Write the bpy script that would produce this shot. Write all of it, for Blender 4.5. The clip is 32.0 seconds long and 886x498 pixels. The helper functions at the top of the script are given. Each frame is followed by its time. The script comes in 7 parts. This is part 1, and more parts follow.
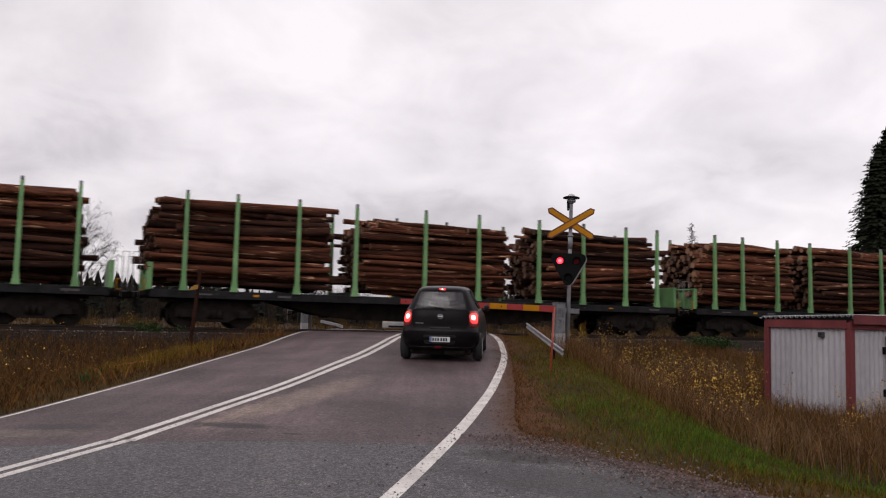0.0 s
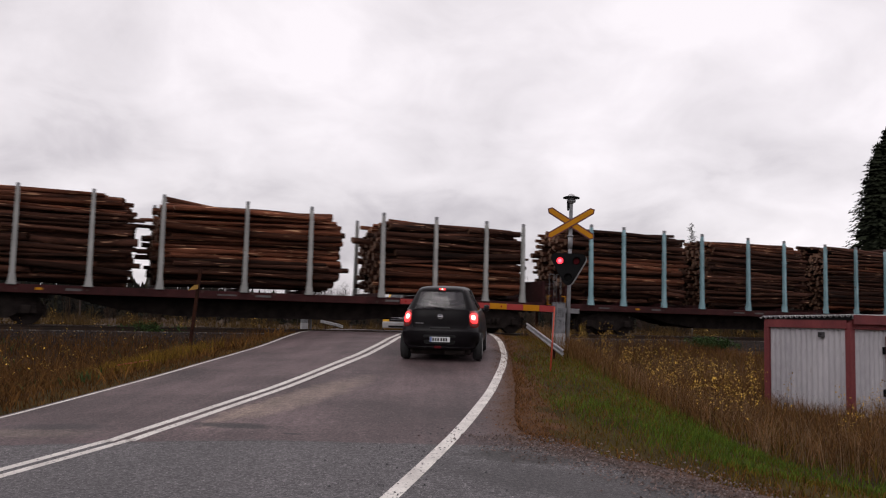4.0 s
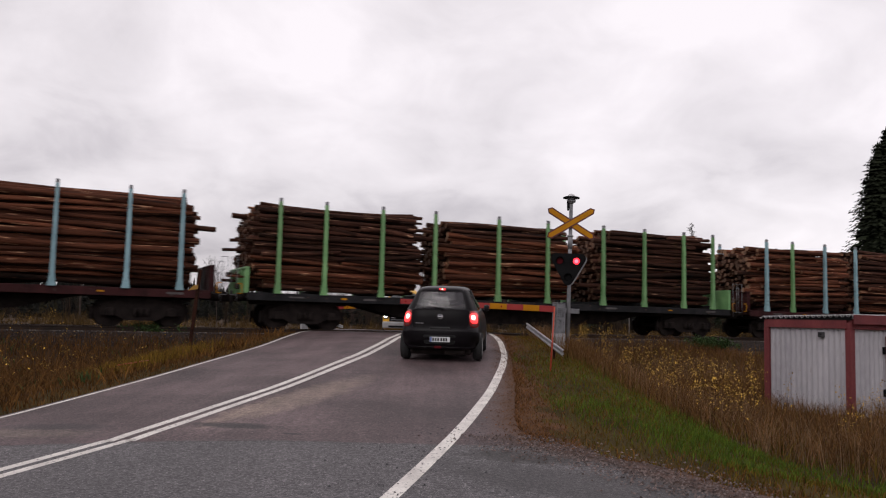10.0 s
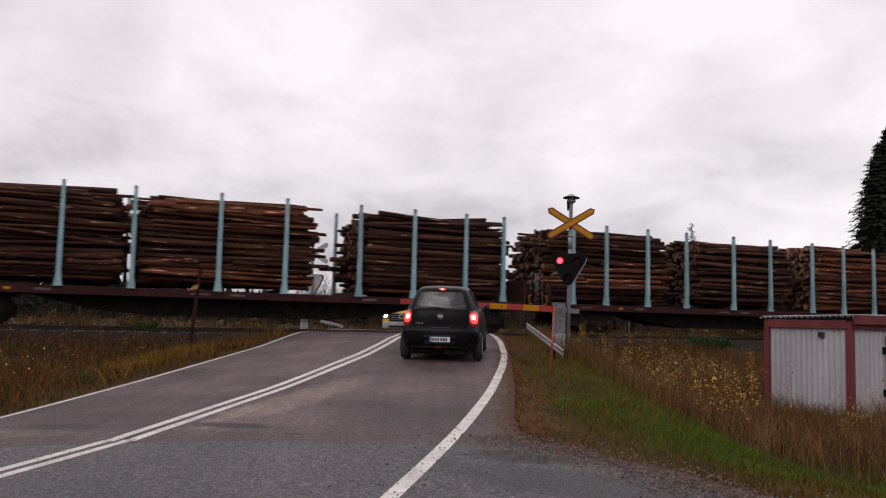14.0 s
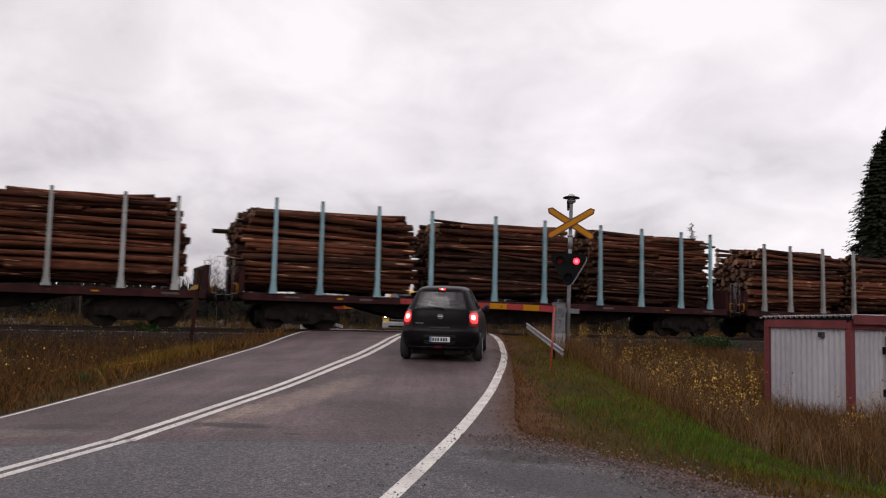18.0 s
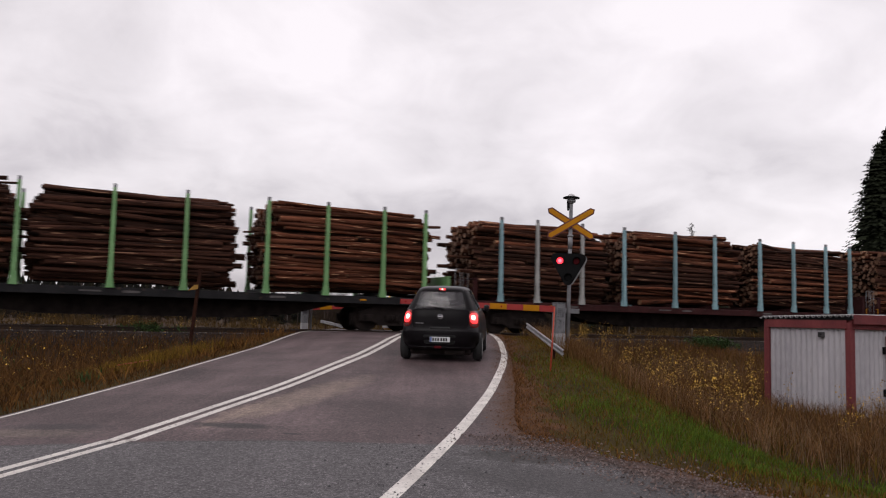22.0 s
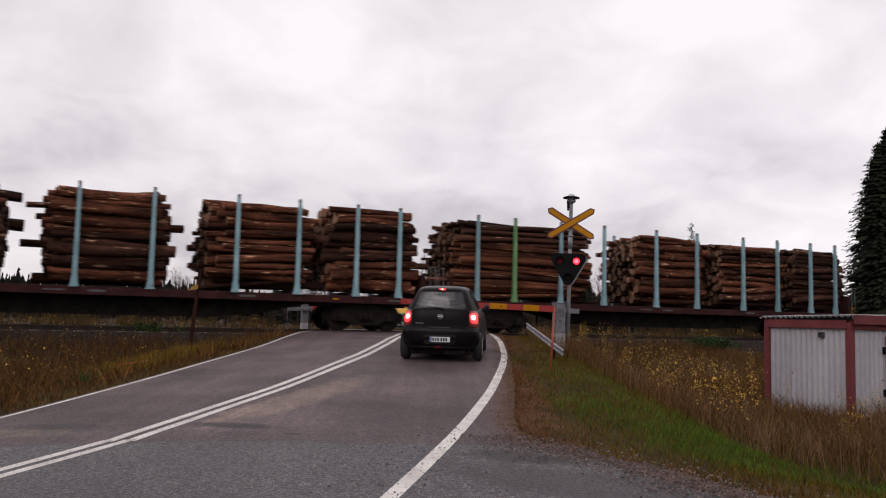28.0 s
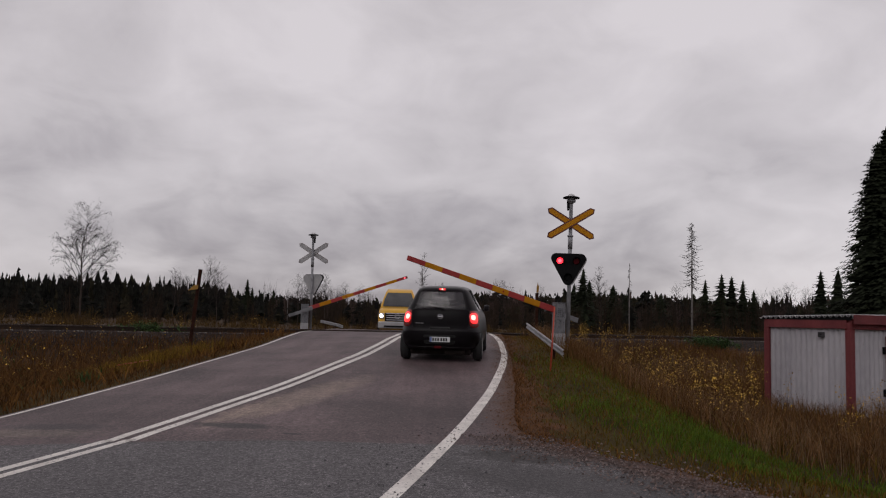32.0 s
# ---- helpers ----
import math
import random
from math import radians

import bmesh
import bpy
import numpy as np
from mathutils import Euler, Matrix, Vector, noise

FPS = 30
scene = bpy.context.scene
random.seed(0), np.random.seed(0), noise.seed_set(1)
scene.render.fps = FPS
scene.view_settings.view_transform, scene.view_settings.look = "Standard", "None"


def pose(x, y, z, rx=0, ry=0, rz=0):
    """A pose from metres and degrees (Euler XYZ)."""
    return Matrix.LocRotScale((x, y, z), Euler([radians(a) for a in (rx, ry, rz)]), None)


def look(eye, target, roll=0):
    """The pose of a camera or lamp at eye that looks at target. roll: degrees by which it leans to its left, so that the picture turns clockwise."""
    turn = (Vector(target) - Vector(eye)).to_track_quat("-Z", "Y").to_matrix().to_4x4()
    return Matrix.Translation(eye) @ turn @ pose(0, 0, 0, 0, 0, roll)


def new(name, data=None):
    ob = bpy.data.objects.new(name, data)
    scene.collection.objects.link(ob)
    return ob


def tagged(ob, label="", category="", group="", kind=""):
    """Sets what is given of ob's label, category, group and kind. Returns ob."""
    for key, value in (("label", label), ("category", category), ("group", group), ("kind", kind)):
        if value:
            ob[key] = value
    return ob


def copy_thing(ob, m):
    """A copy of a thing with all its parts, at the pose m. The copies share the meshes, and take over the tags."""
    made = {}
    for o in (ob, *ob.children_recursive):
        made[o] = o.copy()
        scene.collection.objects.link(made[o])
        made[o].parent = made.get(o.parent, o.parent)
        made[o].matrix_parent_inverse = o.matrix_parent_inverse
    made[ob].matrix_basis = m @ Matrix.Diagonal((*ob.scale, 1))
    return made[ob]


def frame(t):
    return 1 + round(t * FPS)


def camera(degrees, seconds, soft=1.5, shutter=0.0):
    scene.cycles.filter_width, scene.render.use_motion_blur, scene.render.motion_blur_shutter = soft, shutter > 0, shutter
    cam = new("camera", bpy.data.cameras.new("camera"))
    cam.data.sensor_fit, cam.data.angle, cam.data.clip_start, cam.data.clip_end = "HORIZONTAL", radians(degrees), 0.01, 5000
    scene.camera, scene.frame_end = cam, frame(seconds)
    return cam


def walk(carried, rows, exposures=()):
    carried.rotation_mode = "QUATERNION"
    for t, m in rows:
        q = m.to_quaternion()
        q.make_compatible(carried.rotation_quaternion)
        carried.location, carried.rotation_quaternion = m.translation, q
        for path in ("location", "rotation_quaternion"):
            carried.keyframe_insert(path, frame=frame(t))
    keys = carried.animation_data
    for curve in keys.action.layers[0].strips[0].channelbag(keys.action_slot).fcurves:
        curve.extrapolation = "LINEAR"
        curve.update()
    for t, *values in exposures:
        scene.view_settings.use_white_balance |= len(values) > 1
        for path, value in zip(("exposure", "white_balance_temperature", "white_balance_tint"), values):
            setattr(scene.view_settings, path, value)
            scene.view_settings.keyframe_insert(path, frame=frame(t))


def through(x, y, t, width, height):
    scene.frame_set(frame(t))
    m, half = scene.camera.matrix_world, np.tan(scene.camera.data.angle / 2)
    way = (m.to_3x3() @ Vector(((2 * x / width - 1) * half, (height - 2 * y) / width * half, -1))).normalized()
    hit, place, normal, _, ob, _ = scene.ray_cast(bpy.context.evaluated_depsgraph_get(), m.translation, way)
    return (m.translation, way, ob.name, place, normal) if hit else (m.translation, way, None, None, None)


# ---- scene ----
# ---- camera: fixed on its stand, rail top is z = 0 ----
EYE = (0.0, 0.0, 0.46)
cam = camera(56.8, 32.0, soft=1.15, shutter=0.2)
HOLD = look(EYE, (0.0, 14.5, EYE[2] + 1.25), 1.43)
walk(cam, [(0.0, HOLD), (32.0, HOLD)],
     exposures=[(0.0, 0.0), (28.2, 0.0), (29.0, -0.08), (29.6, -0.3), (30.2, -0.5), (32.0, -0.57)])

# ---- overcast sky and a weak, wide sun ----
SUN_UP, SUN_ROUND = radians(32), radians(200)
world = bpy.data.worlds.new("overcast_sky")
scene.world = world
world.use_nodes = True
wn, wl = world.node_tree.nodes, world.node_tree.links
wn.clear()


def wnode(kind, **values):
    n = wn.new(kind)
    for k, v in values.items():
        n.inputs[k].default_value = v
    return n


sky = wn.new("ShaderNodeTexSky")
sky.sky_type, sky.sun_disc, sky.sun_elevation, sky.sun_rotation = "NISHITA", False, SUN_UP, SUN_ROUND
geo = wn.new("ShaderNodeTexCoord")
sep = wn.new("ShaderNodeSeparateXYZ")
wl.new(geo.outputs["Generated"], sep.inputs[0])
rise = wn.new("ShaderNodeMath"); rise.operation = "MAXIMUM"; rise.inputs[1].default_value = 0.0
wl.new(sep.outputs["Z"], rise.inputs[0])
lift = wn.new("ShaderNodeMath"); lift.operation = "ADD"; lift.inputs[1].default_value = 0.55
wl.new(rise.outputs[0], lift.inputs[0])
flat = wn.new("ShaderNodeVectorMath"); flat.operation = "SCALE"
inv = wn.new("ShaderNodeMath"); inv.operation = "DIVIDE"; inv.inputs[0].default_value = 1.0
wl.new(lift.outputs[0], inv.inputs[1])
wl.new(geo.outputs["Generated"], flat.inputs[0]); wl.new(inv.outputs[0], flat.inputs["Scale"])
big = wnode("ShaderNodeTexNoise", Scale=1.75, Detail=8.0, Roughness=0.5, Distortion=0.35)
fine = wnode("ShaderNodeTexNoise", Scale=6.5, Detail=6.0, Roughness=0.5, Distortion=0.5)
shift = wn.new("ShaderNodeVectorMath"); shift.operation = "ADD"; shift.inputs[1].default_value = (7.3, 5.1, 0.0)
wl.new(flat.outputs[0], shift.inputs[0])
wl.new(shift.outputs[0], big.inputs["Vector"]); wl.new(shift.outputs[0], fine.inputs["Vector"])
mixn = wn.new("ShaderNodeMath"); mixn.operation = "MULTIPLY_ADD"; mixn.inputs[1].default_value = 0.42
wl.new(fine.outputs["Fac"], mixn.inputs[0]); wl.new(big.outputs["Fac"], mixn.inputs[2])
# a darker bank of cloud low ahead, thinning towards +x
bank_z = wn.new("ShaderNodeValToRGB")
bz = bank_z.color_ramp
bz.interpolation = "EASE"
bz.elements[0].position, bz.elements[0].color = 0.0, (0.9, 0.9, 0.9, 1)
bz.elements[1].position, bz.elements[1].color = 0.19, (0, 0, 0, 1)
bz.elements.new(0.05).color = (1, 1, 1, 1)
wl.new(sep.outputs["Z"], bank_z.inputs[0])
bank_x = wn.new("ShaderNodeMapRange"); bank_x.interpolation_type = "SMOOTHSTEP"
bank_x.inputs[1].default_value, bank_x.inputs[2].default_value = 0.46, 0.14
bank_x.inputs[3].default_value = -1.5
wl.new(sep.outputs["X"], bank_x.inputs[0])
bank = wn.new("ShaderNodeMath"); bank.operation = "MULTIPLY"
bank_l = wn.new("ShaderNodeMapRange"); bank_l.interpolation_type = "SMOOTHSTEP"
bank_l.inputs[1].default_value, bank_l.inputs[2].default_value, bank_l.inputs[3].default_value = -0.50, -0.22, 0.45
wl.new(sep.outputs["X"], bank_l.inputs[0])
wide = wn.new("ShaderNodeMath"); wide.operation = "MULTIPLY"
wl.new(bank_x.outputs[0], wide.inputs[0]); wl.new(bank_l.outputs[0], wide.inputs[1])
wl.new(bank_z.outputs[0], bank.inputs[0]); wl.new(wide.outputs[0], bank.inputs[1])
deep = wn.new("ShaderNodeMath"); deep.operation = "MULTIPLY_ADD"; deep.inputs[1].default_value = -0.16
wl.new(bank.outputs[0], deep.inputs[0]); wl.new(mixn.outputs[0], deep.inputs[2])
cloud = wn.new("ShaderNodeValToRGB")
ramp = cloud.color_ramp
ramp.elements[0].position, ramp.elements[0].color = 0.46, (0.46, 0.418, 0.455, 1)
ramp.elements[1].position, ramp.elements[1].color = 0.86, (1.0, 0.935, 0.97, 1)
mid = ramp.elements.new(0.66); mid.color = (0.79, 0.735, 0.765, 1)
wl.new(deep.outputs[0], cloud.inputs[0])
dim = wn.new("ShaderNodeMix"); dim.data_type = "RGBA"; dim.inputs[0].default_value = 0.93
damp = wn.new("ShaderNodeMix"); damp.data_type = "RGBA"; damp.blend_type = "MULTIPLY"; damp.inputs[0].default_value = 1.0
damp.inputs[7].default_value = (0.1, 0.1, 0.1, 1)
wl.new(sky.outputs[0], damp.inputs[6])
wl.new(damp.outputs[2], dim.inputs[6]); wl.new(cloud.outputs[0], dim.inputs[7])
back = wnode("ShaderNodeBackground", Strength=1.05)
wl.new(dim.outputs[2], back.inputs[0])
wout = wn.new("ShaderNodeOutputWorld")
wl.new(back.outputs[0], wout.inputs[0])

sun = new("sun", bpy.data.lights.new("sun", "SUN"))
sun.data.energy, sun.data.angle, sun.data.color = 0.6, radians(25), (1.0, 0.97, 0.93)
sun.matrix_world = look((0, 0, 0), (math.sin(SUN_ROUND) * -math.cos(SUN_UP), -math.cos(SUN_ROUND) * math.cos(SUN_UP), -math.sin(SUN_UP)))


# ---- materials ----
def material(name, low, high, rough=0.7, metal=0.0, scale=6.0, fine=60.0, bump=0.0, bscale=80.0, stretch=(1, 1, 1), spread=0.0,
             per="object", spots=None, spot_scale=20.0, spot_at=0.62, gloss=0.5):
    """Two colours mixed by coarse and fine noise in metres, with relief, spots and a change from piece to piece."""
    m = bpy.data.materials.new(name)
    m.use_nodes = True
    nt = m.node_tree
    n, l = nt.nodes, nt.links
    bsdf = n["Principled BSDF"]
    gloss = min(gloss, 0.12) if rough >= 0.85 else gloss
    bsdf.inputs["Roughness"].default_value, bsdf.inputs["Metallic"].default_value = rough, metal
    bsdf.inputs["Specular IOR Level"].default_value = gloss
    tc = n.new("ShaderNodeTexCoord")
    mp = n.new("ShaderNodeMapping")
    mp.inputs["Scale"].default_value = stretch
    l.new(tc.outputs["Object"], mp.inputs[0])
    a = n.new("ShaderNodeTexNoise"); a.inputs["Scale"].default_value = scale; a.inputs["Detail"].default_value = 5.0
    b = n.new("ShaderNodeTexNoise"); b.inputs["Scale"].default_value = fine; b.inputs["Detail"].default_value = 3.0
    rnd = None
    if spread:
        if per == "island":
            g = n.new("ShaderNodeNewGeometry"); rnd = g.outputs["Random Per Island"]
        else:
            g = n.new("ShaderNodeObjectInfo"); rnd = g.outputs["Random"]
        off = n.new("ShaderNodeVectorMath"); off.operation = "ADD"
        sc = n.new("ShaderNodeMath"); sc.operation = "MULTIPLY"; sc.inputs[1].default_value = 37.0
        l.new(rnd, sc.inputs[0]); l.new(mp.outputs[0], off.inputs[0]); l.new(sc.outputs[0], off.inputs[1])
        l.new(off.outputs[0], a.inputs["Vector"]); l.new(off.outputs[0], b.inputs["Vector"])
    else:
        l.new(mp.outputs[0], a.inputs["Vector"]); l.new(mp.outputs[0], b.inputs["Vector"])
    s = n.new("ShaderNodeMath"); s.operation = "MULTIPLY_ADD"; s.inputs[1].default_value = 0.5
    l.new(b.outputs["Fac"], s.inputs[0]); l.new(a.outputs["Fac"], s.inputs[2])
    r = n.new("ShaderNodeMapRange"); r.inputs[1].default_value, r.inputs[2].default_value = 0.5, 1.0
    l.new(s.outputs[0], r.inputs[0])
    mix = n.new("ShaderNodeMix"); mix.data_type = "RGBA"
    mix.inputs[6].default_value, mix.inputs[7].default_value = (*low, 1), (*high, 1)
    l.new(r.outputs[0], mix.inputs[0])
    col = mix.outputs[2]
    if spots:
        sp = n.new("ShaderNodeTexNoise"); sp.inputs["Scale"].default_value = spot_scale; sp.inputs["Detail"].default_value = 2.0
        l.new(a.inputs["Vector"].links[0].from_socket, sp.inputs["Vector"])
        sr = n.new("ShaderNodeMapRange"); sr.inputs[1].default_value, sr.inputs[2].default_value = spot_at, spot_at + 0.06
        l.new(sp.outputs["Fac"], sr.inputs[0])
        sm = n.new("ShaderNodeMix"); sm.data_type = "RGBA"; sm.inputs[7].default_value = (*spots, 1)
        l.new(sr.outputs[0], sm.inputs[0]); l.new(col, sm.inputs[6])
        col = sm.outputs[2]
    if rnd:
        hs = n.new("ShaderNodeHueSaturation")
        vr = n.new("ShaderNodeMapRange"); vr.inputs[3].default_value, vr.inputs[4].default_value = 1 - spread, 1 + spread
        l.new(rnd, vr.inputs[0]); l.new(vr.outputs[0], hs.inputs["Value"]); l.new(col, hs.inputs["Color"])
        col = hs.outputs[0]
    l.new(col, bsdf.inputs["Base Color"])
    if bump:
        bn = n.new("ShaderNodeTexNoise"); bn.inputs["Scale"].default_value = bscale; bn.inputs["Detail"].default_value = 4.0
        l.new(mp.outputs[0], bn.inputs["Vector"])
        bp = n.new("ShaderNodeBump"); bp.inputs["Strength"].default_value = bump; bp.inputs["Distance"].default_value = 0.02
        l.new(bn.outputs["Fac"], bp.inputs["Height"]); l.new(bp.outputs[0], bsdf.inputs["Normal"])
    return m


def stain(mat, centre, turn, half_wide, half_long, colour, weight=0.8, rough=3.0):
    """A worn or dirty place with an uneven rim on a surface that lies in world space."""
    nt = mat.node_tree
    n, l = nt.nodes, nt.links
    bsdf = n["Principled BSDF"]
    old = bsdf.inputs["Base Color"].links[0].from_socket
    tc = n.new("ShaderNodeTexCoord")
    mp = n.new("ShaderNodeMapping"); mp.vector_type = "TEXTURE"
    mp.inputs["Location"].default_value = (*centre, 0)
    mp.inputs["Rotation"].default_value = (0, 0, radians(turn))
    mp.inputs["Scale"].default_value = (half_wide, half_long, 1000.0)
    l.new(tc.outputs["Object"], mp.inputs[0])
    ln = n.new("ShaderNodeVectorMath"); ln.operation = "LENGTH"
    l.new(mp.outputs[0], ln.inputs[0])
    ns = n.new("ShaderNodeTexNoise"); ns.inputs["Scale"].default_value = rough; ns.inputs["Detail"].default_value = 7.0; ns.inputs["Roughness"].default_value = 0.65
    l.new(tc.outputs["Object"], ns.inputs["Vector"])
    ad = n.new("ShaderNodeMath"); ad.operation = "MULTIPLY_ADD"; ad.inputs[1].default_value = 1.6
    l.new(ns.outputs["Fac"], ad.inputs[0]); l.new(ln.outputs["Value"], ad.inputs[2])
    mr = n.new("ShaderNodeMapRange"); mr.inputs[1].default_value, mr.inputs[2].default_value, mr.inputs[3].default_value, mr.inputs[4].default_value = 1.35, 1.85, weight, 0.0
    l.new(ad.outputs[0], mr.inputs[0])
    mx = n.new("ShaderNodeMix"); mx.data_type = "RGBA"
    mx.inputs[7].default_value = (*colour, 1)
    l.new(mr.outputs[0], mx.inputs[0]); l.new(old, mx.inputs[6])
    l.new(mx.outputs[2], bsdf.inputs["Base Color"])


def toned(mat, factor, low, high):
    """Makes a material darker and lighter by a factor socket from 0 to 1."""
    nt = mat.node_tree
    bsdf = nt.nodes["Principled BSDF"]
    old = bsdf.inputs["Base Color"].links[0].from_socket
    mr = nt.nodes.new("ShaderNodeMapRange")
    mr.inputs[1].default_value, mr.inputs[2].default_value, mr.inputs[3].default_value, mr.inputs[4].default_value = 0.25, 0.75, low, high
    hs = nt.nodes.new("ShaderNodeHueSaturation")
    nt.links.new(factor, mr.inputs[0]); nt.links.new(mr.outputs[0], hs.inputs["Value"])
    nt.links.new(old, hs.inputs["Color"]); nt.links.new(hs.outputs[0], bsdf.inputs["Base Color"])


def streaks(mat, turn, scale, low, high):
    """Long worn bands, as wheels leave them along a road."""
    n, l = mat.node_tree.nodes, mat.node_tree.links
    tc, mp, ns = n.new("ShaderNodeTexCoord"), n.new("ShaderNodeMapping"), n.new("ShaderNodeTexNoise")
    mp.inputs["Rotation"].default_value = (0, 0, radians(turn))
    mp.inputs["Scale"].default_value = (*scale, 1)
    ns.inputs["Scale"].default_value, ns.inputs["Detail"].default_value, ns.inputs["Roughness"].default_value = 1.0, 6.0, 0.6
    l.new(tc.outputs["Object"], mp.inputs[0]); l.new(mp.outputs[0], ns.inputs["Vector"])
    toned(mat, ns.outputs["Fac"], low, high)


def aggregate(mat, scale, low, high):
    """Single stones of a worn asphalt, lighter and darker."""
    n, l = mat.node_tree.nodes, mat.node_tree.links
    tc, vo, sp = n.new("ShaderNodeTexCoord"), n.new("ShaderNodeTexVoronoi"), n.new("ShaderNodeSeparateColor")
    vo.inputs["Scale"].default_value = scale
    l.new(tc.outputs["Object"], vo.inputs["Vector"]); l.new(vo.outputs["Color"], sp.inputs[0])
    toned(mat, sp.outputs[0], low, high)


def soil_rim(mat, colour):
    """Soil and needles washed onto a road from its rim, thinning out in an uneven edge."""
    n, l = mat.node_tree.nodes, mat.node_tree.links
    bsdf = n["Principled BSDF"]
    old = bsdf.inputs["Base Color"].links[0].from_socket
    at, tc, ns = n.new("ShaderNodeAttribute"), n.new("ShaderNodeTexCoord"), n.new("ShaderNodeTexNoise")
    at.attribute_name = "dirt"
    ns.inputs["Scale"].default_value, ns.inputs["Detail"].default_value, ns.inputs["Roughness"].default_value = 2.2, 9.0, 0.72
    l.new(tc.outputs["Object"], ns.inputs["Vector"])
    ad = n.new("ShaderNodeMath"); ad.operation = "MULTIPLY_ADD"; ad.inputs[1].default_value = 1.1
    l.new(ns.outputs["Fac"], ad.inputs[0]); l.new(at.outputs["Fac"], ad.inputs[2])
    mr = n.new("ShaderNodeMapRange"); mr.inputs[1].default_value, mr.inputs[2].default_value, mr.inputs[4].default_value = 0.72, 1.45, 0.95
    l.new(ad.outputs[0], mr.inputs[0])
    mx = n.new("ShaderNodeMix"); mx.data_type = "RGBA"; mx.inputs[7].default_value = (*colour, 1)
    l.new(mr.outputs[0], mx.inputs[0]); l.new(old, mx.inputs[6]); l.new(mx.outputs[2], bsdf.inputs["Base Color"])
    dull = n.new("ShaderNodeMapRange")
    dull.inputs[3].default_value, dull.inputs[4].default_value = bsdf.inputs["Specular IOR Level"].default_value, 0.04
    l.new(mr.outputs[0], dull.inputs[0]); l.new(dull.outputs[0], bsdf.inputs["Specular IOR Level"])


def glowing(name, colour, strength):
    m = bpy.data.materials.new(name)
    m.use_nodes = True
    b = m.node_tree.nodes["Principled BSDF"]
    b.inputs["Base Color"].default_value = (*colour, 1)
    b.inputs["Emission Color"].default_value, b.inputs["Emission Strength"].default_value = (*colour, 1), strength
    return m


def glassy(name, tint, rough=0.03, through=1.0, ior=1.2):
    m = bpy.data.materials.new(name)
    m.use_nodes = True
    b = m.node_tree.nodes["Principled BSDF"]
    b.inputs["Base Color"].default_value, b.inputs["Roughness"].default_value = (*tint, 1), rough
    b.inputs["Transmission Weight"].default_value, b.inputs["IOR"].default_value = through, ior
    return m


M_ASPHALT = material("worn_asphalt", (0.046, 0.030, 0.0315), (0.135, 0.093, 0.096), 0.65, 0, 0.55, 45, 0.35, 70, spots=(0.18, 0.135, 0.135), spot_scale=38, spot_at=0.64, gloss=0.3)
M_ASPHALT_OLD = material("old_coarse_asphalt", (0.030, 0.027, 0.029), (0.130, 0.118, 0.124), 0.8, 0, 24.0, 95, 0.12, 120, spots=(0.32, 0.30, 0.30), spot_scale=70, spot_at=0.645)
stain(M_ASPHALT, (-1.80, 11.5), -15, 0.42, 2.7, (0.215, 0.160, 0.130), 0.62, 5.0)
stain(M_ASPHALT, (-2.35, 10.2), -12, 0.22, 1.2, (0.215, 0.160, 0.130), 0.62, 5.0)
stain(M_ASPHALT, (-2.22, 9.1), 70, 0.17, 0.6, (0.026, 0.021, 0.022), 0.9, 7.0)
stain(M_ASPHALT, (-4.3, 9.3), 78, 0.22, 0.9, (0.024, 0.021, 0.023), 0.6, 5.0)
stain(M_ASPHALT, (-5.0, 9.0), 80, 0.3, 1.6, (0.16, 0.125, 0.105), 0.6, 7.0)
stain(M_ASPHALT, (-1.5, 8.62), 85, 0.05, 0.16, (0.020, 0.017, 0.018), 0.9, 9.0)
stain(M_ASPHALT_OLD, (0.75, 7.75), 75, 0.28, 0.7, (0.028, 0.024, 0.023), 0.8, 6.0)
stain(M_ASPHALT_OLD, (1.35, 6.7), 65, 0.6, 1.7, (0.034, 0.030, 0.031), 0.65, 4.0)
streaks(M_ASPHALT, 14, (1.5, 0.10), 0.70, 1.28)
streaks(M_ASPHALT, 12, (5.0, 0.35), 0.82, 1.18)
streaks(M_ASPHALT, 40, (0.8, 0.8), 0.80, 1.22)
streaks(M_ASPHALT_OLD, 30, (0.9, 0.5), 0.80, 1.20)
aggregate(M_ASPHALT, 42.0, 0.72, 1.30)
aggregate(M_ASPHALT_OLD, 85.0, 0.60, 1.45)
soil_rim(M_ASPHALT, (0.085, 0.043, 0.024))
soil_rim(M_ASPHALT_OLD, (0.085, 0.052, 0.036))
M_TAR = material("tar_seam", (0.02, 0.02, 0.022), (0.05, 0.048, 0.05), 0.5, 0, 3.0, 50, 0.2)
M_LINE = material("road_paint", (0.48, 0.44, 0.41), (0.80, 0.76, 0.71), 0.6, 0, 3.0, 45, 0.2, spots=(0.16, 0.14, 0.14), spot_scale=26, spot_at=0.615)
M_SOIL = material("field_soil", (0.022, 0.012, 0.007), (0.07, 0.042, 0.024), 0.95, 0, 0.8, 25, 0.6, 30)
M_VERGE = material("mossy_verge_soil", (0.022, 0.015, 0.003), (0.074, 0.048, 0.009), 0.95, 0, 0.9, 22, 0.6, 30)
M_GRAVEL = material("pinkish_gravel", (0.040, 0.026, 0.022), (0.14, 0.090, 0.076), 0.9, 0, 4.0, 45, 0.9, 50, spots=(0.30, 0.26, 0.24), spot_scale=45, spot_at=0.65)
M_STONES = material("loose_stone", (0.035, 0.026, 0.024), (0.20, 0.155, 0.145), 0.9, 0, 4.0, 30, spread=0.5, per="island")
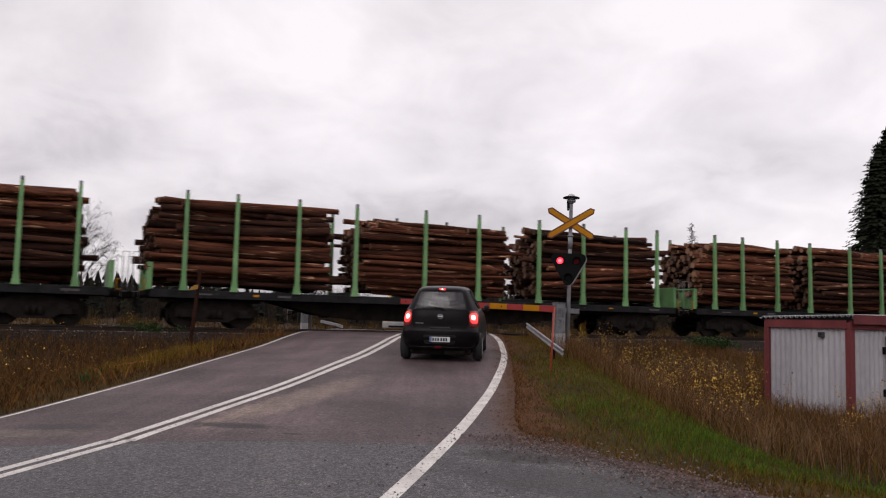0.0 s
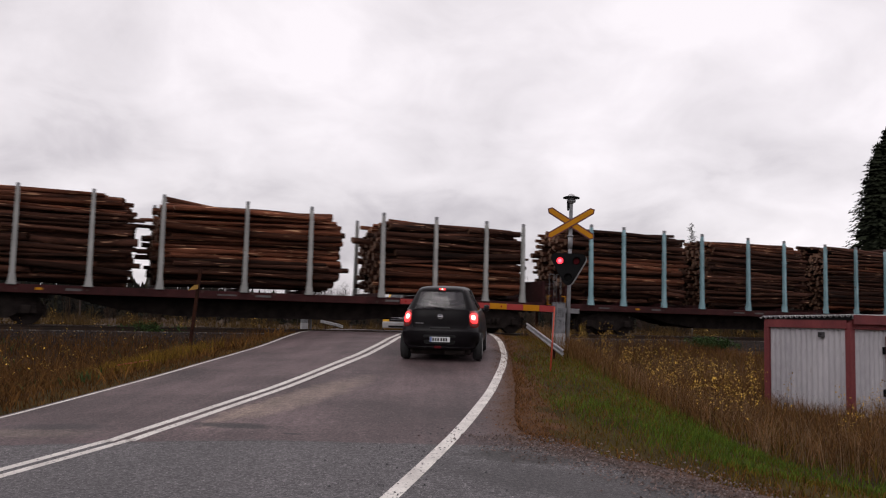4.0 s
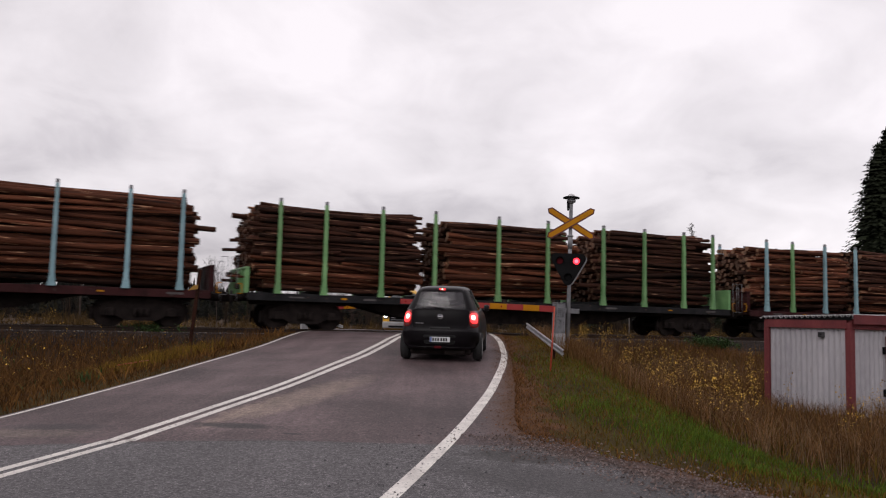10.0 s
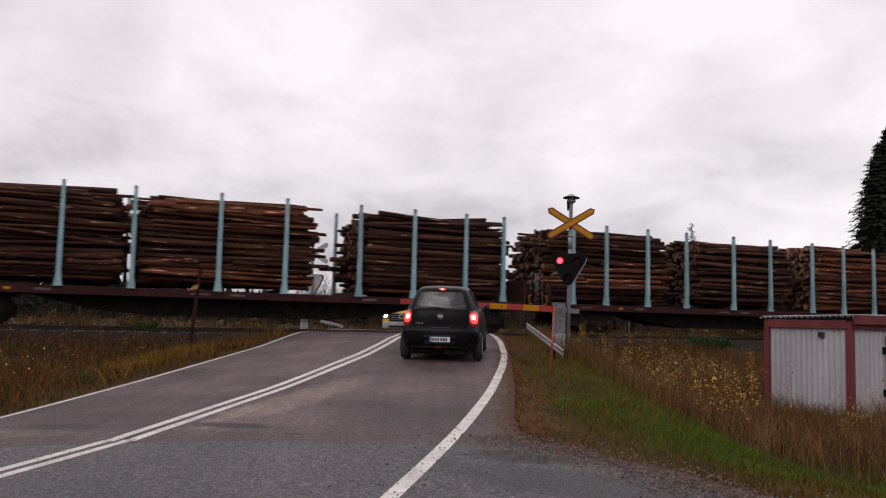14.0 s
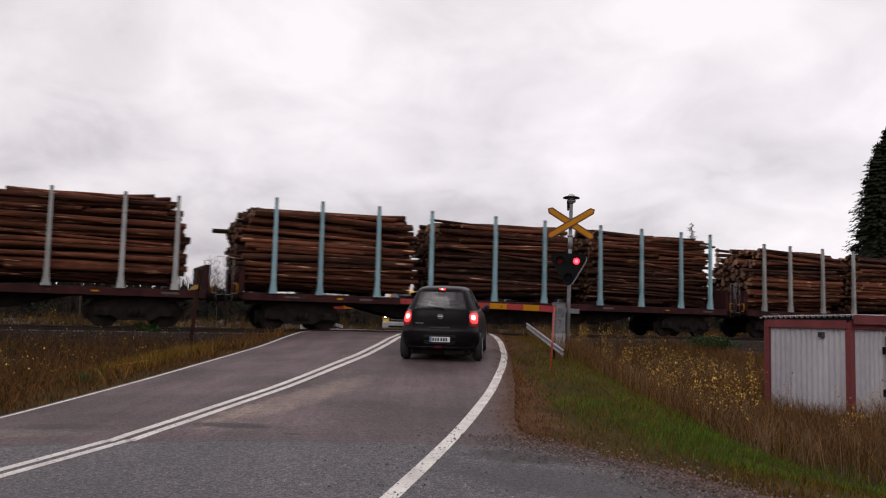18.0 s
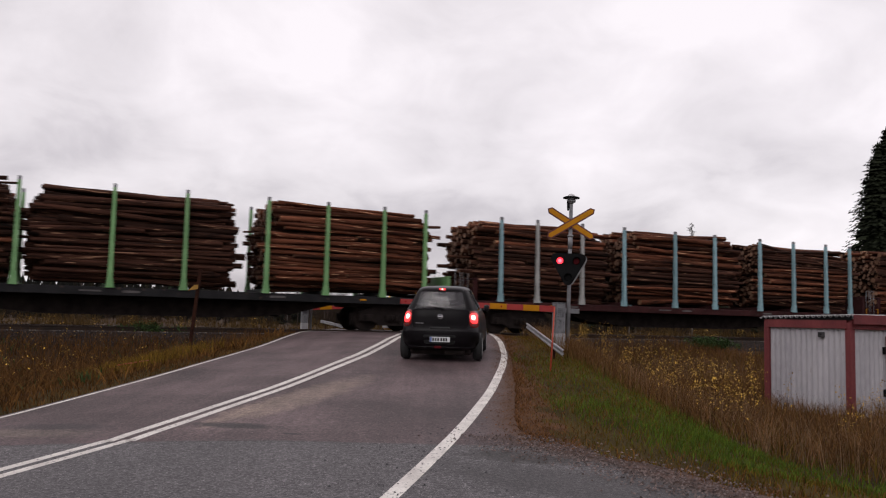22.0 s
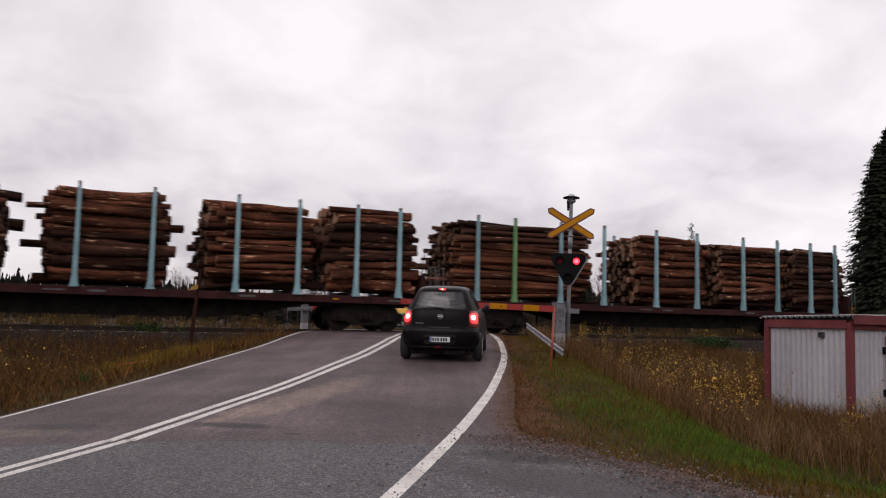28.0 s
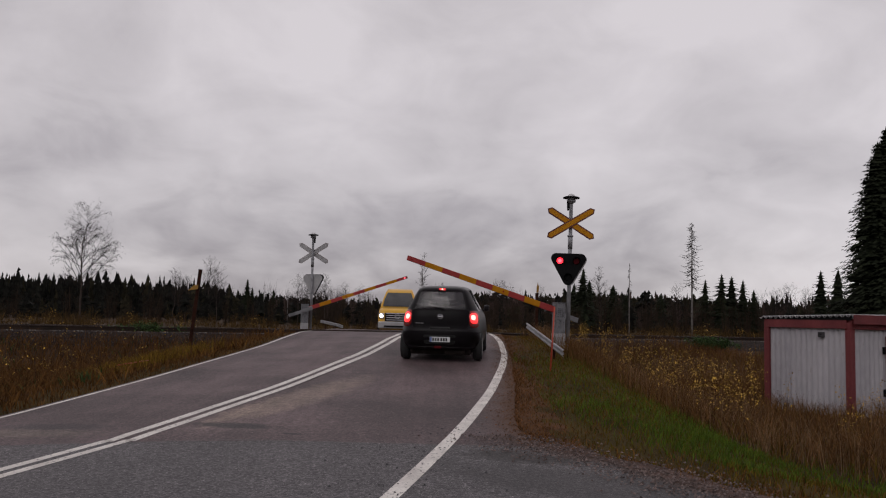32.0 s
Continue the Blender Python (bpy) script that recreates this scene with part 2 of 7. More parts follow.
M_BALLASTSTONE = material("dark_ballast_stone", (0.018, 0.014, 0.013), (0.10, 0.08, 0.074), 0.9, 0, 4.0, 30, spread=0.6, per="island")
M_BALLAST = material("ballast_stone", (0.010, 0.008, 0.007), (0.04, 0.031, 0.028), 0.9, 0, 6.0, 30, 1.0, 24)
M_RAIL = material("rusty_rail", (0.014, 0.009, 0.007), (0.04, 0.024, 0.017), 0.6, 0.6, 3.0, 40)
M_RAILTOP = material("polished_rail_head", (0.07, 0.055, 0.048), (0.16, 0.13, 0.115), 0.5, 0.8, 3.0, 40)
M_SLEEPER = material("concrete_sleeper", (0.16, 0.15, 0.14), (0.28, 0.27, 0.25), 0.9, 0, 4.0, 50, 0.3, spread=0.15)
M_BARK = material("pine_bark", (0.008, 0.0032, 0.0022), (0.165, 0.057, 0.031), 0.85, 0, 2.5, 11, 0.9, 16, stretch=(1.3, 0.55, 0.55), spread=0.62,
                  spots=(0.44, 0.24, 0.14), spot_scale=4.5, spot_at=0.64)
M_BARK_DARK = material("spruce_bark", (0.005, 0.0026, 0.0021), (0.078, 0.032, 0.021), 0.88, 0, 2.5, 11, 0.9, 16, stretch=(1.3, 0.55, 0.55), spread=0.62,
                       spots=(0.34, 0.19, 0.12), spot_scale=4.5, spot_at=0.65)
# darker copy of the bark, shade inside the stacks put into its colour
M_BARK_IN = material("shaded_bark_within", (0.008, 0.004, 0.003), (0.075, 0.031, 0.019), 0.85, 0, 3.0, 11, stretch=(0.5, 1, 1), spread=0.4, per="island")
# log ends: the shade of the gaps between stacks is put into these colours
M_CUT = material("sawn_log_end", (0.13, 0.060, 0.033), (0.30, 0.165, 0.095), 0.8, 0, 8.0, 40, spread=0.4)
M_CUT_SHADED = material("shaded_log_end", (0.045, 0.022, 0.014), (0.155, 0.085, 0.053), 0.85, 0, 8.0, 40, spread=0.5)
M_CUT_IN = material("shaded_log_end_within", (0.055, 0.026, 0.016), (0.20, 0.105, 0.062), 0.8, 0, 8.0, 40, spread=0.4, per="island")
PAINTS = {
    "green": material("green_wagon_paint", (0.10, 0.24, 0.085), (0.19, 0.36, 0.15), 0.5, 0, 2.0, 30, 0.1, spots=(0.09, 0.07, 0.04), spot_scale=9, spot_at=0.68, spread=0.15),
    "grey": material("grey_steel_stake", (0.24, 0.24, 0.235), (0.38, 0.38, 0.37), 0.5, 0.2, 2.0, 30, 0.1, spots=(0.12, 0.09, 0.07), spot_scale=9, spot_at=0.68, spread=0.15),
    "blue": material("pale_blue_stake_paint", (0.15, 0.27, 0.31), (0.27, 0.42, 0.47), 0.5, 0, 2.0, 30, 0.1, spots=(0.10, 0.07, 0.05), spot_scale=9, spot_at=0.68, spread=0.15),
    "brown": material("oxide_red_wagon_paint", (0.017, 0.0042, 0.0046), (0.052, 0.013, 0.0135), 0.8, 0, 2.0, 30, 0.1, gloss=0.2, spots=(0.05, 0.03, 0.025), spot_scale=7, spot_at=0.64),
    "black": material("black_wagon_paint", (0.005, 0.005, 0.006), (0.020, 0.019, 0.021), 0.75, 0, 2.0, 30, 0.1, gloss=0.2, spots=(0.06, 0.04, 0.03), spot_scale=7, spot_at=0.66),
}
M_BOGIE = material("grimy_cast_steel", (0.007, 0.005, 0.0048), (0.024, 0.018, 0.0165), 0.85, 0.0, 4.0, 40, 0.3)
M_WHEEL = material("wheel_steel", (0.007, 0.005, 0.0048), (0.022, 0.016, 0.0145), 0.85, 0.0, 4.0, 40)
M_STENCIL = material("white_stencil_paint", (0.03, 0.022, 0.022), (0.11, 0.10, 0.10), 0.7, 0, 3.0, 40)
M_YELLOW = material("yellow_signal_paint", (0.38, 0.150, 0.004), (0.50, 0.215, 0.006), 0.6, 0, 2.0, 40, gloss=0.15)
M_RED = material("red_signal_paint", (0.25, 0.012, 0.014), (0.36, 0.028, 0.024), 0.5, 0, 2.0, 40)
M_DARKRED = material("dark_red_border", (0.075, 0.009, 0.008), (0.12, 0.02, 0.015), 0.6, 0, 3.0, 40)
M_GALV = material("galvanised_steel", (0.13, 0.13, 0.14), (0.27, 0.27, 0.285), 0.55, 0.4, 5.0, 50, spread=0.1)
M_PALE = material("pale_grey_paint", (0.26, 0.255, 0.265), (0.38, 0.375, 0.385), 0.6, 0, 3.0, 40, 0.1)
M_BLACK = material("matt_black_paint", (0.004, 0.004, 0.0045), (0.009, 0.009, 0.010), 0.8, 0, 3.0, 40, gloss=0.10)
M_RUBBER = material("tyre_rubber", (0.006, 0.006, 0.0065), (0.016, 0.016, 0.017), 0.8, 0, 4.0, 60)
M_CORR = material("whitewashed_sheet_metal", (0.30, 0.285, 0.31), (0.46, 0.44, 0.465), 0.55, 0.05, 1.1, 18, 0.1, stretch=(1, 1, 0.25), spots=(0.28, 0.25, 0.24), spot_scale=7, spot_at=0.68)
M_BARN = material("barn_red_boards", (0.10, 0.014, 0.017), (0.19, 0.034, 0.036), 0.75, 0, 2.0, 40, 0.3, stretch=(1, 1, 0.3))
M_ROOFSHEET = material("roof_sheet", (0.45, 0.44, 0.45), (0.68, 0.67, 0.68), 0.6, 0.1, 3.0, 30)
M_WEATHERED = material("weathered_post", (0.012, 0.005, 0.004), (0.045, 0.016, 0.009), 0.9, 0, 5.0, 60, 0.4)
M_CAR = material("dark_grey_car_paint", (0.0088, 0.0070, 0.0088), (0.014, 0.0112, 0.0138), 0.34, 0.0, 2.0, 60, gloss=0.16)
M_CARTRIM = material("dark_plastic_trim", (0.006, 0.006, 0.0065), (0.012, 0.012, 0.0125), 0.6, 0, 4.0, 90)
M_VAN = material("yellow_van_paint", (0.62, 0.33, 0.015), (0.72, 0.40, 0.03), 0.3, 0.0, 2.0, 60)
M_CHROME = material("chrome", (0.5, 0.5, 0.52), (0.65, 0.65, 0.67), 0.15, 1.0, 4.0, 50)
M_PLATE = material("plate_white", (0.55, 0.56, 0.58), (0.68, 0.69, 0.7), 0.5, 0, 6.0, 60)
M_GLASS = glassy("tinted_glass", (0.60, 0.585, 0.60), 0.03, 1.0, 1.45)
M_SEAT = material("seat_cloth", (0.02, 0.02, 0.022), (0.05, 0.05, 0.052), 0.9, 0, 6.0, 90)
M_TAIL_LIT = glowing("lit_tail_lamp", (1.0, 0.035, 0.04), 2.3)
M_TAIL_CORE = glowing("lit_brake_bulb", (1.0, 0.40, 0.32), 4.0)
M_TAIL = material("red_lamp_plastic", (0.25, 0.012, 0.012), (0.34, 0.03, 0.025), 0.2, 0, 4.0, 60)
M_SIGNAL_LIT = glowing("lit_signal_lamp", (1.0, 0.022, 0.04), 3.2)
M_SIGNAL_OFF = material("dark_signal_lens", (0.06, 0.003, 0.006), (0.09, 0.006, 0.010), 0.7, 0, 8.0, 60, gloss=0.1)
M_HEAD_LIT = glowing("lit_headlamp", (1.0, 0.98, 0.92), 14.0)
M_TALL = material("dry_tall_grass", (0.024, 0.010, 0.004), (0.195, 0.097, 0.034), 0.9, 0, 0.6, 9, spread=0.45, per="island")
M_STRAW = material("straw_grass", (0.018, 0.012, 0.005), (0.12, 0.070, 0.022), 0.9, 0, 0.12, 5, spread=0.5, per="island")
M_YGRASS = material("yellowing_grass", (0.06, 0.036, 0.006), (0.25, 0.150, 0.020), 0.9, 0, 0.6, 6, spread=0.35, per="island")
M_BRUSH = material("bare_brush_stems", (0.010, 0.008, 0.006), (0.045, 0.029, 0.020), 0.9, 0, 0.3, 5, spread=0.4, per="island")
M_LOWGRASS = material("verge_grass", (0.036, 0.028, 0.003), (0.145, 0.102, 0.010), 0.9, 0, 0.45, 5, spread=0.4, per="island")
M_RUSTGRASS = material("rust_ochre_undergrowth", (0.026, 0.012, 0.004), (0.19, 0.088, 0.022), 0.9, 0, 0.4, 5, spread=0.5, per="island")
M_PLUME = material("pale_grass_plumes", (0.09, 0.053, 0.028), (0.31, 0.195, 0.110), 0.9, 0, 0.5, 7, spread=0.4, per="island")
M_OLIVE = material("olive_undergrowth", (0.030, 0.024, 0.005), (0.15, 0.10, 0.018), 0.9, 0, 0.5, 6, spread=0.5, per="island")
M_LAMP_CORE = glowing("lit_signal_core", (1.0, 0.13, 0.18), 2.4)
M_FIELD = material("dark_field_grass", (0.024, 0.011, 0.004), (0.16, 0.076, 0.023), 0.9, 0, 0.5, 7, spread=0.5, per="island")
M_BOXGREY = material("speckled_grey_box", (0.10, 0.10, 0.11), (0.21, 0.21, 0.225), 0.6, 0.1, 8.0, 70, spots=(0.05, 0.05, 0.055), spot_scale=26, spot_at=0.57)
M_BRIGHTGALV = material("bright_galvanised_steel", (0.34, 0.34, 0.36), (0.58, 0.58, 0.6), 0.45, 0.3, 5.0, 50)
M_LUSH = material("lush_green_grass", (0.026, 0.050, 0.005), (0.110, 0.165, 0.018), 0.85, 0, 0.6, 6, spread=0.35, per="island")
M_RUST = material("rust_brown_needles", (0.034, 0.017, 0.008), (0.115, 0.054, 0.024), 0.9, 0, 0.8, 20, 0.5, 40)
M_RUSTLEAF = material("rust_brown_litter", (0.055, 0.024, 0.010), (0.20, 0.090, 0.036), 0.9, 0, 0.8, 9, spread=0.5, per="island")
M_YLEAF = material("yellow_autumn_leaves", (0.30, 0.15, 0.012), (0.58, 0.36, 0.03), 0.7, 0, 1.0, 9, spread=0.35, per="island")
M_TWIG = material("thin_twigs", (0.012, 0.009, 0.008), (0.032, 0.024, 0.021), 0.9, 0, 3.0, 30)
M_BIRCH = material("birch_bark", (0.10, 0.09, 0.085), (0.26, 0.24, 0.23), 0.8, 0, 3.0, 30, spots=(0.05, 0.045, 0.04), spot_scale=6, spot_at=0.62)
M_NEEDLE = material("spruce_needles", (0.006, 0.0085, 0.005), (0.024, 0.029, 0.015), 0.9, 0, 1.5, 12, spread=0.4, per="island")
M_PINE = material("far_pine_needles", (0.0055, 0.0058, 0.0052), (0.0165, 0.0165, 0.0130), 0.9, 0, 0.3, 4, spread=0.5, per="island")
M_OLIVEPINE = material("far_olive_needles", (0.009, 0.009, 0.005), (0.034, 0.029, 0.017), 0.9, 0, 0.3, 4, spread=0.5, per="island")
M_BAREWOOD = material("far_leafless_wood", (0.024, 0.017, 0.014), (0.090, 0.060, 0.051), 0.9, 0, 0.3, 5, spread=0.5, per="island")
M_TRUNK = material("grey_brown_trunk", (0.03, 0.023, 0.019), (0.085, 0.066, 0.056), 0.9, 0, 3.0, 30, 0.4)
M_BUSH = material("green_bush_leaves", (0.022, 0.045, 0.016), (0.06, 0.10, 0.03), 0.85, 0, 2.0, 20, spread=0.4, per="island")
M_BIRD = material("dark_feathers", (0.015, 0.015, 0.016), (0.04, 0.04, 0.042), 0.8, 0, 20.0, 90)


# ---- mesh helpers ----
def part(name, bm, mat, parent=None, label="", smooth=False):
    """Links a bmesh (or a mesh) as one object, under a thing where one is given."""
    if isinstance(bm, bpy.types.Mesh):
        me = bm
    else:
        bmesh.ops.recalc_face_normals(bm, faces=bm.faces)
        me = bpy.data.meshes.new(name)
        bm.to_mesh(me)
        bm.free()
        for mt in (mat if isinstance(mat, (list, tuple)) else [mat]):
            me.materials.append(mt)
        if smooth:
            me.shade_smooth()
    ob = new(name, me)
    if parent:
        ob.parent = parent
    if label:
        ob["label"] = label
    return ob


def thing(name, label, category, m=None, group="", kind=""):
    ob = tagged(new(name), label, category, group, kind)
    if m is not None:
        ob.matrix_basis = m
    return ob


def box(bm, c, s, bevel=0.0, m=None, mi=0):
    """A box of size s at centre c, its edges rounded by bevel."""
    vs = bmesh.ops.create_cube(bm, size=1.0)["verts"]
    for v in vs:
        v.co = Vector((v.co.x * s[0] + c[0], v.co.y * s[1] + c[1], v.co.z * s[2] + c[2]))
        if m is not None:
            v.co = m @ v.co
    fs = {f for v in vs for f in v.link_faces}
    for f in fs:
        f.material_index = mi
    if bevel:
        es = list({e for v in vs for e in v.link_edges})
        bmesh.ops.bevel(bm, geom=es, offset=bevel, segments=2, affect="EDGES", profile=0.5)
    return bm


def tube(bm, p0, p1, r0, r1=None, n=10, caps=True, mi=0):
    """A round bar from p0 to p1."""
    p0, p1 = Vector(p0), Vector(p1)
    r1 = r0 if r1 is None else r1
    q = (p1 - p0).to_track_quat("Z", "Y")
    rings = []
    for p, r in ((p0, r0), (p1, r1)):
        rings.append([bm.verts.new(p + q @ Vector((r * math.cos(2 * math.pi * i / n), r * math.sin(2 * math.pi * i / n), 0))) for i in range(n)])
    for i in range(n):
        f = bm.faces.new((rings[0][i], rings[0][(i + 1) % n], rings[1][(i + 1) % n], rings[1][i]))
        f.material_index, f.smooth = mi, True
    if caps:
        for ring in (rings[0][::-1], rings[1]):
            bm.faces.new(ring).material_index = mi
    return bm


def prism(bm, outline, axis, a, b, mi=0):
    """A flat outline pushed from a to b along an axis ('x', 'y' or 'z')."""
    def at(u, v, w):
        return {"x": (w, u, v), "y": (u, w, v), "z": (u, v, w)}[axis]
    lo = [bm.verts.new(at(u, v, a)) for u, v in outline]
    hi = [bm.verts.new(at(u, v, b)) for u, v in outline]
    k = len(outline)
    for i in range(k):
        bm.faces.new((lo[i], lo[(i + 1) % k], hi[(i + 1) % k], hi[i])).material_index = mi
    bm.faces.new(lo[::-1]).material_index = mi
    bm.faces.new(hi).material_index = mi
    return bm


def plain_mesh(name, verts, faces, mats, idx=None, smooth=False):
    me = bpy.data.meshes.new(name)
    me.from_pydata(verts, [], faces)
    for mt in mats:
        me.materials.append(mt)
    if idx is not None:
        me.polygons.foreach_set("material_index", idx)
    if smooth:
        me.shade_smooth()
    me.update()
    return me


# ---- plan: the road ahead, the track across it ----
ALONG = Vector((0.9074, 0.4203, 0)).normalized()
ACROSS = Vector((-ALONG.y, ALONG.x, 0))
TRACK_AT = Vector((0, 29.33, 0)) + 1.45 * ACROSS
TRACK_TURN = math.degrees(math.atan2(ALONG.y, ALONG.x))


def on_track(a, c, z=0.0):
    """A place a metres along the track and c metres beyond its middle."""
    p = TRACK_AT + ALONG * a + ACROSS * c
    return Vector((p.x, p.y, z))


def curve(v, xs, ys):
    return float(np.interp(v, xs, ys))


def smooth(v, a, b):
    v = min(1.0, max(0.0, (v - a) / (b - a)))
    return v * v * (3 - 2 * v)


def eased(xs, ys, reach=1.1):
    """A table of a line through the given places, its corners rounded off."""
    at = np.arange(-60, 90, 0.1)
    line = sum(np.interp(at + reach * k / 3, xs, ys) * (4 - abs(k)) for k in (-3, -2, -1, 0, 1, 2, 3)) / 16
    return at, line


RIGHT = eased((-8, 4, 6.22, 7.42, 8.3, 9.6, 12.36, 15.82, 18.44, 22.6, 29.8, 40, 60), (-3.5, -0.85, -0.35, -0.09, 0.09, 0.335, 0.775, 1.195, 1.44, 1.64, 1.80, 2.1, 3.2))
MIDDLE = eased((8.25, 9.26, 10.6, 12.32, 13.94, 17.56, 21.0, 25.08, 30, 40, 60), (-3.22, -2.99, -2.72, -2.36, -2.13, -1.68, -1.44, -1.24, -1.1, -0.7, 0.4), 0.6)
LEFT = eased((-8, 4, 10.12, 11.26, 12.74, 14.8, 18.12, 22.88, 27.56, 32, 40, 60), (-8.8, -6.2, -5.30, -5.17, -5.02, -4.86, -4.67, -4.47, -4.42, -4.4, -3.9, -2.7))


def table(v, t):
    k = min(max((v + 60) * 10, 0.0), len(t[1]) - 1.001)
    i = int(k)
    return float(t[1][i] + (t[1][i + 1] - t[1][i]) * (k - i))


def line_right(y):
    return table(y, RIGHT)


def line_mid(y):
    return table(y, MIDDLE)


def line_mid_near(y):
    return curve(y, (-8, 4, 7.06, 7.66, 8.4), (-8.2, -4.65, -3.65, -3.44, -3.19))


def line_left(y):
    return table(y, LEFT)


def edge_right(y):
    return curve(y, (-8, 5.0, 5.9, 6.5, 7.4, 8.06, 8.56, 9.3, 10, 12.6, 17, 21.8, 30.4, 40, 60), (9, 5.6, 3.6, 2.44, 1.89, 1.30, 1.00, 0.88, 0.91, 1.15, 1.47, 1.74, 2.2, 2.6, 3.7))


def ragged_right(y):
    return edge_right(y) + 0.05 * noise.noise(Vector((y * 1.7, 3, 0))) + 0.03 * noise.noise(Vector((y * 5, 1, 0)))


def edge_left(y):
    return line_left(y) - 0.07


def road_z(x, y):
    z = curve(y, (-50, 4, 6, 17, 23, 26, 34, 44, 80, 200), (-.95, -.93, -.88, -.36, -.10, -.03, -.02, -.4, -.9, -1.2))
    bank = 0.05 * max(0.0, -(x + 2.0)) * (1 - smooth(y, 20, 27))
    return z - min(0.25, bank)


def ground_z(x, y):
    """The height of the land: road bank, track bank, field and ditch."""
    out_r, out_l = x - edge_right(y), edge_left(y) - x
    base = -1.42 if x > 0 else -1.15
    far = Vector((x, y, 0)) - TRACK_AT
    c = far.dot(ACROSS)
    if c > 0:
        base = -1.0
    base += 0.10 * noise.noise(Vector((x * 0.25, y * 0.25, 0.3))) + 0.04 * noise.noise(Vector((x, y, 1.7)))
    out = max(out_r, out_l)
    if out <= 0:
        return road_z(x, y) - 0.05
    rz = road_z(min(max(x, edge_left(y)), edge_right(y)), y)
    if out_r > 0:
        k = smooth(out, 1.1, 4.2)
        verge = rz - 0.03 - 0.05 * min(out, 1.2)
    else:
        k = smooth(out, 0.5, 3.5)
        verge = rz - 0.04 - 0.05 * min(out, 1.0)
    h = verge * (1 - k) + base * k
    bank = -0.46 - 0.24 * max(0.0, abs(c) - 2.2)
    return max(h, bank)


def axis(lo, hi, near_lo, near_hi, step):
    v = list(np.arange(near_lo, near_hi + 1e-6, step))
    s, p = step, near_hi
    while p < hi:
        s *= 1.35; p = min(hi, p + s); v.append(p)
    s, p = step, near_lo
    while p > lo:
        s *= 1.35; p = max(lo, p - s); v.insert(0, p)
    return v


def sheet(name, xs, ys, zf, mat):
    verts = [(x, y, zf(x, y)) for y in ys for x in xs]
    k = len(xs)
    faces = [(j * k + i, j * k + i + 1, (j + 1) * k + i + 1, (j + 1) * k + i) for j in range(len(ys) - 1) for i in range(k - 1)]
    return new(name, plain_mesh(name, verts, faces, mat, smooth=True))


def strip(name, ys, left, right, lift, mat, across=6, soiled=0.0):
    """A band of road between two lines, lying lift above the road; soiled: how far dirt has come in from its right rim."""
    verts, faces, dirt = [], [], []
    us = [i / across for i in range(across + 1)] if not soiled else (0, 0.04, 0.15, 0.3, 0.45, 0.58, 0.7, 0.78, 0.85, 0.89, 0.92, 0.945, 0.965, 0.985, 1.0)
    across = len(us) - 1
    for y in ys:
        a, b = left(y), right(y)
        for u in us:
            x = a + (b - a) * u
            verts.append((x, y, road_z(x, y) + lift))
            dirt.append(max(0.0, 1 - (b - x) / soiled) if soiled else 0.0)
    k = across + 1
    for j in range(len(ys) - 1):
        for i in range(across):
            faces.append((j * k + i, j * k + i + 1, (j + 1) * k + i + 1, (j + 1) * k + i))
    me = plain_mesh(name, verts, faces, [mat], smooth=True)
    if soiled:
        me.attributes.new("dirt", "FLOAT", "POINT").data.foreach_set("value", dirt)
    return new(name, me)


ground = sheet("ground", axis(-2500, 2500, -14, 15, 0.25), axis(-60, 4000, -3, 34, 0.25), ground_z, [M_SOIL, M_VERGE, M_RUST])
for f in ground.data.polygons:
    x, y, z = f.center
    out = x - edge_right(y) + 0.25 * noise.noise(Vector((x * 1.5, y * 1.5, 4)))
    if y < 31 and -0.3 < out < 2.6 and x > 0:
        f.material_index = 2 if out < 0.42 and y > 7.0 else 1
    elif y < 28 and -0.2 < edge_left(y) - x < 1.2:
        f.material_index = 1
tagged(ground, "brown autumn field soil with ditch and banks", "ground", kind="structure")

JOINT = 8.25
road = strip("road", list(np.arange(JOINT, 27.01, 0.2)) + list(np.arange(27.5, 70, 1.0)), edge_left, ragged_right, 0.0, M_ASPHALT, 14, 0.55)
tagged(road, "dark damp asphalt road rising to the crossing", "road", kind="structure")
old = strip("road", list(np.arange(-8, JOINT, 0.4)) + [JOINT], edge_left, edge_right, 0.0, M_ASPHALT_OLD, 14, 0.5)
tagged(old, "older coarse grey asphalt at the junction", "road", kind="structure")

seg = list(np.arange(8.3, 60, 0.4))
tagged(strip("left_edge_line", list(np.arange(-8, 60, 0.4)), line_left, lambda y: line_left(y) + 0.068, 0.004, M_LINE, 1), "thin white road edge line", "road line", kind="structure")
for off in (-0.17, 0.05):
    tagged(strip("centre_line", seg, lambda y: line_mid(y) + off, lambda y: line_mid(y) + off + 0.12, 0.004, M_LINE, 1), "white double centre line", "road line", "centre lines", "structure")
    tagged(strip("centre_line", list(np.arange(-8, 8.3, 0.4)) + [8.38], lambda y: line_mid_near(y) + off, lambda y: line_mid_near(y) + off + 0.12, 0.004, M_LINE, 1), "white double centre line", "road line", "centre lines", "structure")
tagged(strip("right_edge_line", list(np.arange(-8, 60, 0.4)), lambda y: line_right(y) - 0.07, lambda y: line_right(y) + 0.07, 0.004, M_LINE, 1), "broad white road edge line", "road line", kind="structure")

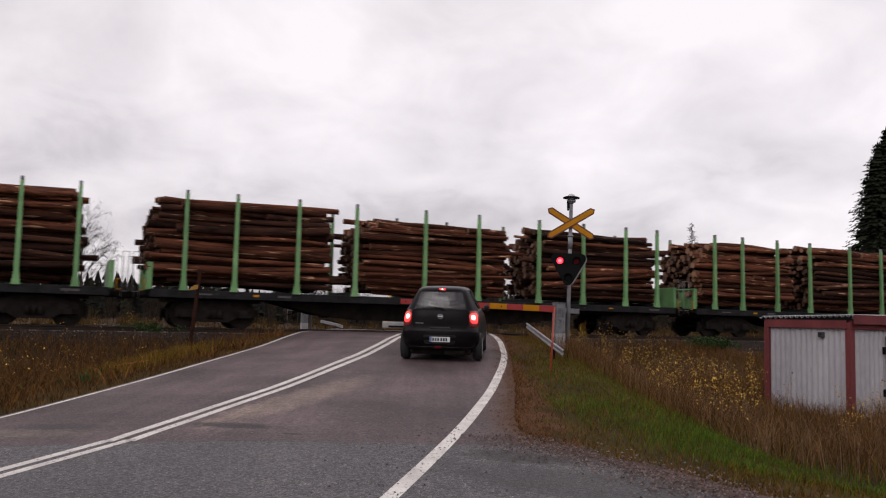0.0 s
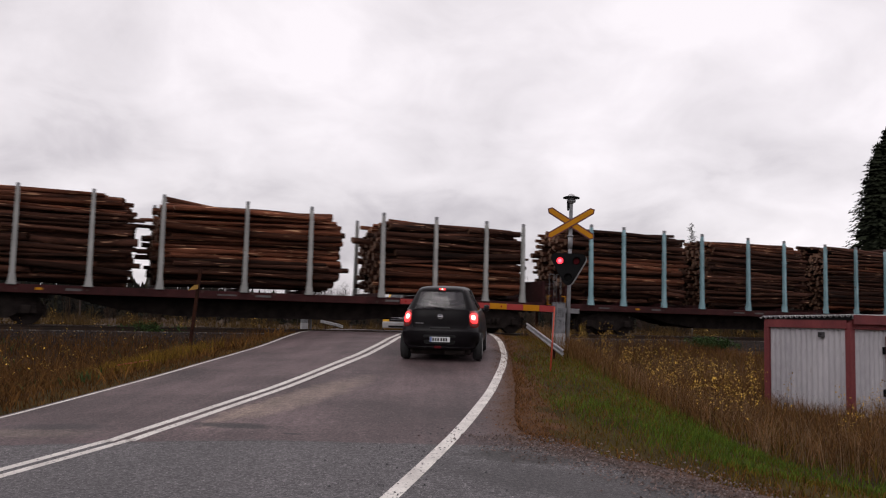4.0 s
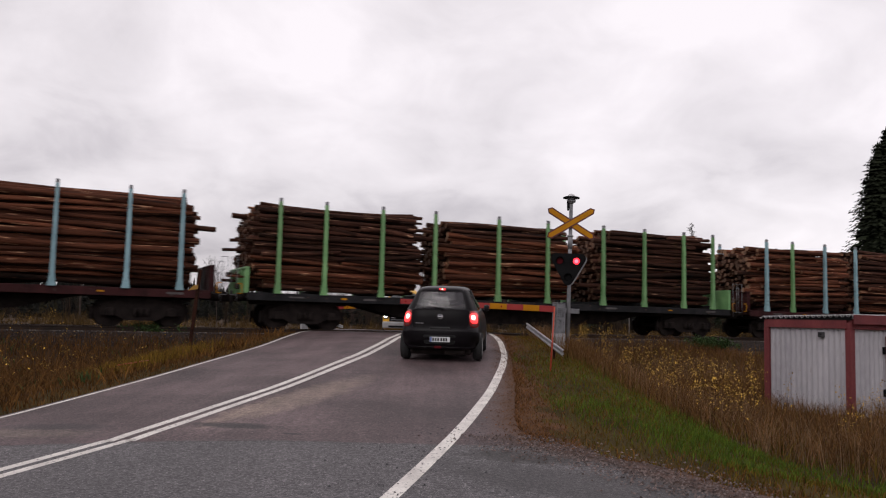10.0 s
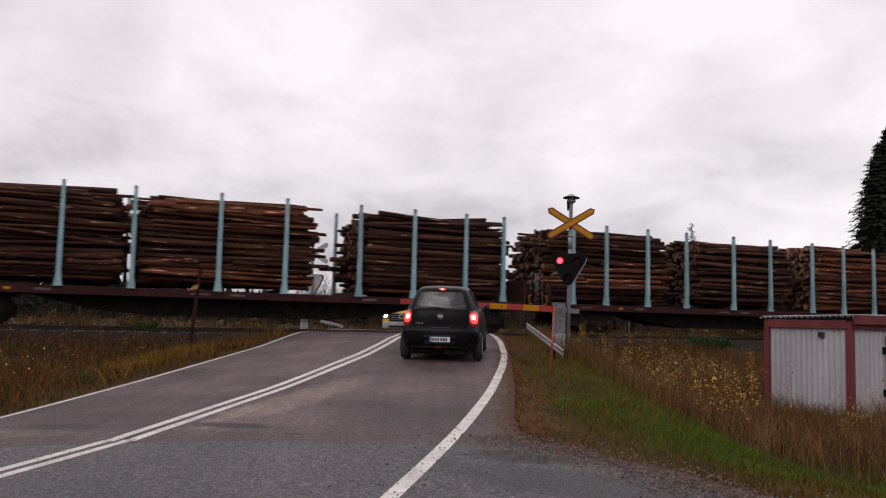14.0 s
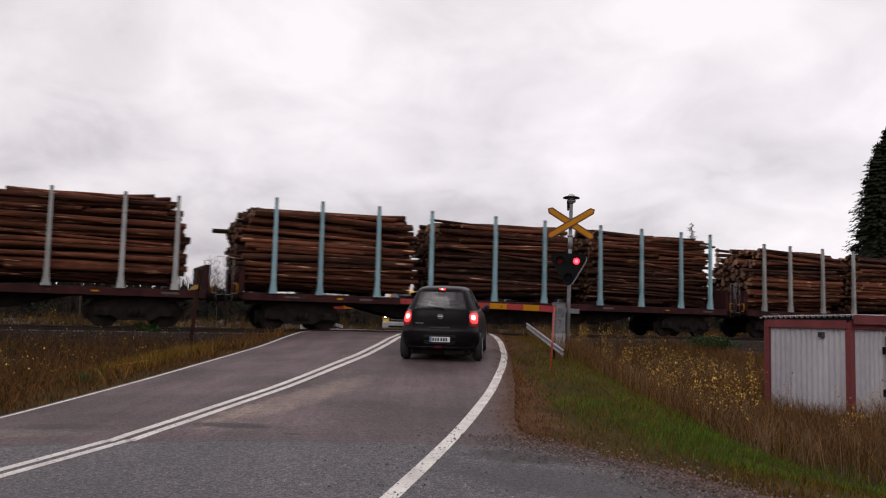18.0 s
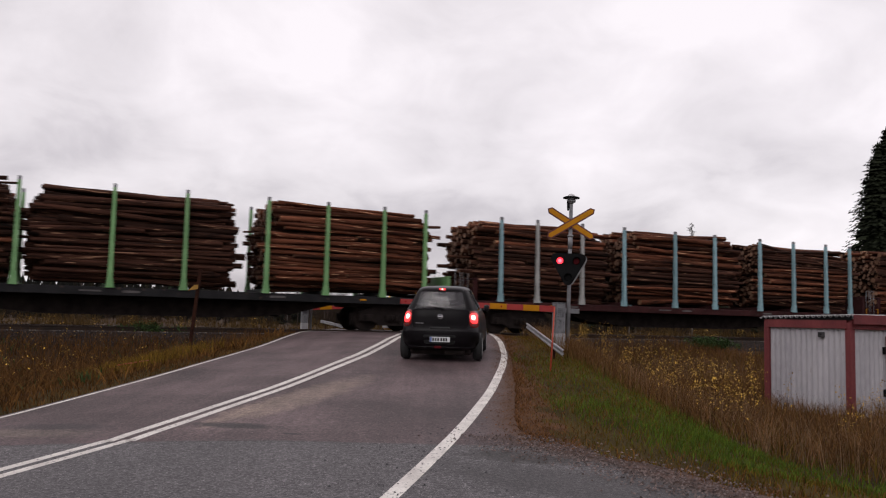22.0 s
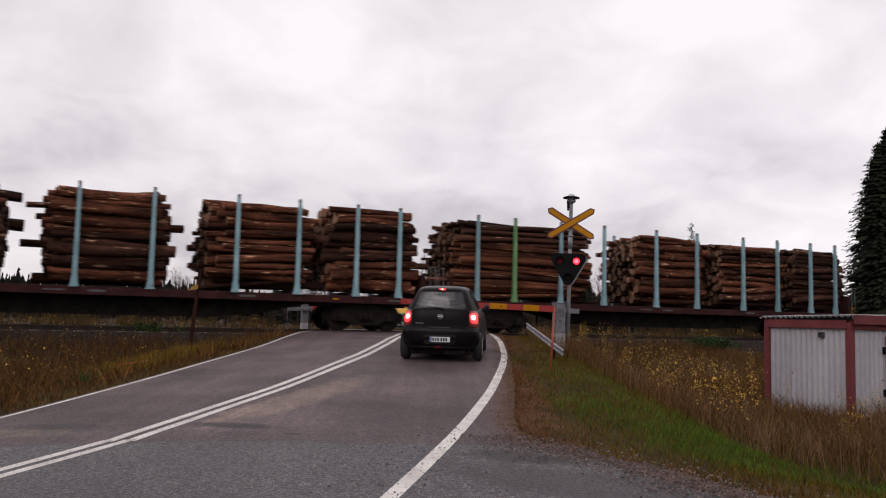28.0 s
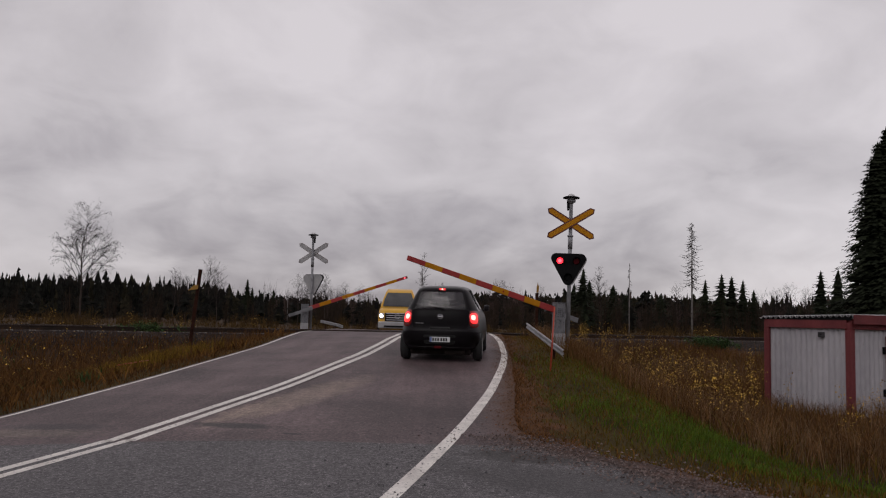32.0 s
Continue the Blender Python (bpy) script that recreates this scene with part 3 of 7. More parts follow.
# ballast, sleepers and rails
bm = bmesh.new()
ROADSIDE = (-5.6, 4.2)
for a0, a1 in ((-400, ROADSIDE[0]), (ROADSIDE[1], 600)):
    prof = [(-2.6, -0.58), (-1.7, -0.15), (1.7, -0.15), (2.6, -0.58)]
    steps = np.linspace(a0, a1, 60)
    rows = []
    for a in steps:
        rows.append([bm.verts.new(on_track(a, c + 0.12 * noise.noise(Vector((a * 0.7, c, 0))), z + 0.03 * noise.noise(Vector((a, c, 3))))) for c, z in prof])
    for r0, r1 in zip(rows, rows[1:]):
        for i in range(3):
            bm.faces.new((r0[i], r0[i + 1], r1[i + 1], r1[i]))
tagged(part("ballast", bm, M_BALLAST), "grey crushed stone track ballast", "ballast", kind="structure")


def rail_section():
    return [(-0.07, -0.17), (0.07, -0.17), (0.07, -0.155), (0.012, -0.13), (0.012, -0.045), (0.036, -0.03), (0.036, -0.002), (-0.036, -0.002), (-0.036, -0.03), (-0.012, -0.045), (-0.012, -0.13), (-0.07, -0.155)]


track_m = Matrix.Translation(TRACK_AT) @ pose(0, 0, 0, 0, 0, TRACK_TURN)
track = thing("railway_track", "rusty railway track on concrete sleepers and ballast", "railway track", track_m, kind="structure")
for side in (-0.798, 0.798):
    bm = bmesh.new()
    prism(bm, [(u + side, v) for u, v in rail_section()], "x", -400, 600)
    part("rail", bm, M_RAIL, track)
    bm = bmesh.new()
    box(bm, (100, side, 0.0005), (1000, 0.06, 0.005))
    part("rail_head", bm, M_RAILTOP, track, "polished running surface")
bm = bmesh.new()
box(bm, (0, 0, -0.2), (0.26, 2.5, 0.12), 0.02)
sl = part("sleeper", bm, M_SLEEPER, track)
for i in range(1, 90):
    o = sl.copy()
    scene.collection.objects.link(o)
    a = -24 + i * 0.61
    o.location = (a, 0, -0.05 if ROADSIDE[0] < a < ROADSIDE[1] else 0.0)
sl.location = (-24, 0, 0)

tagged(strip("gravel_shoulder", list(np.arange(3.0, 8.5, 0.12)), lambda y: edge_right(y) - curve(y, (3, 6.5, 8.0, 8.5), (0.42, 0.24, 0.14, 0.03)) - 0.14 * noise.noise(Vector((y * 2, 0, 0))) - 0.07 * noise.noise(Vector((y * 7, 0, 0))),
             lambda y: edge_right(y) + 0.16 + 0.2 * noise.noise(Vector((y * 3, 7, 0))), 0.004, M_GRAVEL, 6), "pinkish loose gravel at the asphalt's edge", "gravel", kind="structure")
# patches and seams in the asphalt
tagged(strip("asphalt_seam", [JOINT - 0.006, JOINT + 0.006], lambda y: edge_left(y) + 0.1, lambda y: edge_right(y) - 0.2, 0.0035, M_TAR, 30), "dark seam across the road", "seam", kind="structure")

v, f = [], []
rs = random.Random(12)
for k in range(15000):
    a, c = rs.uniform(-24, 30), rs.choice((rs.uniform(-2.65, -1.55), rs.uniform(-2.65, 0)))
    if ROADSIDE[0] - 0.1 < a < ROADSIDE[1] + 0.1:
        continue
    z = -0.15 - 0.478 * max(0.0, -c - 1.7)
    q, s, n = on_track(a, c, z), rs.uniform(0.014, 0.036), len(v)
    j = [rs.uniform(0.6, 1.3) * s for _ in range(5)]
    v += [(q.x - j[0], q.y, q.z), (q.x, q.y - j[1], q.z), (q.x + j[2], q.y, q.z), (q.x, q.y + j[3], q.z), (q.x + rs.uniform(-s, s) * 0.6, q.y, q.z + j[4])]
    f += [(n, n + 1, n + 4), (n + 1, n + 2, n + 4), (n + 2, n + 3, n + 4), (n + 3, n, n + 4)]
tagged(new("ballast_stones", plain_mesh("ballast_stones", v, f, [M_BALLASTSTONE])), "loose crushed stones beside the rails", "stones", kind="stuff")


# ---- the timber train: twenty wagons of one type, three or five stacks of logs on each ----
STAKES = (0, 1.57, 3.61, 5.63, 8.22, 10.36, 12.94, 14.96, 17.0, 18.57)
PITCH = 21.66
DECK, STAKE_TOP, BUNK = 1.19, 4.34, 1.33


def wagon(stake_paint, body_paint, board_paint, names, stake_top=STAKE_TOP):
    """A flat timber wagon; its space starts at its first stake, on the track's middle, x along the track."""
    w = thing("timber_wagon", names, "rail wagon", group="wagons of the train")
    body = PAINTS[body_paint]
    bm = bmesh.new()
    for y in (-1.36, 1.36):
        box(bm, (9.285, y, DECK - 0.12), (20.5, 0.09, 0.24), 0.012)
        box(bm, (9.285, y * 0.985, DECK - 0.235), (20.5, 0.15, 0.02))
    for x in np.linspace(-0.85, 19.42, 16):
        box(bm, (x, 0, DECK - 0.10), (0.12, 2.62, 0.14))
    part("side_sill", bm, body, w)
    bm = bmesh.new()
    belly = [(2.9, DECK - 0.26), (4.6, 0.52), (6.4, 0.36), (12.2, 0.36), (14.0, 0.52), (15.7, DECK - 0.26)]
    for y in (-0.62, 0.62):
        prism(bm, belly, "y", y - 0.03, y + 0.03)
        box(bm, (9.3, y, 0.37), (5.8, 0.22, 0.025))
    for x in np.linspace(5, 13.6, 9):
        box(bm, (x, 0, 0.62), (0.05, 1.2, 0.4))
    part("fish_belly_girder", bm, M_BOGIE, w)
    bm = bmesh.new()
    box(bm, (9.285, 0, DECK - 0.02), (20.4, 2.6, 0.03))
    part("deck", bm, body, w)
    for x in (-0.95, 19.52):
        bm = bmesh.new()
        box(bm, (x, 0, DECK + 0.40), (0.05, 2.7, 0.82), 0.008)
        for y in (-1.28, -0.64, 0, 0.64, 1.28):
            box(bm, (x + (0.07 if x > 0 else -0.07), y, DECK + 0.40), (0.10, 0.09, 0.84), 0.01)
        box(bm, (x + (0.05 if x > 0 else -0.05), 0, DECK + 0.80), (0.14, 2.72, 0.06), 0.01)
        sx = 1 if x > 0 else -1
        part("headboard", bm, PAINTS[board_paint], w)
        for y in (-1.25, 1.25):
            bm = bmesh.new()
            pts = [(x + sx * 0.34, y, DECK - 0.3), (x + sx * 0.34, y, DECK + 1.12), (x + sx * 0.54, y, DECK + 1.12), (x + sx * 0.54, y, DECK - 0.1), (x + sx * 0.34, y, DECK - 0.1)]
            for p, q in zip(pts, pts[1:]):
                tube(bm, p, q, 0.010, n=6)
            part("handrail", bm, M_GALV, w, "bent steel handrail")
        bm = bmesh.new()
        for q in ((0.0, 0.0, 0.0, 0.32), (0.0, 0.32, 0.14, 0.32), (0.0, 0.0, 0.14, 0.0)):
            tube(bm, (x + sx * (0.2 + q[0]), -1.36, DECK - 0.05 + q[1]), (x + sx * (0.2 + q[2]), -1.36, DECK - 0.05 + q[3]), 0.014, n=6)
        part("shunter_grip", bm, M_YELLOW, w, "short yellow grip")
        bm = bmesh.new()
        box(bm, (x + sx * 0.35, 0, DECK - 0.16), (0.75, 0.3, 0.24), 0.03)
        tube(bm, (x + sx * 0.3, 0, 1.0), (x + sx * 0.62, 0, 1.0), 0.12, n=10)
        part("coupler", bm, M_BOGIE, w)
        for y in (-0.88, 0.88):
            bm = bmesh.new()
            tube(bm, (x + sx * 0.03, y, 1.03), (x + sx * 0.42, y, 1.03), 0.09, n=12)
            tube(bm, (x + sx * 0.42, y, 1.03), (x + sx * 0.46, y, 1.03), 0.22, n=16)
            part("buffer", bm, M_BOGIE, w)
    # bunks and stakes
    bm = bmesh.new()
    box(bm, (0, 0, (DECK + BUNK) / 2), (0.14, 2.66, BUNK - DECK - 0.004), 0.01)
    bunk = part("bunk", bm, body, w)
    bm = bmesh.new()
    prism(bm, [(-0.135, DECK - 0.02), (0.135, DECK - 0.02), (0.095, DECK + 0.10), (0.07, DECK + 0.35), (0.052, stake_top - 0.12), (-0.052, stake_top - 0.12), (-0.07, DECK + 0.35), (-0.095, DECK + 0.10)], "y", -0.06, 0.06)
    bmesh.ops.bevel(bm, geom=bm.edges[:], offset=0.008, segments=1, affect="EDGES")
    prism(bm, [(0.05, DECK - 0.01), (0.34, DECK - 0.01), (0.33, DECK + 0.03), (0.20, DECK + 0.10), (0.11, DECK + 0.24), (0.05, DECK + 0.46)], "x", -0.03, 0.03)
    stake = part("stake", bm, PAINTS[stake_paint], w)
    bm = bmesh.new()
    box(bm, (0, 0, stake_top - 0.06), (0.10, 0.10, 0.12), 0.008)
    tip = part("stake_tip", bm, M_GALV, stake, "bare grey steel tip")
    for i, x in enumerate(STAKES):
        b = bunk if i == 0 else bunk.copy()
        if i:
            scene.collection.objects.link(b)
        b.location = (x, 0, 0)
        for y in (-1.42, 1.42):
            if i == 0 and y < 0:
                s = stake
            else:
                s, t = stake.copy(), tip.copy()
                scene.collection.objects.link(s), scene.collection.objects.link(t)
                t.parent = s
            s.location = (x, y, 0)
            s.rotation_euler.z = math.pi if y > 0 else 0.0
    # bogies
    for x in (1.05, 17.52):
        bm = bmesh.new()
        for y in (-1.0, 1.0):
            prism(bm, [(x - 1.2, 0.36), (x - 1.2, 0.66), (x - 0.5, 0.88), (x + 0.5, 0.88), (x + 1.2, 0.66), (x + 1.2, 0.36), (x + 0.7, 0.34), (x + 0.45, 0.20), (x - 0.45, 0.20), (x - 0.7, 0.34)], "y", y - 0.06, y + 0.06)
            for k in (-0.18, 0, 0.18):
                tube(bm, (x + k, y * 1.09, 0.33), (x + k, y * 1.09, 0.58), 0.075, n=8)
            for k in (-0.9, 0.9):
                box(bm, (x + k, y * 1.08, 0.46), (0.26, 0.14, 0.26), 0.03)
        box(bm, (x, 0, 0.70), (0.5, 2.1, 0.22), 0.02)
        for k in (-1.42, 1.42, -0.38, 0.38):
            box(bm, (x + k, -0.80, 0.42), (0.07, 0.14, 0.40), 0.01)
            box(bm, (x + k, 0.80, 0.42), (0.07, 0.14, 0.40), 0.01)
        box(bm, (x, 0, 0.90), (3.0, 1.9, 0.14), 0.02)
        bogie = part("bogie", bm, M_BOGIE, w)
        for k in (-0.9, 0.9):
            bm = bmesh.new()
            tube(bm, (x + k, -1.05, 0.46), (x + k, 1.05, 0.46), 0.07, n=10)
            for y in (-0.80, 0.80):
                s = 1 if y > 0 else -1
                tube(bm, (x + k, y - 0.065, 0.46), (x + k, y + 0.065, 0.46), 0.458, n=28)
                tube(bm, (x + k, y - s * 0.065, 0.46), (x + k, y - s * 0.095, 0.46), 0.485, 0.48, n=28)
                tube(bm, (x + k, y + s * 0.065, 0.46), (x + k, y + s * 0.10, 0.46), 0.15, 0.13, n=14)
            part("wheelset", bm, M_WHEEL, bogie)
    # stencilled marks and lashing rings on the sill
    for k, (x, wd) in enumerate(((0.4, 0.5), (2.2, 0.18), (3.0, 0.45), (7.4, 0.6), (8.6, 0.5), (13.1, 0.5), (16.2, 0.2), (18.2, 0.5))):
        bm = bmesh.new()
        box(bm, (x + wd / 2, -1.408, DECK - 0.12), (wd, 0.006, 0.07 if k % 3 else 0.05))
        part("stencil", bm, M_YELLOW if wd < 0.3 else M_STENCIL, w, "small painted marking")
    return w


KINDS = {
    "green": ("green", "black", "green", "black bogie flat wagon with green stakes and headboards"),
    "grey": ("grey", "brown", "brown", "oxide red bogie flat wagon with grey stakes", 4.13),
    "blue": ("blue", "brown", "brown", "oxide red bogie flat wagon with pale blue stakes"),
}
# wagon by wagon: paint, stakes of another colour, and the stacks: from, to, height as a share of the stakes, log width
TRAIN = (
    ("green", {}, ((-1.0, 4.9, .90, .20), (6.2, 12.2, .88, .20), (13.0, 18.7, .89, .21))),
    ("green", {}, ((-1.15, 4.9, .90, .21), (5.75, 11.9, .84, .18), (12.9, 18.9, .87, .21))),
    ("green", {}, ((-0.9, 4.9, .88, .20), (5.8, 12.0, .93, .20), (13.1, 19.0, .92, .19))),
    ("grey", {}, ((-1.2, 4.9, .93, .17), (5.4, 11.6, .91, .17), (12.8, 18.9, .88, .17))),
    ("blue", {}, ((-1.1, 5.0, .93, .16), (6.0, 12.0, .90, .15), (13.0, 19.0, .93, .15))),
    ("green", {}, ((-1.15, 2.75, .84, .18), (3.0, 6.7, .78, .17), (7.25, 11.1, .77, .17), (11.5, 15.4, .79, .18), (15.4, 18.9, .80, .18))),
    ("blue", {}, ((-1.0, 5.2, .93, .15), (6.0, 12.0, .93, .15), (12.6, 19.1, .93, .16))),
    ("green", {}, ((-1.0, 5.3, .90, .15), (6.0, 11.8, .89, .17), (12.75, 18.9, .93, .17))),
    ("blue", {1: "green"}, ((-0.95, 5.5, .89, .16), (5.9, 12.1, .93, .16), (13.4, 18.9, .91, .15))),
    ("blue", {}, ((-.85, 5.5, .94, .16), (5.7, 11.5, .92, .16), (12.9, 18.9, .92, .16))),
    ("blue", {}, ((-1.4, 5.0, .88, .16), (6.0, 12.0, .90, .16), (12.9, 18.7, .93, .17))),
    ("grey", {}, ((-1.0, 5.2, .92, .18), (5.8, 11.7, .93, .19), (12.9, 18.9, .92, .18))),
    ("blue", {}, ((-1.2, 5.2, .90, .17), (5.8, 12.0, .90, .16), (12.6, 18.9, .92, .15))),
    ("grey", {}, ((-0.8, 5.3, .87, .16), (5.8, 11.4, .90, .16), (13.1, 18.9, .91, .17))),
    ("green", {}, ((-1.2, 5.6, .92, .16), (5.8, 12.0, .93, .16), (12.8, 18.9, .93, .15))),
    ("blue", {1: "grey", 2: "grey"}, ((-1.15, 5.1, .92, .15), (5.7, 12.0, .93, .15), (12.7, 18.9, .92, .15))),
    ("blue", {}, ((-1.1, 5.3, .95, .16), (5.5, 11.7, .94, .16), (13.1, 18.9, .88, .17))),
    ("blue", {}, ((-1.5, 5.2, .92, .16), (5.8, 11.6, .86, .16), (13.0, 18.9, .88, .18))),
    ("blue", {}, ((-1.1, 2.65, .93, .26), (2.9, 6.3, .93, .25), (7.25, 11.0, .92, .25), (11.9, 15.55, .90, .24), (15.85, 19.45, .94, .25))),
    ("blue", {1: "green"}, ((-1.1, 5.2, .90, .19), (7.2, 11.1, .90, .22), (11.75, 15.6, .89, .22), (16.0, 19.4, .90, .22))),
)

built = {k: wagon(*v) for k, v in KINDS.items()}
WAGONS, LOADS = [], []


def log_mesh(seed, n=9, steps=7):
    """One log of length 1 and width 1 along x, a little bent and tapered, with sawn ends."""
    r = random.Random(seed)
    verts, faces, idx = [], [], []
    bend, by, taper, ph = r.uniform(-0.35, 0.35), r.uniform(-0.40, 0.40), r.uniform(-0.12, 0.12), r.uniform(0, 6)
    for s in range(steps + 1):
        u = s / steps
        rad = 0.5 * (1 + taper * (u - 0.5) * 2) * (1 + 0.06 * math.sin(u * 9 + ph) + r.uniform(-0.04, 0.04))
        cy, cz = bend * math.sin(math.pi * u), by * math.sin(math.pi * u + ph * 0.3)
        for i in range(n):
            t = 2 * math.pi * i / n
            q = rad * (1 + r.uniform(-0.05, 0.05))
            verts.append((u - 0.5, cy + q * math.cos(t), cz + q * math.sin(t)))
    for s in range(steps):
        for i in range(n):
            a, b = s * n + i, s * n + (i + 1) % n
            faces.append((a, b, b + n, a + n)); idx.append(0)
    faces.append(tuple(range(n))[::-1]); idx.append(1)
    faces.append(tuple(range(steps * n, steps * n + n))); idx.append(1)
    return verts, faces, idx


def log_kinds(name, bark, cut):
    out = []
    for s in range(9):
        v, f, i = log_mesh(s)
        me = plain_mesh(name, v, f, [bark, cut], i)
        me.polygons.foreach_set("use_smooth", [k == 0 for k in i])
        out.append(me)
    return out


LOGS = {"pine": log_kinds("log", M_BARK, M_CUT), "spruce": log_kinds("log", M_BARK_DARK, M_CUT_SHADED)}
OTHER = {"pine": "spruce", "spruce": "pine"}
INNER = [log_mesh(100 + s, 7, 1) for s in range(5)]


def log_stack(seed, x0, x1, share, width, wood, slant=0.0):
    """A stack of logs between the stakes; the outer logs are parts, those within are one mesh."""
    r = random.Random(seed)
    x0, x1, width = x0 + 0.05, x1 - 0.05, width * (0.94 if wood == "pine" else 0.86)
    top = DECK + share * (STAKE_TOP - DECK)
    st = thing("log_stack", {"pine": "stack of reddish brown pine logs on a wagon", "spruce": "stack of dark brown spruce logs on a wagon"}[wood], "timber", group="stacks of logs on the train")
    verts, faces, idx = [], [], []
    z, row = BUNK + width * 0.5 + 0.05, 0
    reach = 1.30
    lean = r.uniform(-0.10, 0.10)
    messy = r.uniform(0.10, 0.22)
    shy = r.uniform(0.15, 0.5), r.uniform(0.15, 0.5)
    while z < top - width * 0.30:
        # the lowest rows keep clear of the stakes' feet
        reach = 1.30 - 0.40 * max(0.0, 1 - (z - BUNK) / 0.5)
        y = -reach + width * (0.5 + (0.5 if row % 2 else 0.0))
        above = z + width * 1.3 > top
        high = z + width * 1.3 > top - 0.12
        while y < reach - width * 0.3:
            w = width * r.choice((r.uniform(0.6, 0.95), r.uniform(0.85, 1.2), r.uniform(1.05, 1.5)))
            front = y < -reach + width * 1.75
            crown = 0.16 * (1 - (y / reach) ** 2)
            if above and not front and r.random() < 0.25:
                y += width; continue
            # towards the top and the deck the ends draw back, so the stack bulges
            u = (z - BUNK) / (top - BUNK)
            back = max(0.0, (u - 0.72) / 0.28) ** 1.5 + 0.45 * max(0.0, (0.22 - u) / 0.22)
            a, b = x0 + shy[0] * back, x1 - shy[1] * back
            length = (b - a) * r.choice((r.uniform(0.80, 0.93), r.uniform(0.90, 0.99), r.uniform(0.93, 1.0)))
            mid = (a + b) / 2 + (b - a - length) * r.uniform(-0.5, 0.5) + r.gauss(0, messy * 0.6) + slant * (u - 0.5)
            if r.random() < 0.035:
                mid += r.choice((-1, 1)) * r.uniform(0.3, 0.7)
            pitch = lean * 0.10 + r.gauss(0, 0.021 if r.random() < 0.85 else 0.045)
            yaw = r.gauss(0, 0.010)
            zz = z + r.uniform(-0.04, 0.04) + (crown if above else 0)
            if front or above or high:
                kind = wood if noise.noise(Vector((seed * 3.1, z * 0.9, y * 0.4))) < 0.12 else OTHER[wood]
                pieces = [(mid, length)]
                if r.random() < 0.13 and length > 3.5:
                    cut = r.uniform(0.3, 0.7)
                    pieces = [(mid - length * (1 - cut) / 2 - 0.03, length * cut - 0.06), (mid + length * cut / 2 + 0.03, length * (1 - cut) - 0.06)]
                for at, long in pieces:
                    o = new("log", r.choice(LOGS[kind]))
                    o.parent = st
                    o.matrix_basis = Matrix.Translation((at, y + (w - width) * 0.3 + r.uniform(-0.03, 0.03), zz)) @ Euler((r.uniform(0, 6.28), pitch, yaw)).to_matrix().to_4x4() @ Matrix.Diagonal((long, w, w, 1))
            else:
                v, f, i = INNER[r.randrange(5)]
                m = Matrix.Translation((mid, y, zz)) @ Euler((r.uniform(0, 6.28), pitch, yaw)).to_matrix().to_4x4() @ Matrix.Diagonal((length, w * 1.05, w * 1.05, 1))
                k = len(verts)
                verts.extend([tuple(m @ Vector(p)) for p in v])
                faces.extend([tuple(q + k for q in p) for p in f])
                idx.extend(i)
            y += width
        z += width * 0.88
        row += 1
    # a few stray logs lie askew on top
    for _ in range(r.choice((3, 4, 5, 6))):
        w = width * r.uniform(0.55, 1.0)
        length = (x1 - x0) * r.uniform(0.55, 0.9)
        o = new("log", r.choice(LOGS[wood]))
        o.parent = st
        o.matrix_basis = Matrix.Translation(((x0 + x1) / 2 + r.uniform(-0.10, 0.10) * (x1 - x0), r.uniform(-1.1, 0.9), z - width * 0.45 + r.uniform(0.0, 0.09))) @ Euler((r.uniform(0, 6.28), r.gauss(0, 0.022), r.gauss(0, 0.02))).to_matrix().to_4x4() @ Matrix.Diagonal((length, w, w, 1))
    # the inner logs take the darker colours that stand for shade in the stack
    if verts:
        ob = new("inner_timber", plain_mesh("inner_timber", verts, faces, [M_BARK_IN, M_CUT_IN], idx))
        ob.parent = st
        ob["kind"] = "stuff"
    return st


for n, (paint, odd, stacks) in enumerate(TRAIN):
    w = copy_thing(built[paint], Matrix.Identity(4))
    WAGONS.append((n - 1, w))
    for o in w.children:
        if o.name.startswith("stake"):
            i = min(range(10), key=lambda k: abs(STAKES[k] - o.location.x))
            if i in odd and o.location.y < 0:
                o.data = o.data.copy()
                o.data.materials[0] = PAINTS[odd[i]]
    for k, (a, b, share, width) in enumerate(stacks):
        wood = "pine" if n in (0, 1, 2, 3, 11, 13, 15, 16, 18) or (n + k) % 4 == 0 else "spruce"
        LOADS.append((n - 1, log_stack(n * 10 + k, a, b, share * (0.935 if paint == "grey" else 1.0), width, wood, 0.55 if (n, k) == (13, 0) else 0.0)))


def brush(n, k, at, reach, droop, seed, count=1):
    """Thin leftover boughs that stick out of a stack and hang over."""
    rb = random.Random(seed)
    st = [ob for m, ob in LOADS if m == n - 1][k]
    for _ in range(count):
        bm = bmesh.new()
        p = Vector(at) + Vector((rb.uniform(-0.2, 0.2), rb.uniform(-0.2, 0.2), 0))
        d = Vector((math.copysign(1.0, reach), rb.uniform(-0.3, 0.3), 0.5)).normalized()
        for q in range(7):
            e = p + d * abs(reach) / 5
            tube(bm, p, e, 0.016 - 0.0018 * q, n=4, caps=False)
            for side in (-1, 1):
                for _ in range(2):
                    f = p.lerp(e, rb.random())
                    tube(bm, f, f + Vector((rb.uniform(-0.05, 0.1) * d.x, side * rb.uniform(0.03, 0.12), -rb.uniform(0.08, 0.26))), 0.008, 0.003, n=3, caps=False)
            p, d = e, (d + Vector((0, 0, -droop))).normalized()
        part("bough", bm, M_TWIG, st, "thin drooping leftover bough")


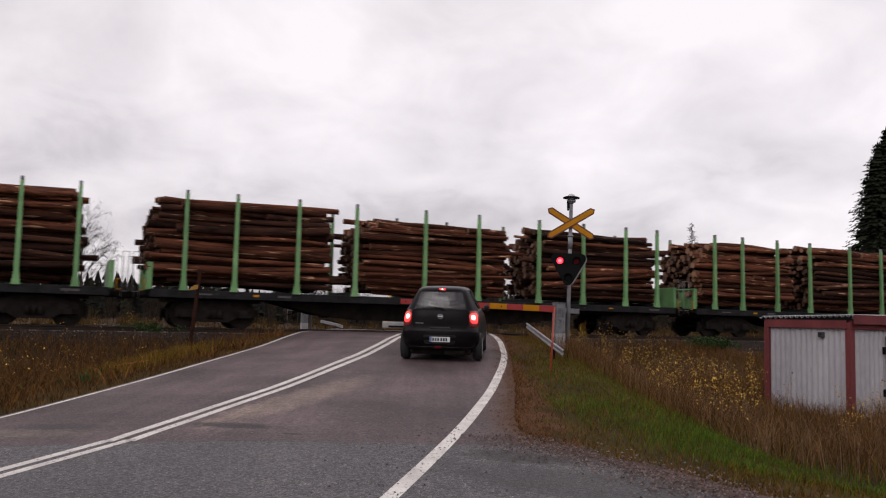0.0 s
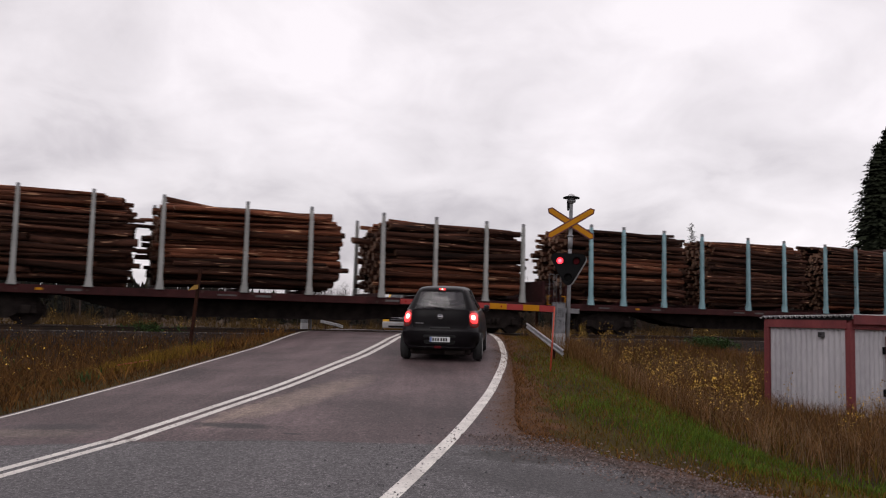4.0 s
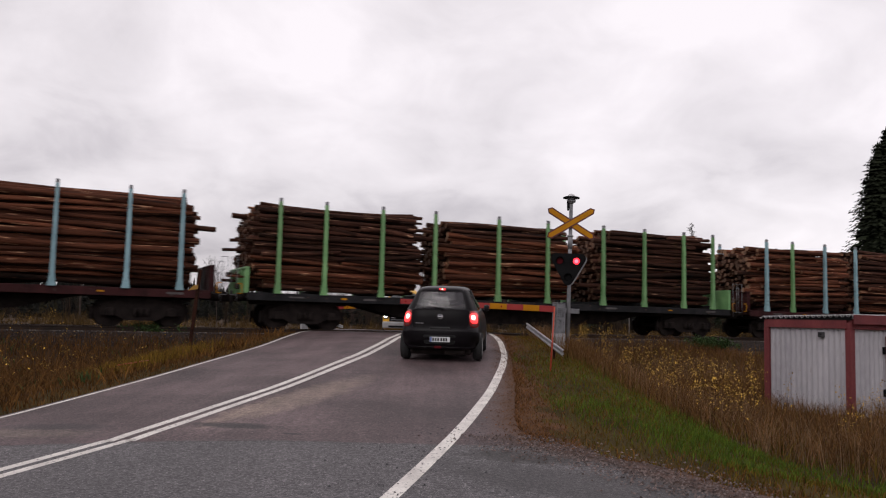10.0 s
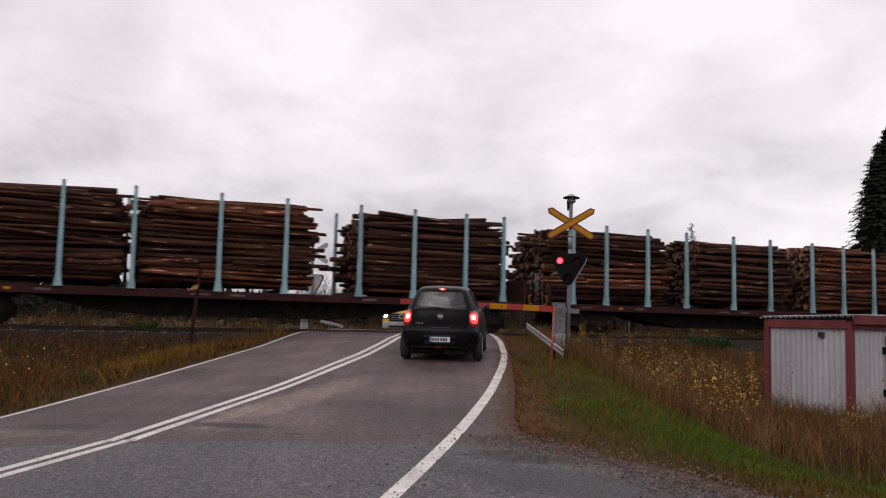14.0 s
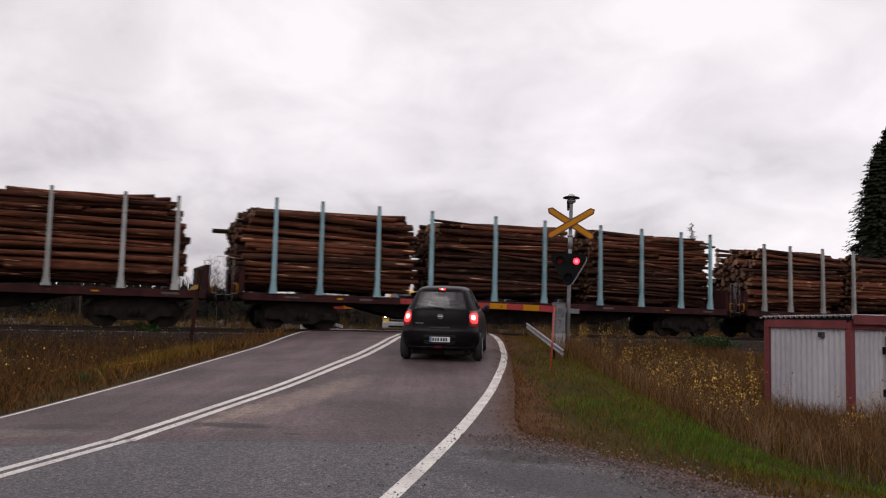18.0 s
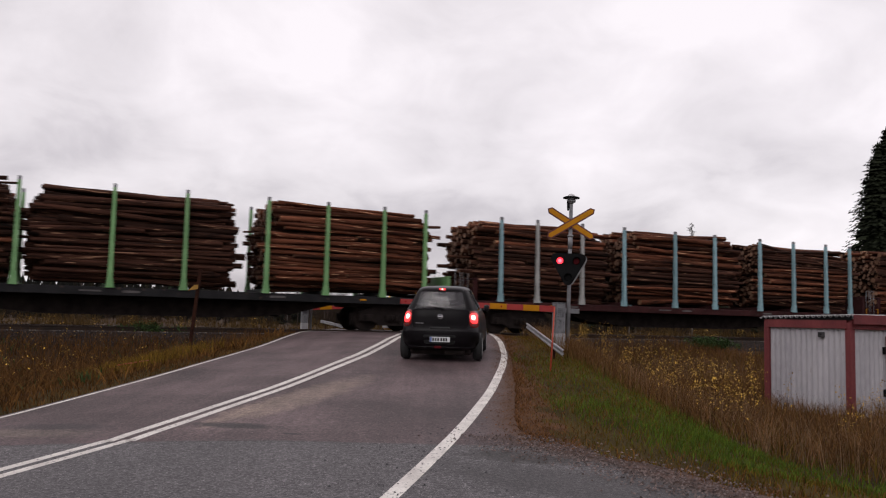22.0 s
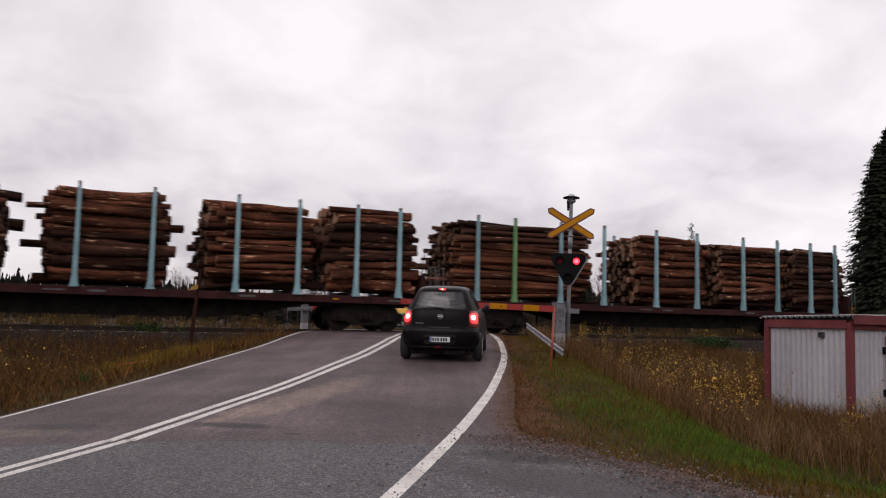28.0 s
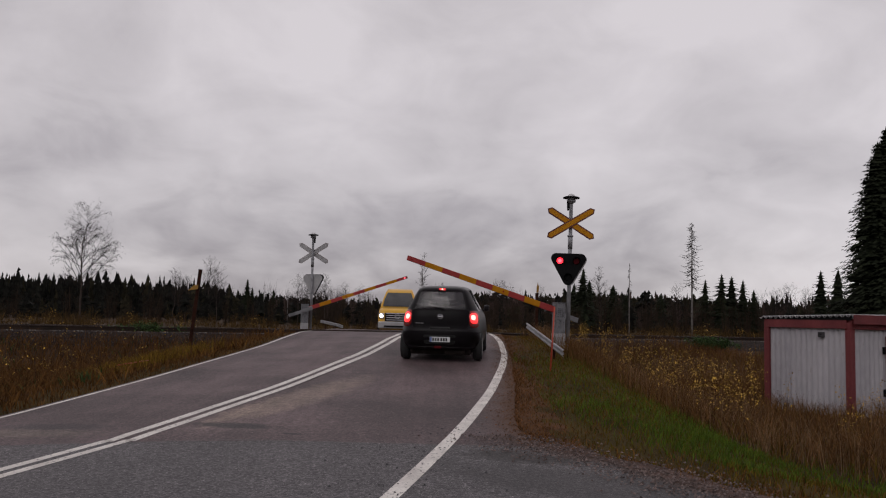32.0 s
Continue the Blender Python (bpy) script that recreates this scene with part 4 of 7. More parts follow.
brush(19, 1, (7.35, -1.0, 3.75), -0.75, 0.42, 1, 2)
brush(7, 1, (6.6, -0.6, 4.0), 0.5, 0.35, 2, 2)
brush(13, 2, (16.9, -0.7, 4.12), 0.35, 0.30, 3, 2)
brush(6, 0, (-0.2, -0.4, 4.12), -0.45, 0.05, 4)
brush(9, 2, (18.6, -0.8, 3.95), 0.4, 0.40, 5)
for w in built.values():
    for o in (*w.children_recursive, w):
        bpy.data.objects.remove(o)


# ---- the crossing's signals and barriers ----
def rounded_triangle(w, h, r, n=5):
    """A triangle that stands on its tip, with rounded corners; outline round the point between its corners' heights."""
    pts = []
    for cx, cz, a0, a1 in ((-w / 2 + r, h - r, 210, 90), (w / 2 - r, h - r, 90, -30), (0, r, -30, -150)):
        for k in range(n + 1):
            a = radians(a0 + (a1 - a0) * k / n)
            pts.append((cx + r * math.cos(a), cz + r * math.sin(a)))
    return pts


def bar_arm(length, width, mid_len):
    """Half outline of a sign arm with pointed ends, along x."""
    h, l = width / 2, length / 2
    return [(-l, 0), (-l + h * 0.9, h), (l - h * 0.9, h), (l, 0), (l - h * 0.9, -h), (-l + h * 0.9, -h)]


def crossing_signal(label, m, top, cross_z, cross_arm, board_z, board_w, board_h):
    """A post with a crossed sign and a dark board with two lamps; it faces -y."""
    s = thing("crossing_signal", label, "railway signal", m)
    bm = bmesh.new()
    tube(bm, (0, 0, -1.2), (0, 0, top - 0.25), 0.058, 0.052, 14)
    tube(bm, (0, 0, top - 1.25), (0, 0, top - 1.21), 0.085, n=14)
    tube(bm, (0, 0, top - 1.6), (0, 0, top - 1.2), 0.066, n=14)
    part("pole", bm, M_GALV, s)
    bm = bmesh.new()
    tube(bm, (0, 0, top - 0.31), (0, 0, top - 0.26), 0.055, 0.085, 14)
    tube(bm, (0, 0, top - 0.26), (0, 0, top - 0.20), 0.12, 0.13, 18)
    tube(bm, (0, 0, top - 0.20), (0, 0, top - 0.15), 0.09, 0.16, 18)
    part("bell_housing", bm, M_GALV, s, "grey bell housing")
    bm = bmesh.new()
    tube(bm, (0, 0, top - 0.15), (0, 0, top - 0.13), 0.235, 0.24, 22)
    tube(bm, (0, 0, top - 0.13), (0, 0, top - 0.105), 0.24, 0.20, 22)
    tube(bm, (-0.085, 0, top - 0.50), (-0.085, 0, top - 0.26), 0.028, 0.04, 8)
    part("bell", bm, M_BLACK, s, "black rim of the warning bell")
    bm = bmesh.new()
    tube(bm, (0, 0, top - 0.105), (0, 0, top - 0.06), 0.12, 0.10, 18)
    tube(bm, (0, 0, top - 0.06), (0, 0, top - 0.02), 0.10, 0.04, 18)
    part("bell_cap", bm, M_ROOFSHEET, s, "white domed cap")
    for k, lean in enumerate((cross_arm[1], -cross_arm[1])):
        y = -0.095 - 0.025 * k
        arm = part("cross_arm", prism(bmesh.new(), bar_arm(cross_arm[0], cross_arm[2], 0), "y", y - 0.006, y + 0.006), M_DARKRED, s)
        turn = Matrix.Translation((0, 0, cross_z)) @ Euler((0, radians(lean), 0)).to_matrix().to_4x4()
        arm.matrix_basis = turn
        part("cross_face", prism(bmesh.new(), bar_arm(cross_arm[0] - 0.085, cross_arm[2] - 0.072, 0), "y", y - 0.012, y - 0.0065), M_YELLOW, arm, "yellow face of the crossed sign")
        part("cross_back", prism(bmesh.new(), bar_arm(cross_arm[0] - 0.03, cross_arm[2] - 0.02, 0), "y", y + 0.0065, y + 0.012), M_PALE, arm, "bare grey back")
    bm = bmesh.new()
    prism(bm, [(u - 0.045, v + board_z) for u, v in rounded_triangle(board_w, board_h, 0.14)], "y", -0.17, -0.10)
    bmesh.ops.bevel(bm, geom=[e for e in bm.edges if abs(e.verts[0].co.y - e.verts[1].co.y) < 1e-5], offset=0.012, segments=2, affect="EDGES")
    part("signal_board", bm, M_BLACK, s)
    bm = bmesh.new()
    prism(bm, [(u, v + board_z) for u, v in rounded_triangle(board_w * 0.97, board_h * 0.97, 0.14)], "y", -0.098, -0.088)
    part("board_back", bm, M_PALE, s, "grey back of the signal board")
    lamps = []
    for x, zz in ((-0.285, 0.76), (0.175, 0.76), (-0.045, 0.24)):
        z = board_z + zz * board_h
        bm = bmesh.new()
        n = 18
        for i in range(n):
            a0, a1 = math.pi * (i / n * 1.3 - 0.15), math.pi * ((i + 1) / n * 1.3 - 0.15)
            v = [bm.verts.new((x + rr * math.cos(a), y, z + rr * math.sin(a))) for a, y, rr in ((a0, -0.17, 0.115), (a1, -0.17, 0.115), (a1, -0.30, 0.12), (a0, -0.30, 0.12))]
            bm.faces.new(v)
        bmesh.ops.remove_doubles(bm, verts=bm.verts, dist=0.0005)
        bmesh.ops.solidify(bm, geom=bm.faces[:], thickness=0.006)
        hood = part("lamp_hood", bm, M_BLACK, s)
        bm = bmesh.new()
        tube(bm, (x, -0.168, z), (x, -0.19, z), 0.10, 0.085, 20)
        part("lens", bm, M_SIGNAL_OFF if zz > 0.5 else M_BLACK, hood, "dark lamp lens")
        if zz > 0.5:
            bm = bmesh.new()
            tube(bm, (x, -0.140, z), (x, -0.146, z), 0.092, n=20)
            tube(bm, (x, -0.146, z), (x, -0.149, z), 0.050, 0.044, 14, mi=1)
            lamps.append(part("lamp_light", bm, [M_SIGNAL_LIT, M_LAMP_CORE], hood, "red flashing light"))
    return s, lamps


SIGNAL_NEAR = pose(3.575, 23.2, 0, 0, 0.8, -6)
signal, NEAR_LAMPS = crossing_signal("grey post with yellow crossed sign and red flashing lamps", SIGNAL_NEAR, 4.15, 3.27, (1.56, 32, 0.20), 1.51, 0.98, 0.90)
signal_far, FAR_LAMPS = crossing_signal("crossing signal post seen from its grey back", pose(-5.96, 37.6, 0, 0, 0.4, 170), 4.33, 3.37, (1.66, 32, 0.21), 1.45, 0.95, 0.94)


def barrier(label, m, length, base, stop):
    """A barrier machine; the arm turns round the y axis of its own space and reaches towards -x."""
    b = thing("level_crossing_barrier", label, "barrier", m)
    bm = bmesh.new()
    box(bm, (0.20, 0, -0.265), (0.30, 0.24, 0.85), 0.02)
    box(bm, (0.20, 0, 0.17), (0.32, 0.26, 0.03), 0.01)
    part("machine_box", bm, M_BOXGREY, b)
    bm = bmesh.new()
    box(bm, (0.20, 0, -1.0), (0.31, 0.25, 0.66), 0.015)
    part("pedestal", bm, M_PALE, b, "pale concrete pedestal")
    bm = bmesh.new()
    box(bm, (0.20, -0.125, -0.15), (0.28, 0.012, 0.52), 0.004)
    door = part("box_door", bm, M_BOXGREY, b)
    for i in range(4):
        for k in range(5):
            bm = bmesh.new()
            box(bm, (0.11 + 0.06 * i, -0.1325, 0.01 - 0.055 * k), (0.022, 0.004, 0.022))
            part("vent_hole", bm, M_BLACK, door)
    arm = new("arm")
    arm.parent = b
    edges = np.linspace(-0.07, length, 10)
    for i, (a, c) in enumerate(zip(edges, edges[1:])):
        h = 0.17 - 0.05 * i / 9
        bm = bmesh.new()
        box(bm, (-(a + c) / 2, 0, 0), (c - a - 0.002, 0.05, h), 0.006)
        part("band", bm, M_RED if i % 2 == 0 else M_YELLOW, arm, "red band" if i % 2 == 0 else "yellow band")
    bm = bmesh.new()
    box(bm, (0.50, 0.28, -0.02), (1.15, 0.04, 0.14), 0.01)
    box(bm, (0.0, 0.14, 0), (0.16, 0.32, 0.14), 0.01)
    part("counterweight", bm, M_GALV, arm, "grey counterweight bar")
    for k in (0.36, 0.97):
        bm = bmesh.new()
        tube(bm, (-length * k, -0.026, 0), (-length * k, -0.034, 0), 0.026, n=10)
        tube(bm, (-length * k, 0.026, 0), (-length * k, 0.034, 0), 0.034, n=10)
        part("arm_lamp", bm, M_LAMP_CORE if k > 0.9 and stop else M_TAIL, arm, "small red arm lamp")
    arm.matrix_basis = Matrix.Rotation(radians(base), 4, "Y")
    return b, arm


BAR_NEAR, ARM_NEAR = barrier("grey barrier machine with red and yellow striped arm", pose(3.10, 22.9, 0.83, 0, 0, TRACK_TURN), 4.58, 0.9, False)
BAR_FAR, ARM_FAR = barrier("far barrier machine with red and yellow striped arm", pose(-6.02, 37.4, 0.83, 0, 0, 180 + TRACK_TURN), 5.05, 3.2, True)


# ---- guard rails, marker sticks and the leaning post ----
def guard_rail(label, p, q, sink):
    g = thing("guard_rail", label, "guard rail", group="guard rail ends")
    p, q = Vector(p), Vector(q)
    d = (q - p).normalized()
    side = d.cross(Vector((0, 0, 1))).normalized()
    up = side.cross(d)
    prof = [(0, -0.075), (0.03, -0.062), (0.035, -0.04), (0.006, -0.018), (0.006, 0.018), (0.035, 0.04), (0.03, 0.062), (0, 0.075)]
    bm = bmesh.new()
    rings = [[bm.verts.new(e + side * u + up * v) for u, v in prof] for e in (p, p.lerp(q, 0.5), q)]
    for a, b in zip(rings, rings[1:]):
        for i in range(len(prof) - 1):
            bm.faces.new((a[i], a[i + 1], b[i + 1], b[i]))
    bmesh.ops.solidify(bm, geom=bm.faces[:], thickness=0.006)
    part("beam", bm, M_BRIGHTGALV, g)
    for k in (0.72,) if sink < 0.5 else (0.2, 0.7):
        e = p.lerp(q, k)
        bm = bmesh.new()
        box(bm, (e.x - side.x * 0.05, e.y - side.y * 0.05, e.z - sink / 2 - 0.02), (0.05, 0.06, sink))
        part("post", bm, M_WEATHERED, g)
    return g


guard_rail("galvanised guard rail end sloping into the verge", (2.30, 22.0, 0.36), (2.61, 17.4, -0.19), 0.34)
guard_rail("galvanised guard rail beyond the crossing", (-6.2, 42.4, 0.22), (-5.0, 41.2, 0.02), 0.9)
guard_rail("galvanised guard rail beyond the crossing", (-6.0, 44.5, 0.10), (-5.1, 43.0, -0.05), 0.9)

st = thing("marker_stick", "thin orange plastic marker stick on the verge", "marker", pose(2.11, 15.8, ground_z(2.11, 15.8), 0, 3.0, 0))
bm = bmesh.new()
tube(bm, (0, 0, -0.2), (0, 0, 1.24), 0.017, 0.014, 8)
M_ORANGE = material("orange_plastic", (0.34, 0.035, 0.018), (0.48, 0.075, 0.035), 0.5, 0, 5.0, 60)
part("stick", bm, M_ORANGE, st)
fallen = thing("marker_stick", "orange marker stick lying in the grass", "marker", pose(-6.08, 16.4, ground_z(-6.08, 16.4) + 0.16, 0, 87, 76))
bm = bmesh.new()
tube(bm, (0, 0, -0.5), (0, 0, 0.5), 0.012, 0.010, 8)
part("stick", bm, M_ORANGE, fallen)

M_OCHRE = material("faded_ochre_paint", (0.20, 0.10, 0.012), (0.32, 0.17, 0.02), 0.7, 0, 4.0, 50)
po = thing("sign_post", "leaning weathered post with small yellow sign", "post", pose(-6.97, 23.0, -0.30, 0, 5.0, 0))
bm = bmesh.new()
box(bm, (0, 0, 0.75), (0.09, 0.09, 2.5), 0.015)
part("post", bm, M_WEATHERED, po)
bm = bmesh.new()
prism(bm, [(-0.24, 1.38), (0.02, 1.45), (0.02, 1.57), (-0.09, 1.55)], "y", -0.09, -0.065)
part("sign_plate", bm, M_OCHRE, po, "small bent yellow plate")
bm = bmesh.new()
box(bm, (0.0, 0, 1.99), (0.10, 0.10, 0.03), 0.008)
part("post_cap", bm, M_WEATHERED, po)


po = thing("sign_post", "dark post with narrow yellow pointed sign beyond the track", "post", pose(4.17, 36.0, -0.62, 0, 0, 12))
bm = bmesh.new()
box(bm, (0, 0, 1.13), (0.12, 0.12, 2.44), 0.015)
part("post", bm, M_WEATHERED, po)
bm = bmesh.new()
prism(bm, [(-0.045, 2.36), (0.045, 2.36), (0.07, 2.58), (0.01, 2.80), (-0.04, 2.58)], "y", -0.09, -0.065)
part("sign_plate", bm, M_OCHRE, po, "narrow pointed yellow plate")


# ---- the sheet-metal hut ----
def corrugated(bm, x0, x1, z0, z1, pitch, depth, per=6):
    """A wavy sheet in the xz plane, waves along x, at y = 0."""
    n = int((x1 - x0) / pitch * per)
    lo, hi = [], []
    for i in range(n + 1):
        x = x0 + (x1 - x0) * i / n
        y = depth * math.sin(2 * math.pi * (x - x0) / pitch)
        lo.append(bm.verts.new((x, y, z0))); hi.append(bm.verts.new((x, y, z1)))
    for i in range(n):
        bm.faces.new((lo[i], lo[i + 1], hi[i + 1], hi[i])).smooth = True
    return bm


M_DARKGREY = material("dark_grey_plastic", (0.03, 0.028, 0.03), (0.06, 0.057, 0.06), 0.6, 0, 5.0, 60)
HUT_W, HUT_D, HUT_H = 3.1, 2.2, 2.02
hut = thing("trackside_hut", "small whitewashed sheet metal hut with red trim", "hut", pose(8.60, 17.3, -1.42, 0, 0, TRACK_TURN))
bm = bmesh.new()
box(bm, (HUT_W / 2, HUT_D / 2, HUT_H / 2), (HUT_W - 0.12, HUT_D - 0.12, HUT_H))
part("core", bm, M_BARN, hut)
for m4, w in ((pose(0, 0.0, 0), HUT_W), (pose(0, HUT_D, 0, 0, 0, -90), HUT_D), (pose(HUT_W, 0, 0, 0, 0, 90), HUT_D), (pose(HUT_W, HUT_D, 0, 0, 0, 180), HUT_W)):
    bm = bmesh.new()
    corrugated(bm, 0.0, w, 0.03, HUT_H - 0.12, 0.145, 0.013)
    ob = part("wall_sheet", bm, M_CORR, hut)
    ob.matrix_basis = m4
for x, y in ((0, 0), (HUT_W, 0), (0, HUT_D), (HUT_W, HUT_D)):
    bm = bmesh.new()
    box(bm, (x, y, HUT_H / 2), (0.135, 0.135, HUT_H), 0.008)
    part("corner_board", bm, M_BARN, hut)
for c, s in (((HUT_W / 2, -0.03, HUT_H - 0.02), (HUT_W + 0.08, 0.10, 0.22)), ((HUT_W / 2 + 0.03, -0.175, HUT_H + 0.075), (HUT_W + 0.24, 0.03, 0.20)), ((HUT_W / 2, HUT_D + 0.03, HUT_H - 0.02), (HUT_W + 0.08, 0.10, 0.22)),
             ((-0.03, HUT_D / 2, HUT_H - 0.022), (0.10, HUT_D - 0.04, 0.20)), ((HUT_W + 0.03, HUT_D / 2, HUT_H - 0.022), (0.10, HUT_D - 0.04, 0.22))):
    bm = bmesh.new()
    box(bm, c, s, 0.006)
    part("fascia", bm, M_BARN, hut)
bm = bmesh.new()
n = 17 * 8
rows = []
for i in range(n + 1):
    y = -0.16 + (HUT_D + 0.32) * i / n
    z = HUT_H + 0.155 - 0.05 * i / n + 0.032 * math.sin(2 * math.pi * i / 8)
    rows.append((bm.verts.new((-0.11, y, z)), bm.verts.new((HUT_W + 0.1, y, z + 0.04))))
for a, b in zip(rows, rows[1:]):
    bm.faces.new((a[0], b[0], b[1], a[1]))
bmesh.ops.solidify(bm, geom=bm.faces[:], thickness=0.012)
part("roof_sheet", bm, M_ROOFSHEET, hut)
# batten coloured black to stand for the shade under the sheet's waves
bm = bmesh.new()
prism(bm, [(-0.10, HUT_H + 0.06), (HUT_D + 0.10, HUT_H + 0.06), (HUT_D + 0.10, HUT_H + 0.115), (-0.10, HUT_H + 0.165)], "x", -0.085, -0.06)
part("roof_batten", bm, M_BLACK, hut, "black batten standing in for shade under the roof waves")
bm = bmesh.new()
box(bm, (-0.04, 0.68, 1.76), (0.10, 0.12, 0.12), 0.012)
vent = part("vent", bm, M_DARKGREY, hut, "grey wall vent box")
for k in range(3):
    bm = bmesh.new()
    box(bm, (-0.093, 0.68, 1.728 + k * 0.032), (0.012, 0.09, 0.012))
    part("vent_slat", bm, M_BLACK, vent)
bm = bmesh.new()
box(bm, (1.55, -0.04, 0.90), (0.96, 0.05, 1.72), 0.006)
part("door", bm, M_BARN, hut, "red boarded door")
bm = bmesh.new()
corrugated(bm, 1.16, 1.94, 0.14, 1.66, 0.145, 0.012)
d = part("door_sheet", bm, M_CORR, hut)
d.location.y = -0.085
for z in (0.55, 1.45):
    bm = bmesh.new()
    box(bm, (0.98, -0.05, z), (0.05, 0.05, 0.16), 0.008)
    part("hinge", bm, M_BLACK, hut)


# ---- the waiting car ----
def loft(bm, stations, mi=0, close=True):
    """Skins outlines (lists of points) one after another, closing the two ends."""
    rings = [[bm.verts.new(p) for p in ring] for ring in stations]
    for a, b in zip(rings, rings[1:]):
        k = len(a)
        for i in range(k if close else k - 1):
            f = bm.faces.new((a[i], a[(i + 1) % k], b[(i + 1) % k], b[i]))
            f.smooth, f.material_index = True, mi
    if close:
        bm.faces.new(rings[0][::-1]).material_index = mi
        bm.faces.new(rings[-1]).material_index = mi
    return bm


def mirror_ring(half, y, sw=1.0, dz=0.0):
    """A closed outline across a body from half of it: points (half width, height, step back)."""
    right = [(w * sw, y + b, z + dz) for w, z, b in half]
    return right + [(-x, yy, z) for x, yy, z in right[::-1]]


car = thing("hatchback_car", "dark grey small hatchback waiting with brake lights on", "car", pose(-0.025, 16.35, road_z(0, 16.5), 2.5, 0, -5.0))
CAR_Z = (0.25, 0.32, 0.45, 0.57, 0.63, 0.67, 0.75, 0.88, 0.98, 1.05, 1.15, 1.30, 1.40, 1.445, 1.475, 1.497, 1.51)
CAR_W = (0.74, 0.80, 0.832, 0.835, 0.832, 0.828, 0.82, 0.795, 0.752, 0.712, 0.660, 0.585, 0.532, 0.497, 0.450, 0.37, 0.19)
CAR_R = (0.12, 0.04, 0.0, 0.0, 0.015, 0.045, 0.05, 0.062, 0.085, 0.115, 0.16, 0.225, 0.275, 0.305, 0.36, 0.52, 0.85)
CAR_F = (3.66, 3.74, 3.76, 3.74, 3.72, 3.68, 3.58, 3.30, 2.88, 2.76, 2.62, 2.42, 2.28, 2.20, 2.08, 1.92, 1.60)


def car_skin(x, z, out=0.0):
    """The tail's surface at half width x and height z, pushed out."""
    w, r, f = curve(z, CAR_Z, CAR_W) + out, curve(z, CAR_Z, CAR_R) - out, curve(z, CAR_Z, CAR_F)
    h = (f - r) / 2
    q = max(0.0, 1 - min(1.0, abs(x) / w) ** 5.5) ** (1 / 5.5)
    return (x, r + h - h * q, z)


def car_plan(z, out=0.0, n=72):
    """The body's outline from above at height z."""
    w, r, f = curve(z, CAR_Z, CAR_W) + out, curve(z, CAR_Z, CAR_R) - out, curve(z, CAR_Z, CAR_F)
    pts = []
    for i in range(n):
        a = 2 * math.pi * i / n
        c, s = math.cos(a), math.sin(a)
        pts.append((math.copysign(abs(c) ** (2 / 5.5), c) * w, (r + f) / 2 + math.copysign(abs(s) ** (2 / 5.5), s) * (f - r) / 2, z))
    return pts


def on_tail(rows, out, thick, xs=(-1, -0.95, -0.85, -0.7, -0.4, -0.15, 0.15, 0.4, 0.7, 0.85, 0.95, 1)):
    """A panel that lies on the tail; rows: (height, half width)."""
    bm = bmesh.new()
    loft(bm, [[car_skin(w * u, z, out) for u in xs] for z, w in rows], close=False)
    bmesh.ops.solidify(bm, geom=bm.faces[:], thickness=thick)
    return bm


bm = bmesh.new()
loft(bm, [car_plan(z) for z in (0.25, 0.28, 0.32, 0.38, 0.45, 0.57, 0.63, 0.67, 0.75, 0.82, 0.88, 0.94, 0.98, 1.015)])
part("body", bm, M_CAR, car)
bm = bmesh.new()
loft(bm, [car_plan(z) for z in (1.415, 1.43, 1.445, 1.46, 1.475, 1.487, 1.497, 1.505, 1.51)])
part("roof", bm, M_CAR, car)
part("tailgate", on_tail([(0.66, 0.50), (0.68, 0.55), (0.75, 0.575), (0.88, 0.585), (0.96, 0.59), (1.02, 0.585), (1.05, 0.56)], 0.009, 0.012), M_CAR, car)
part("rear_bumper", on_tail([(0.29, 0.66), (0.33, 0.74), (0.40, 0.79), (0.48, 0.80), (0.54, 0.81), (0.585, 0.80), (0.61, 0.72), (0.625, 0.6)], 0.012, 0.012), M_CAR, car)
GREEN = (1.0, 1.05, 1.10, 1.15, 1.22, 1.30, 1.36, 1.40, 1.43)
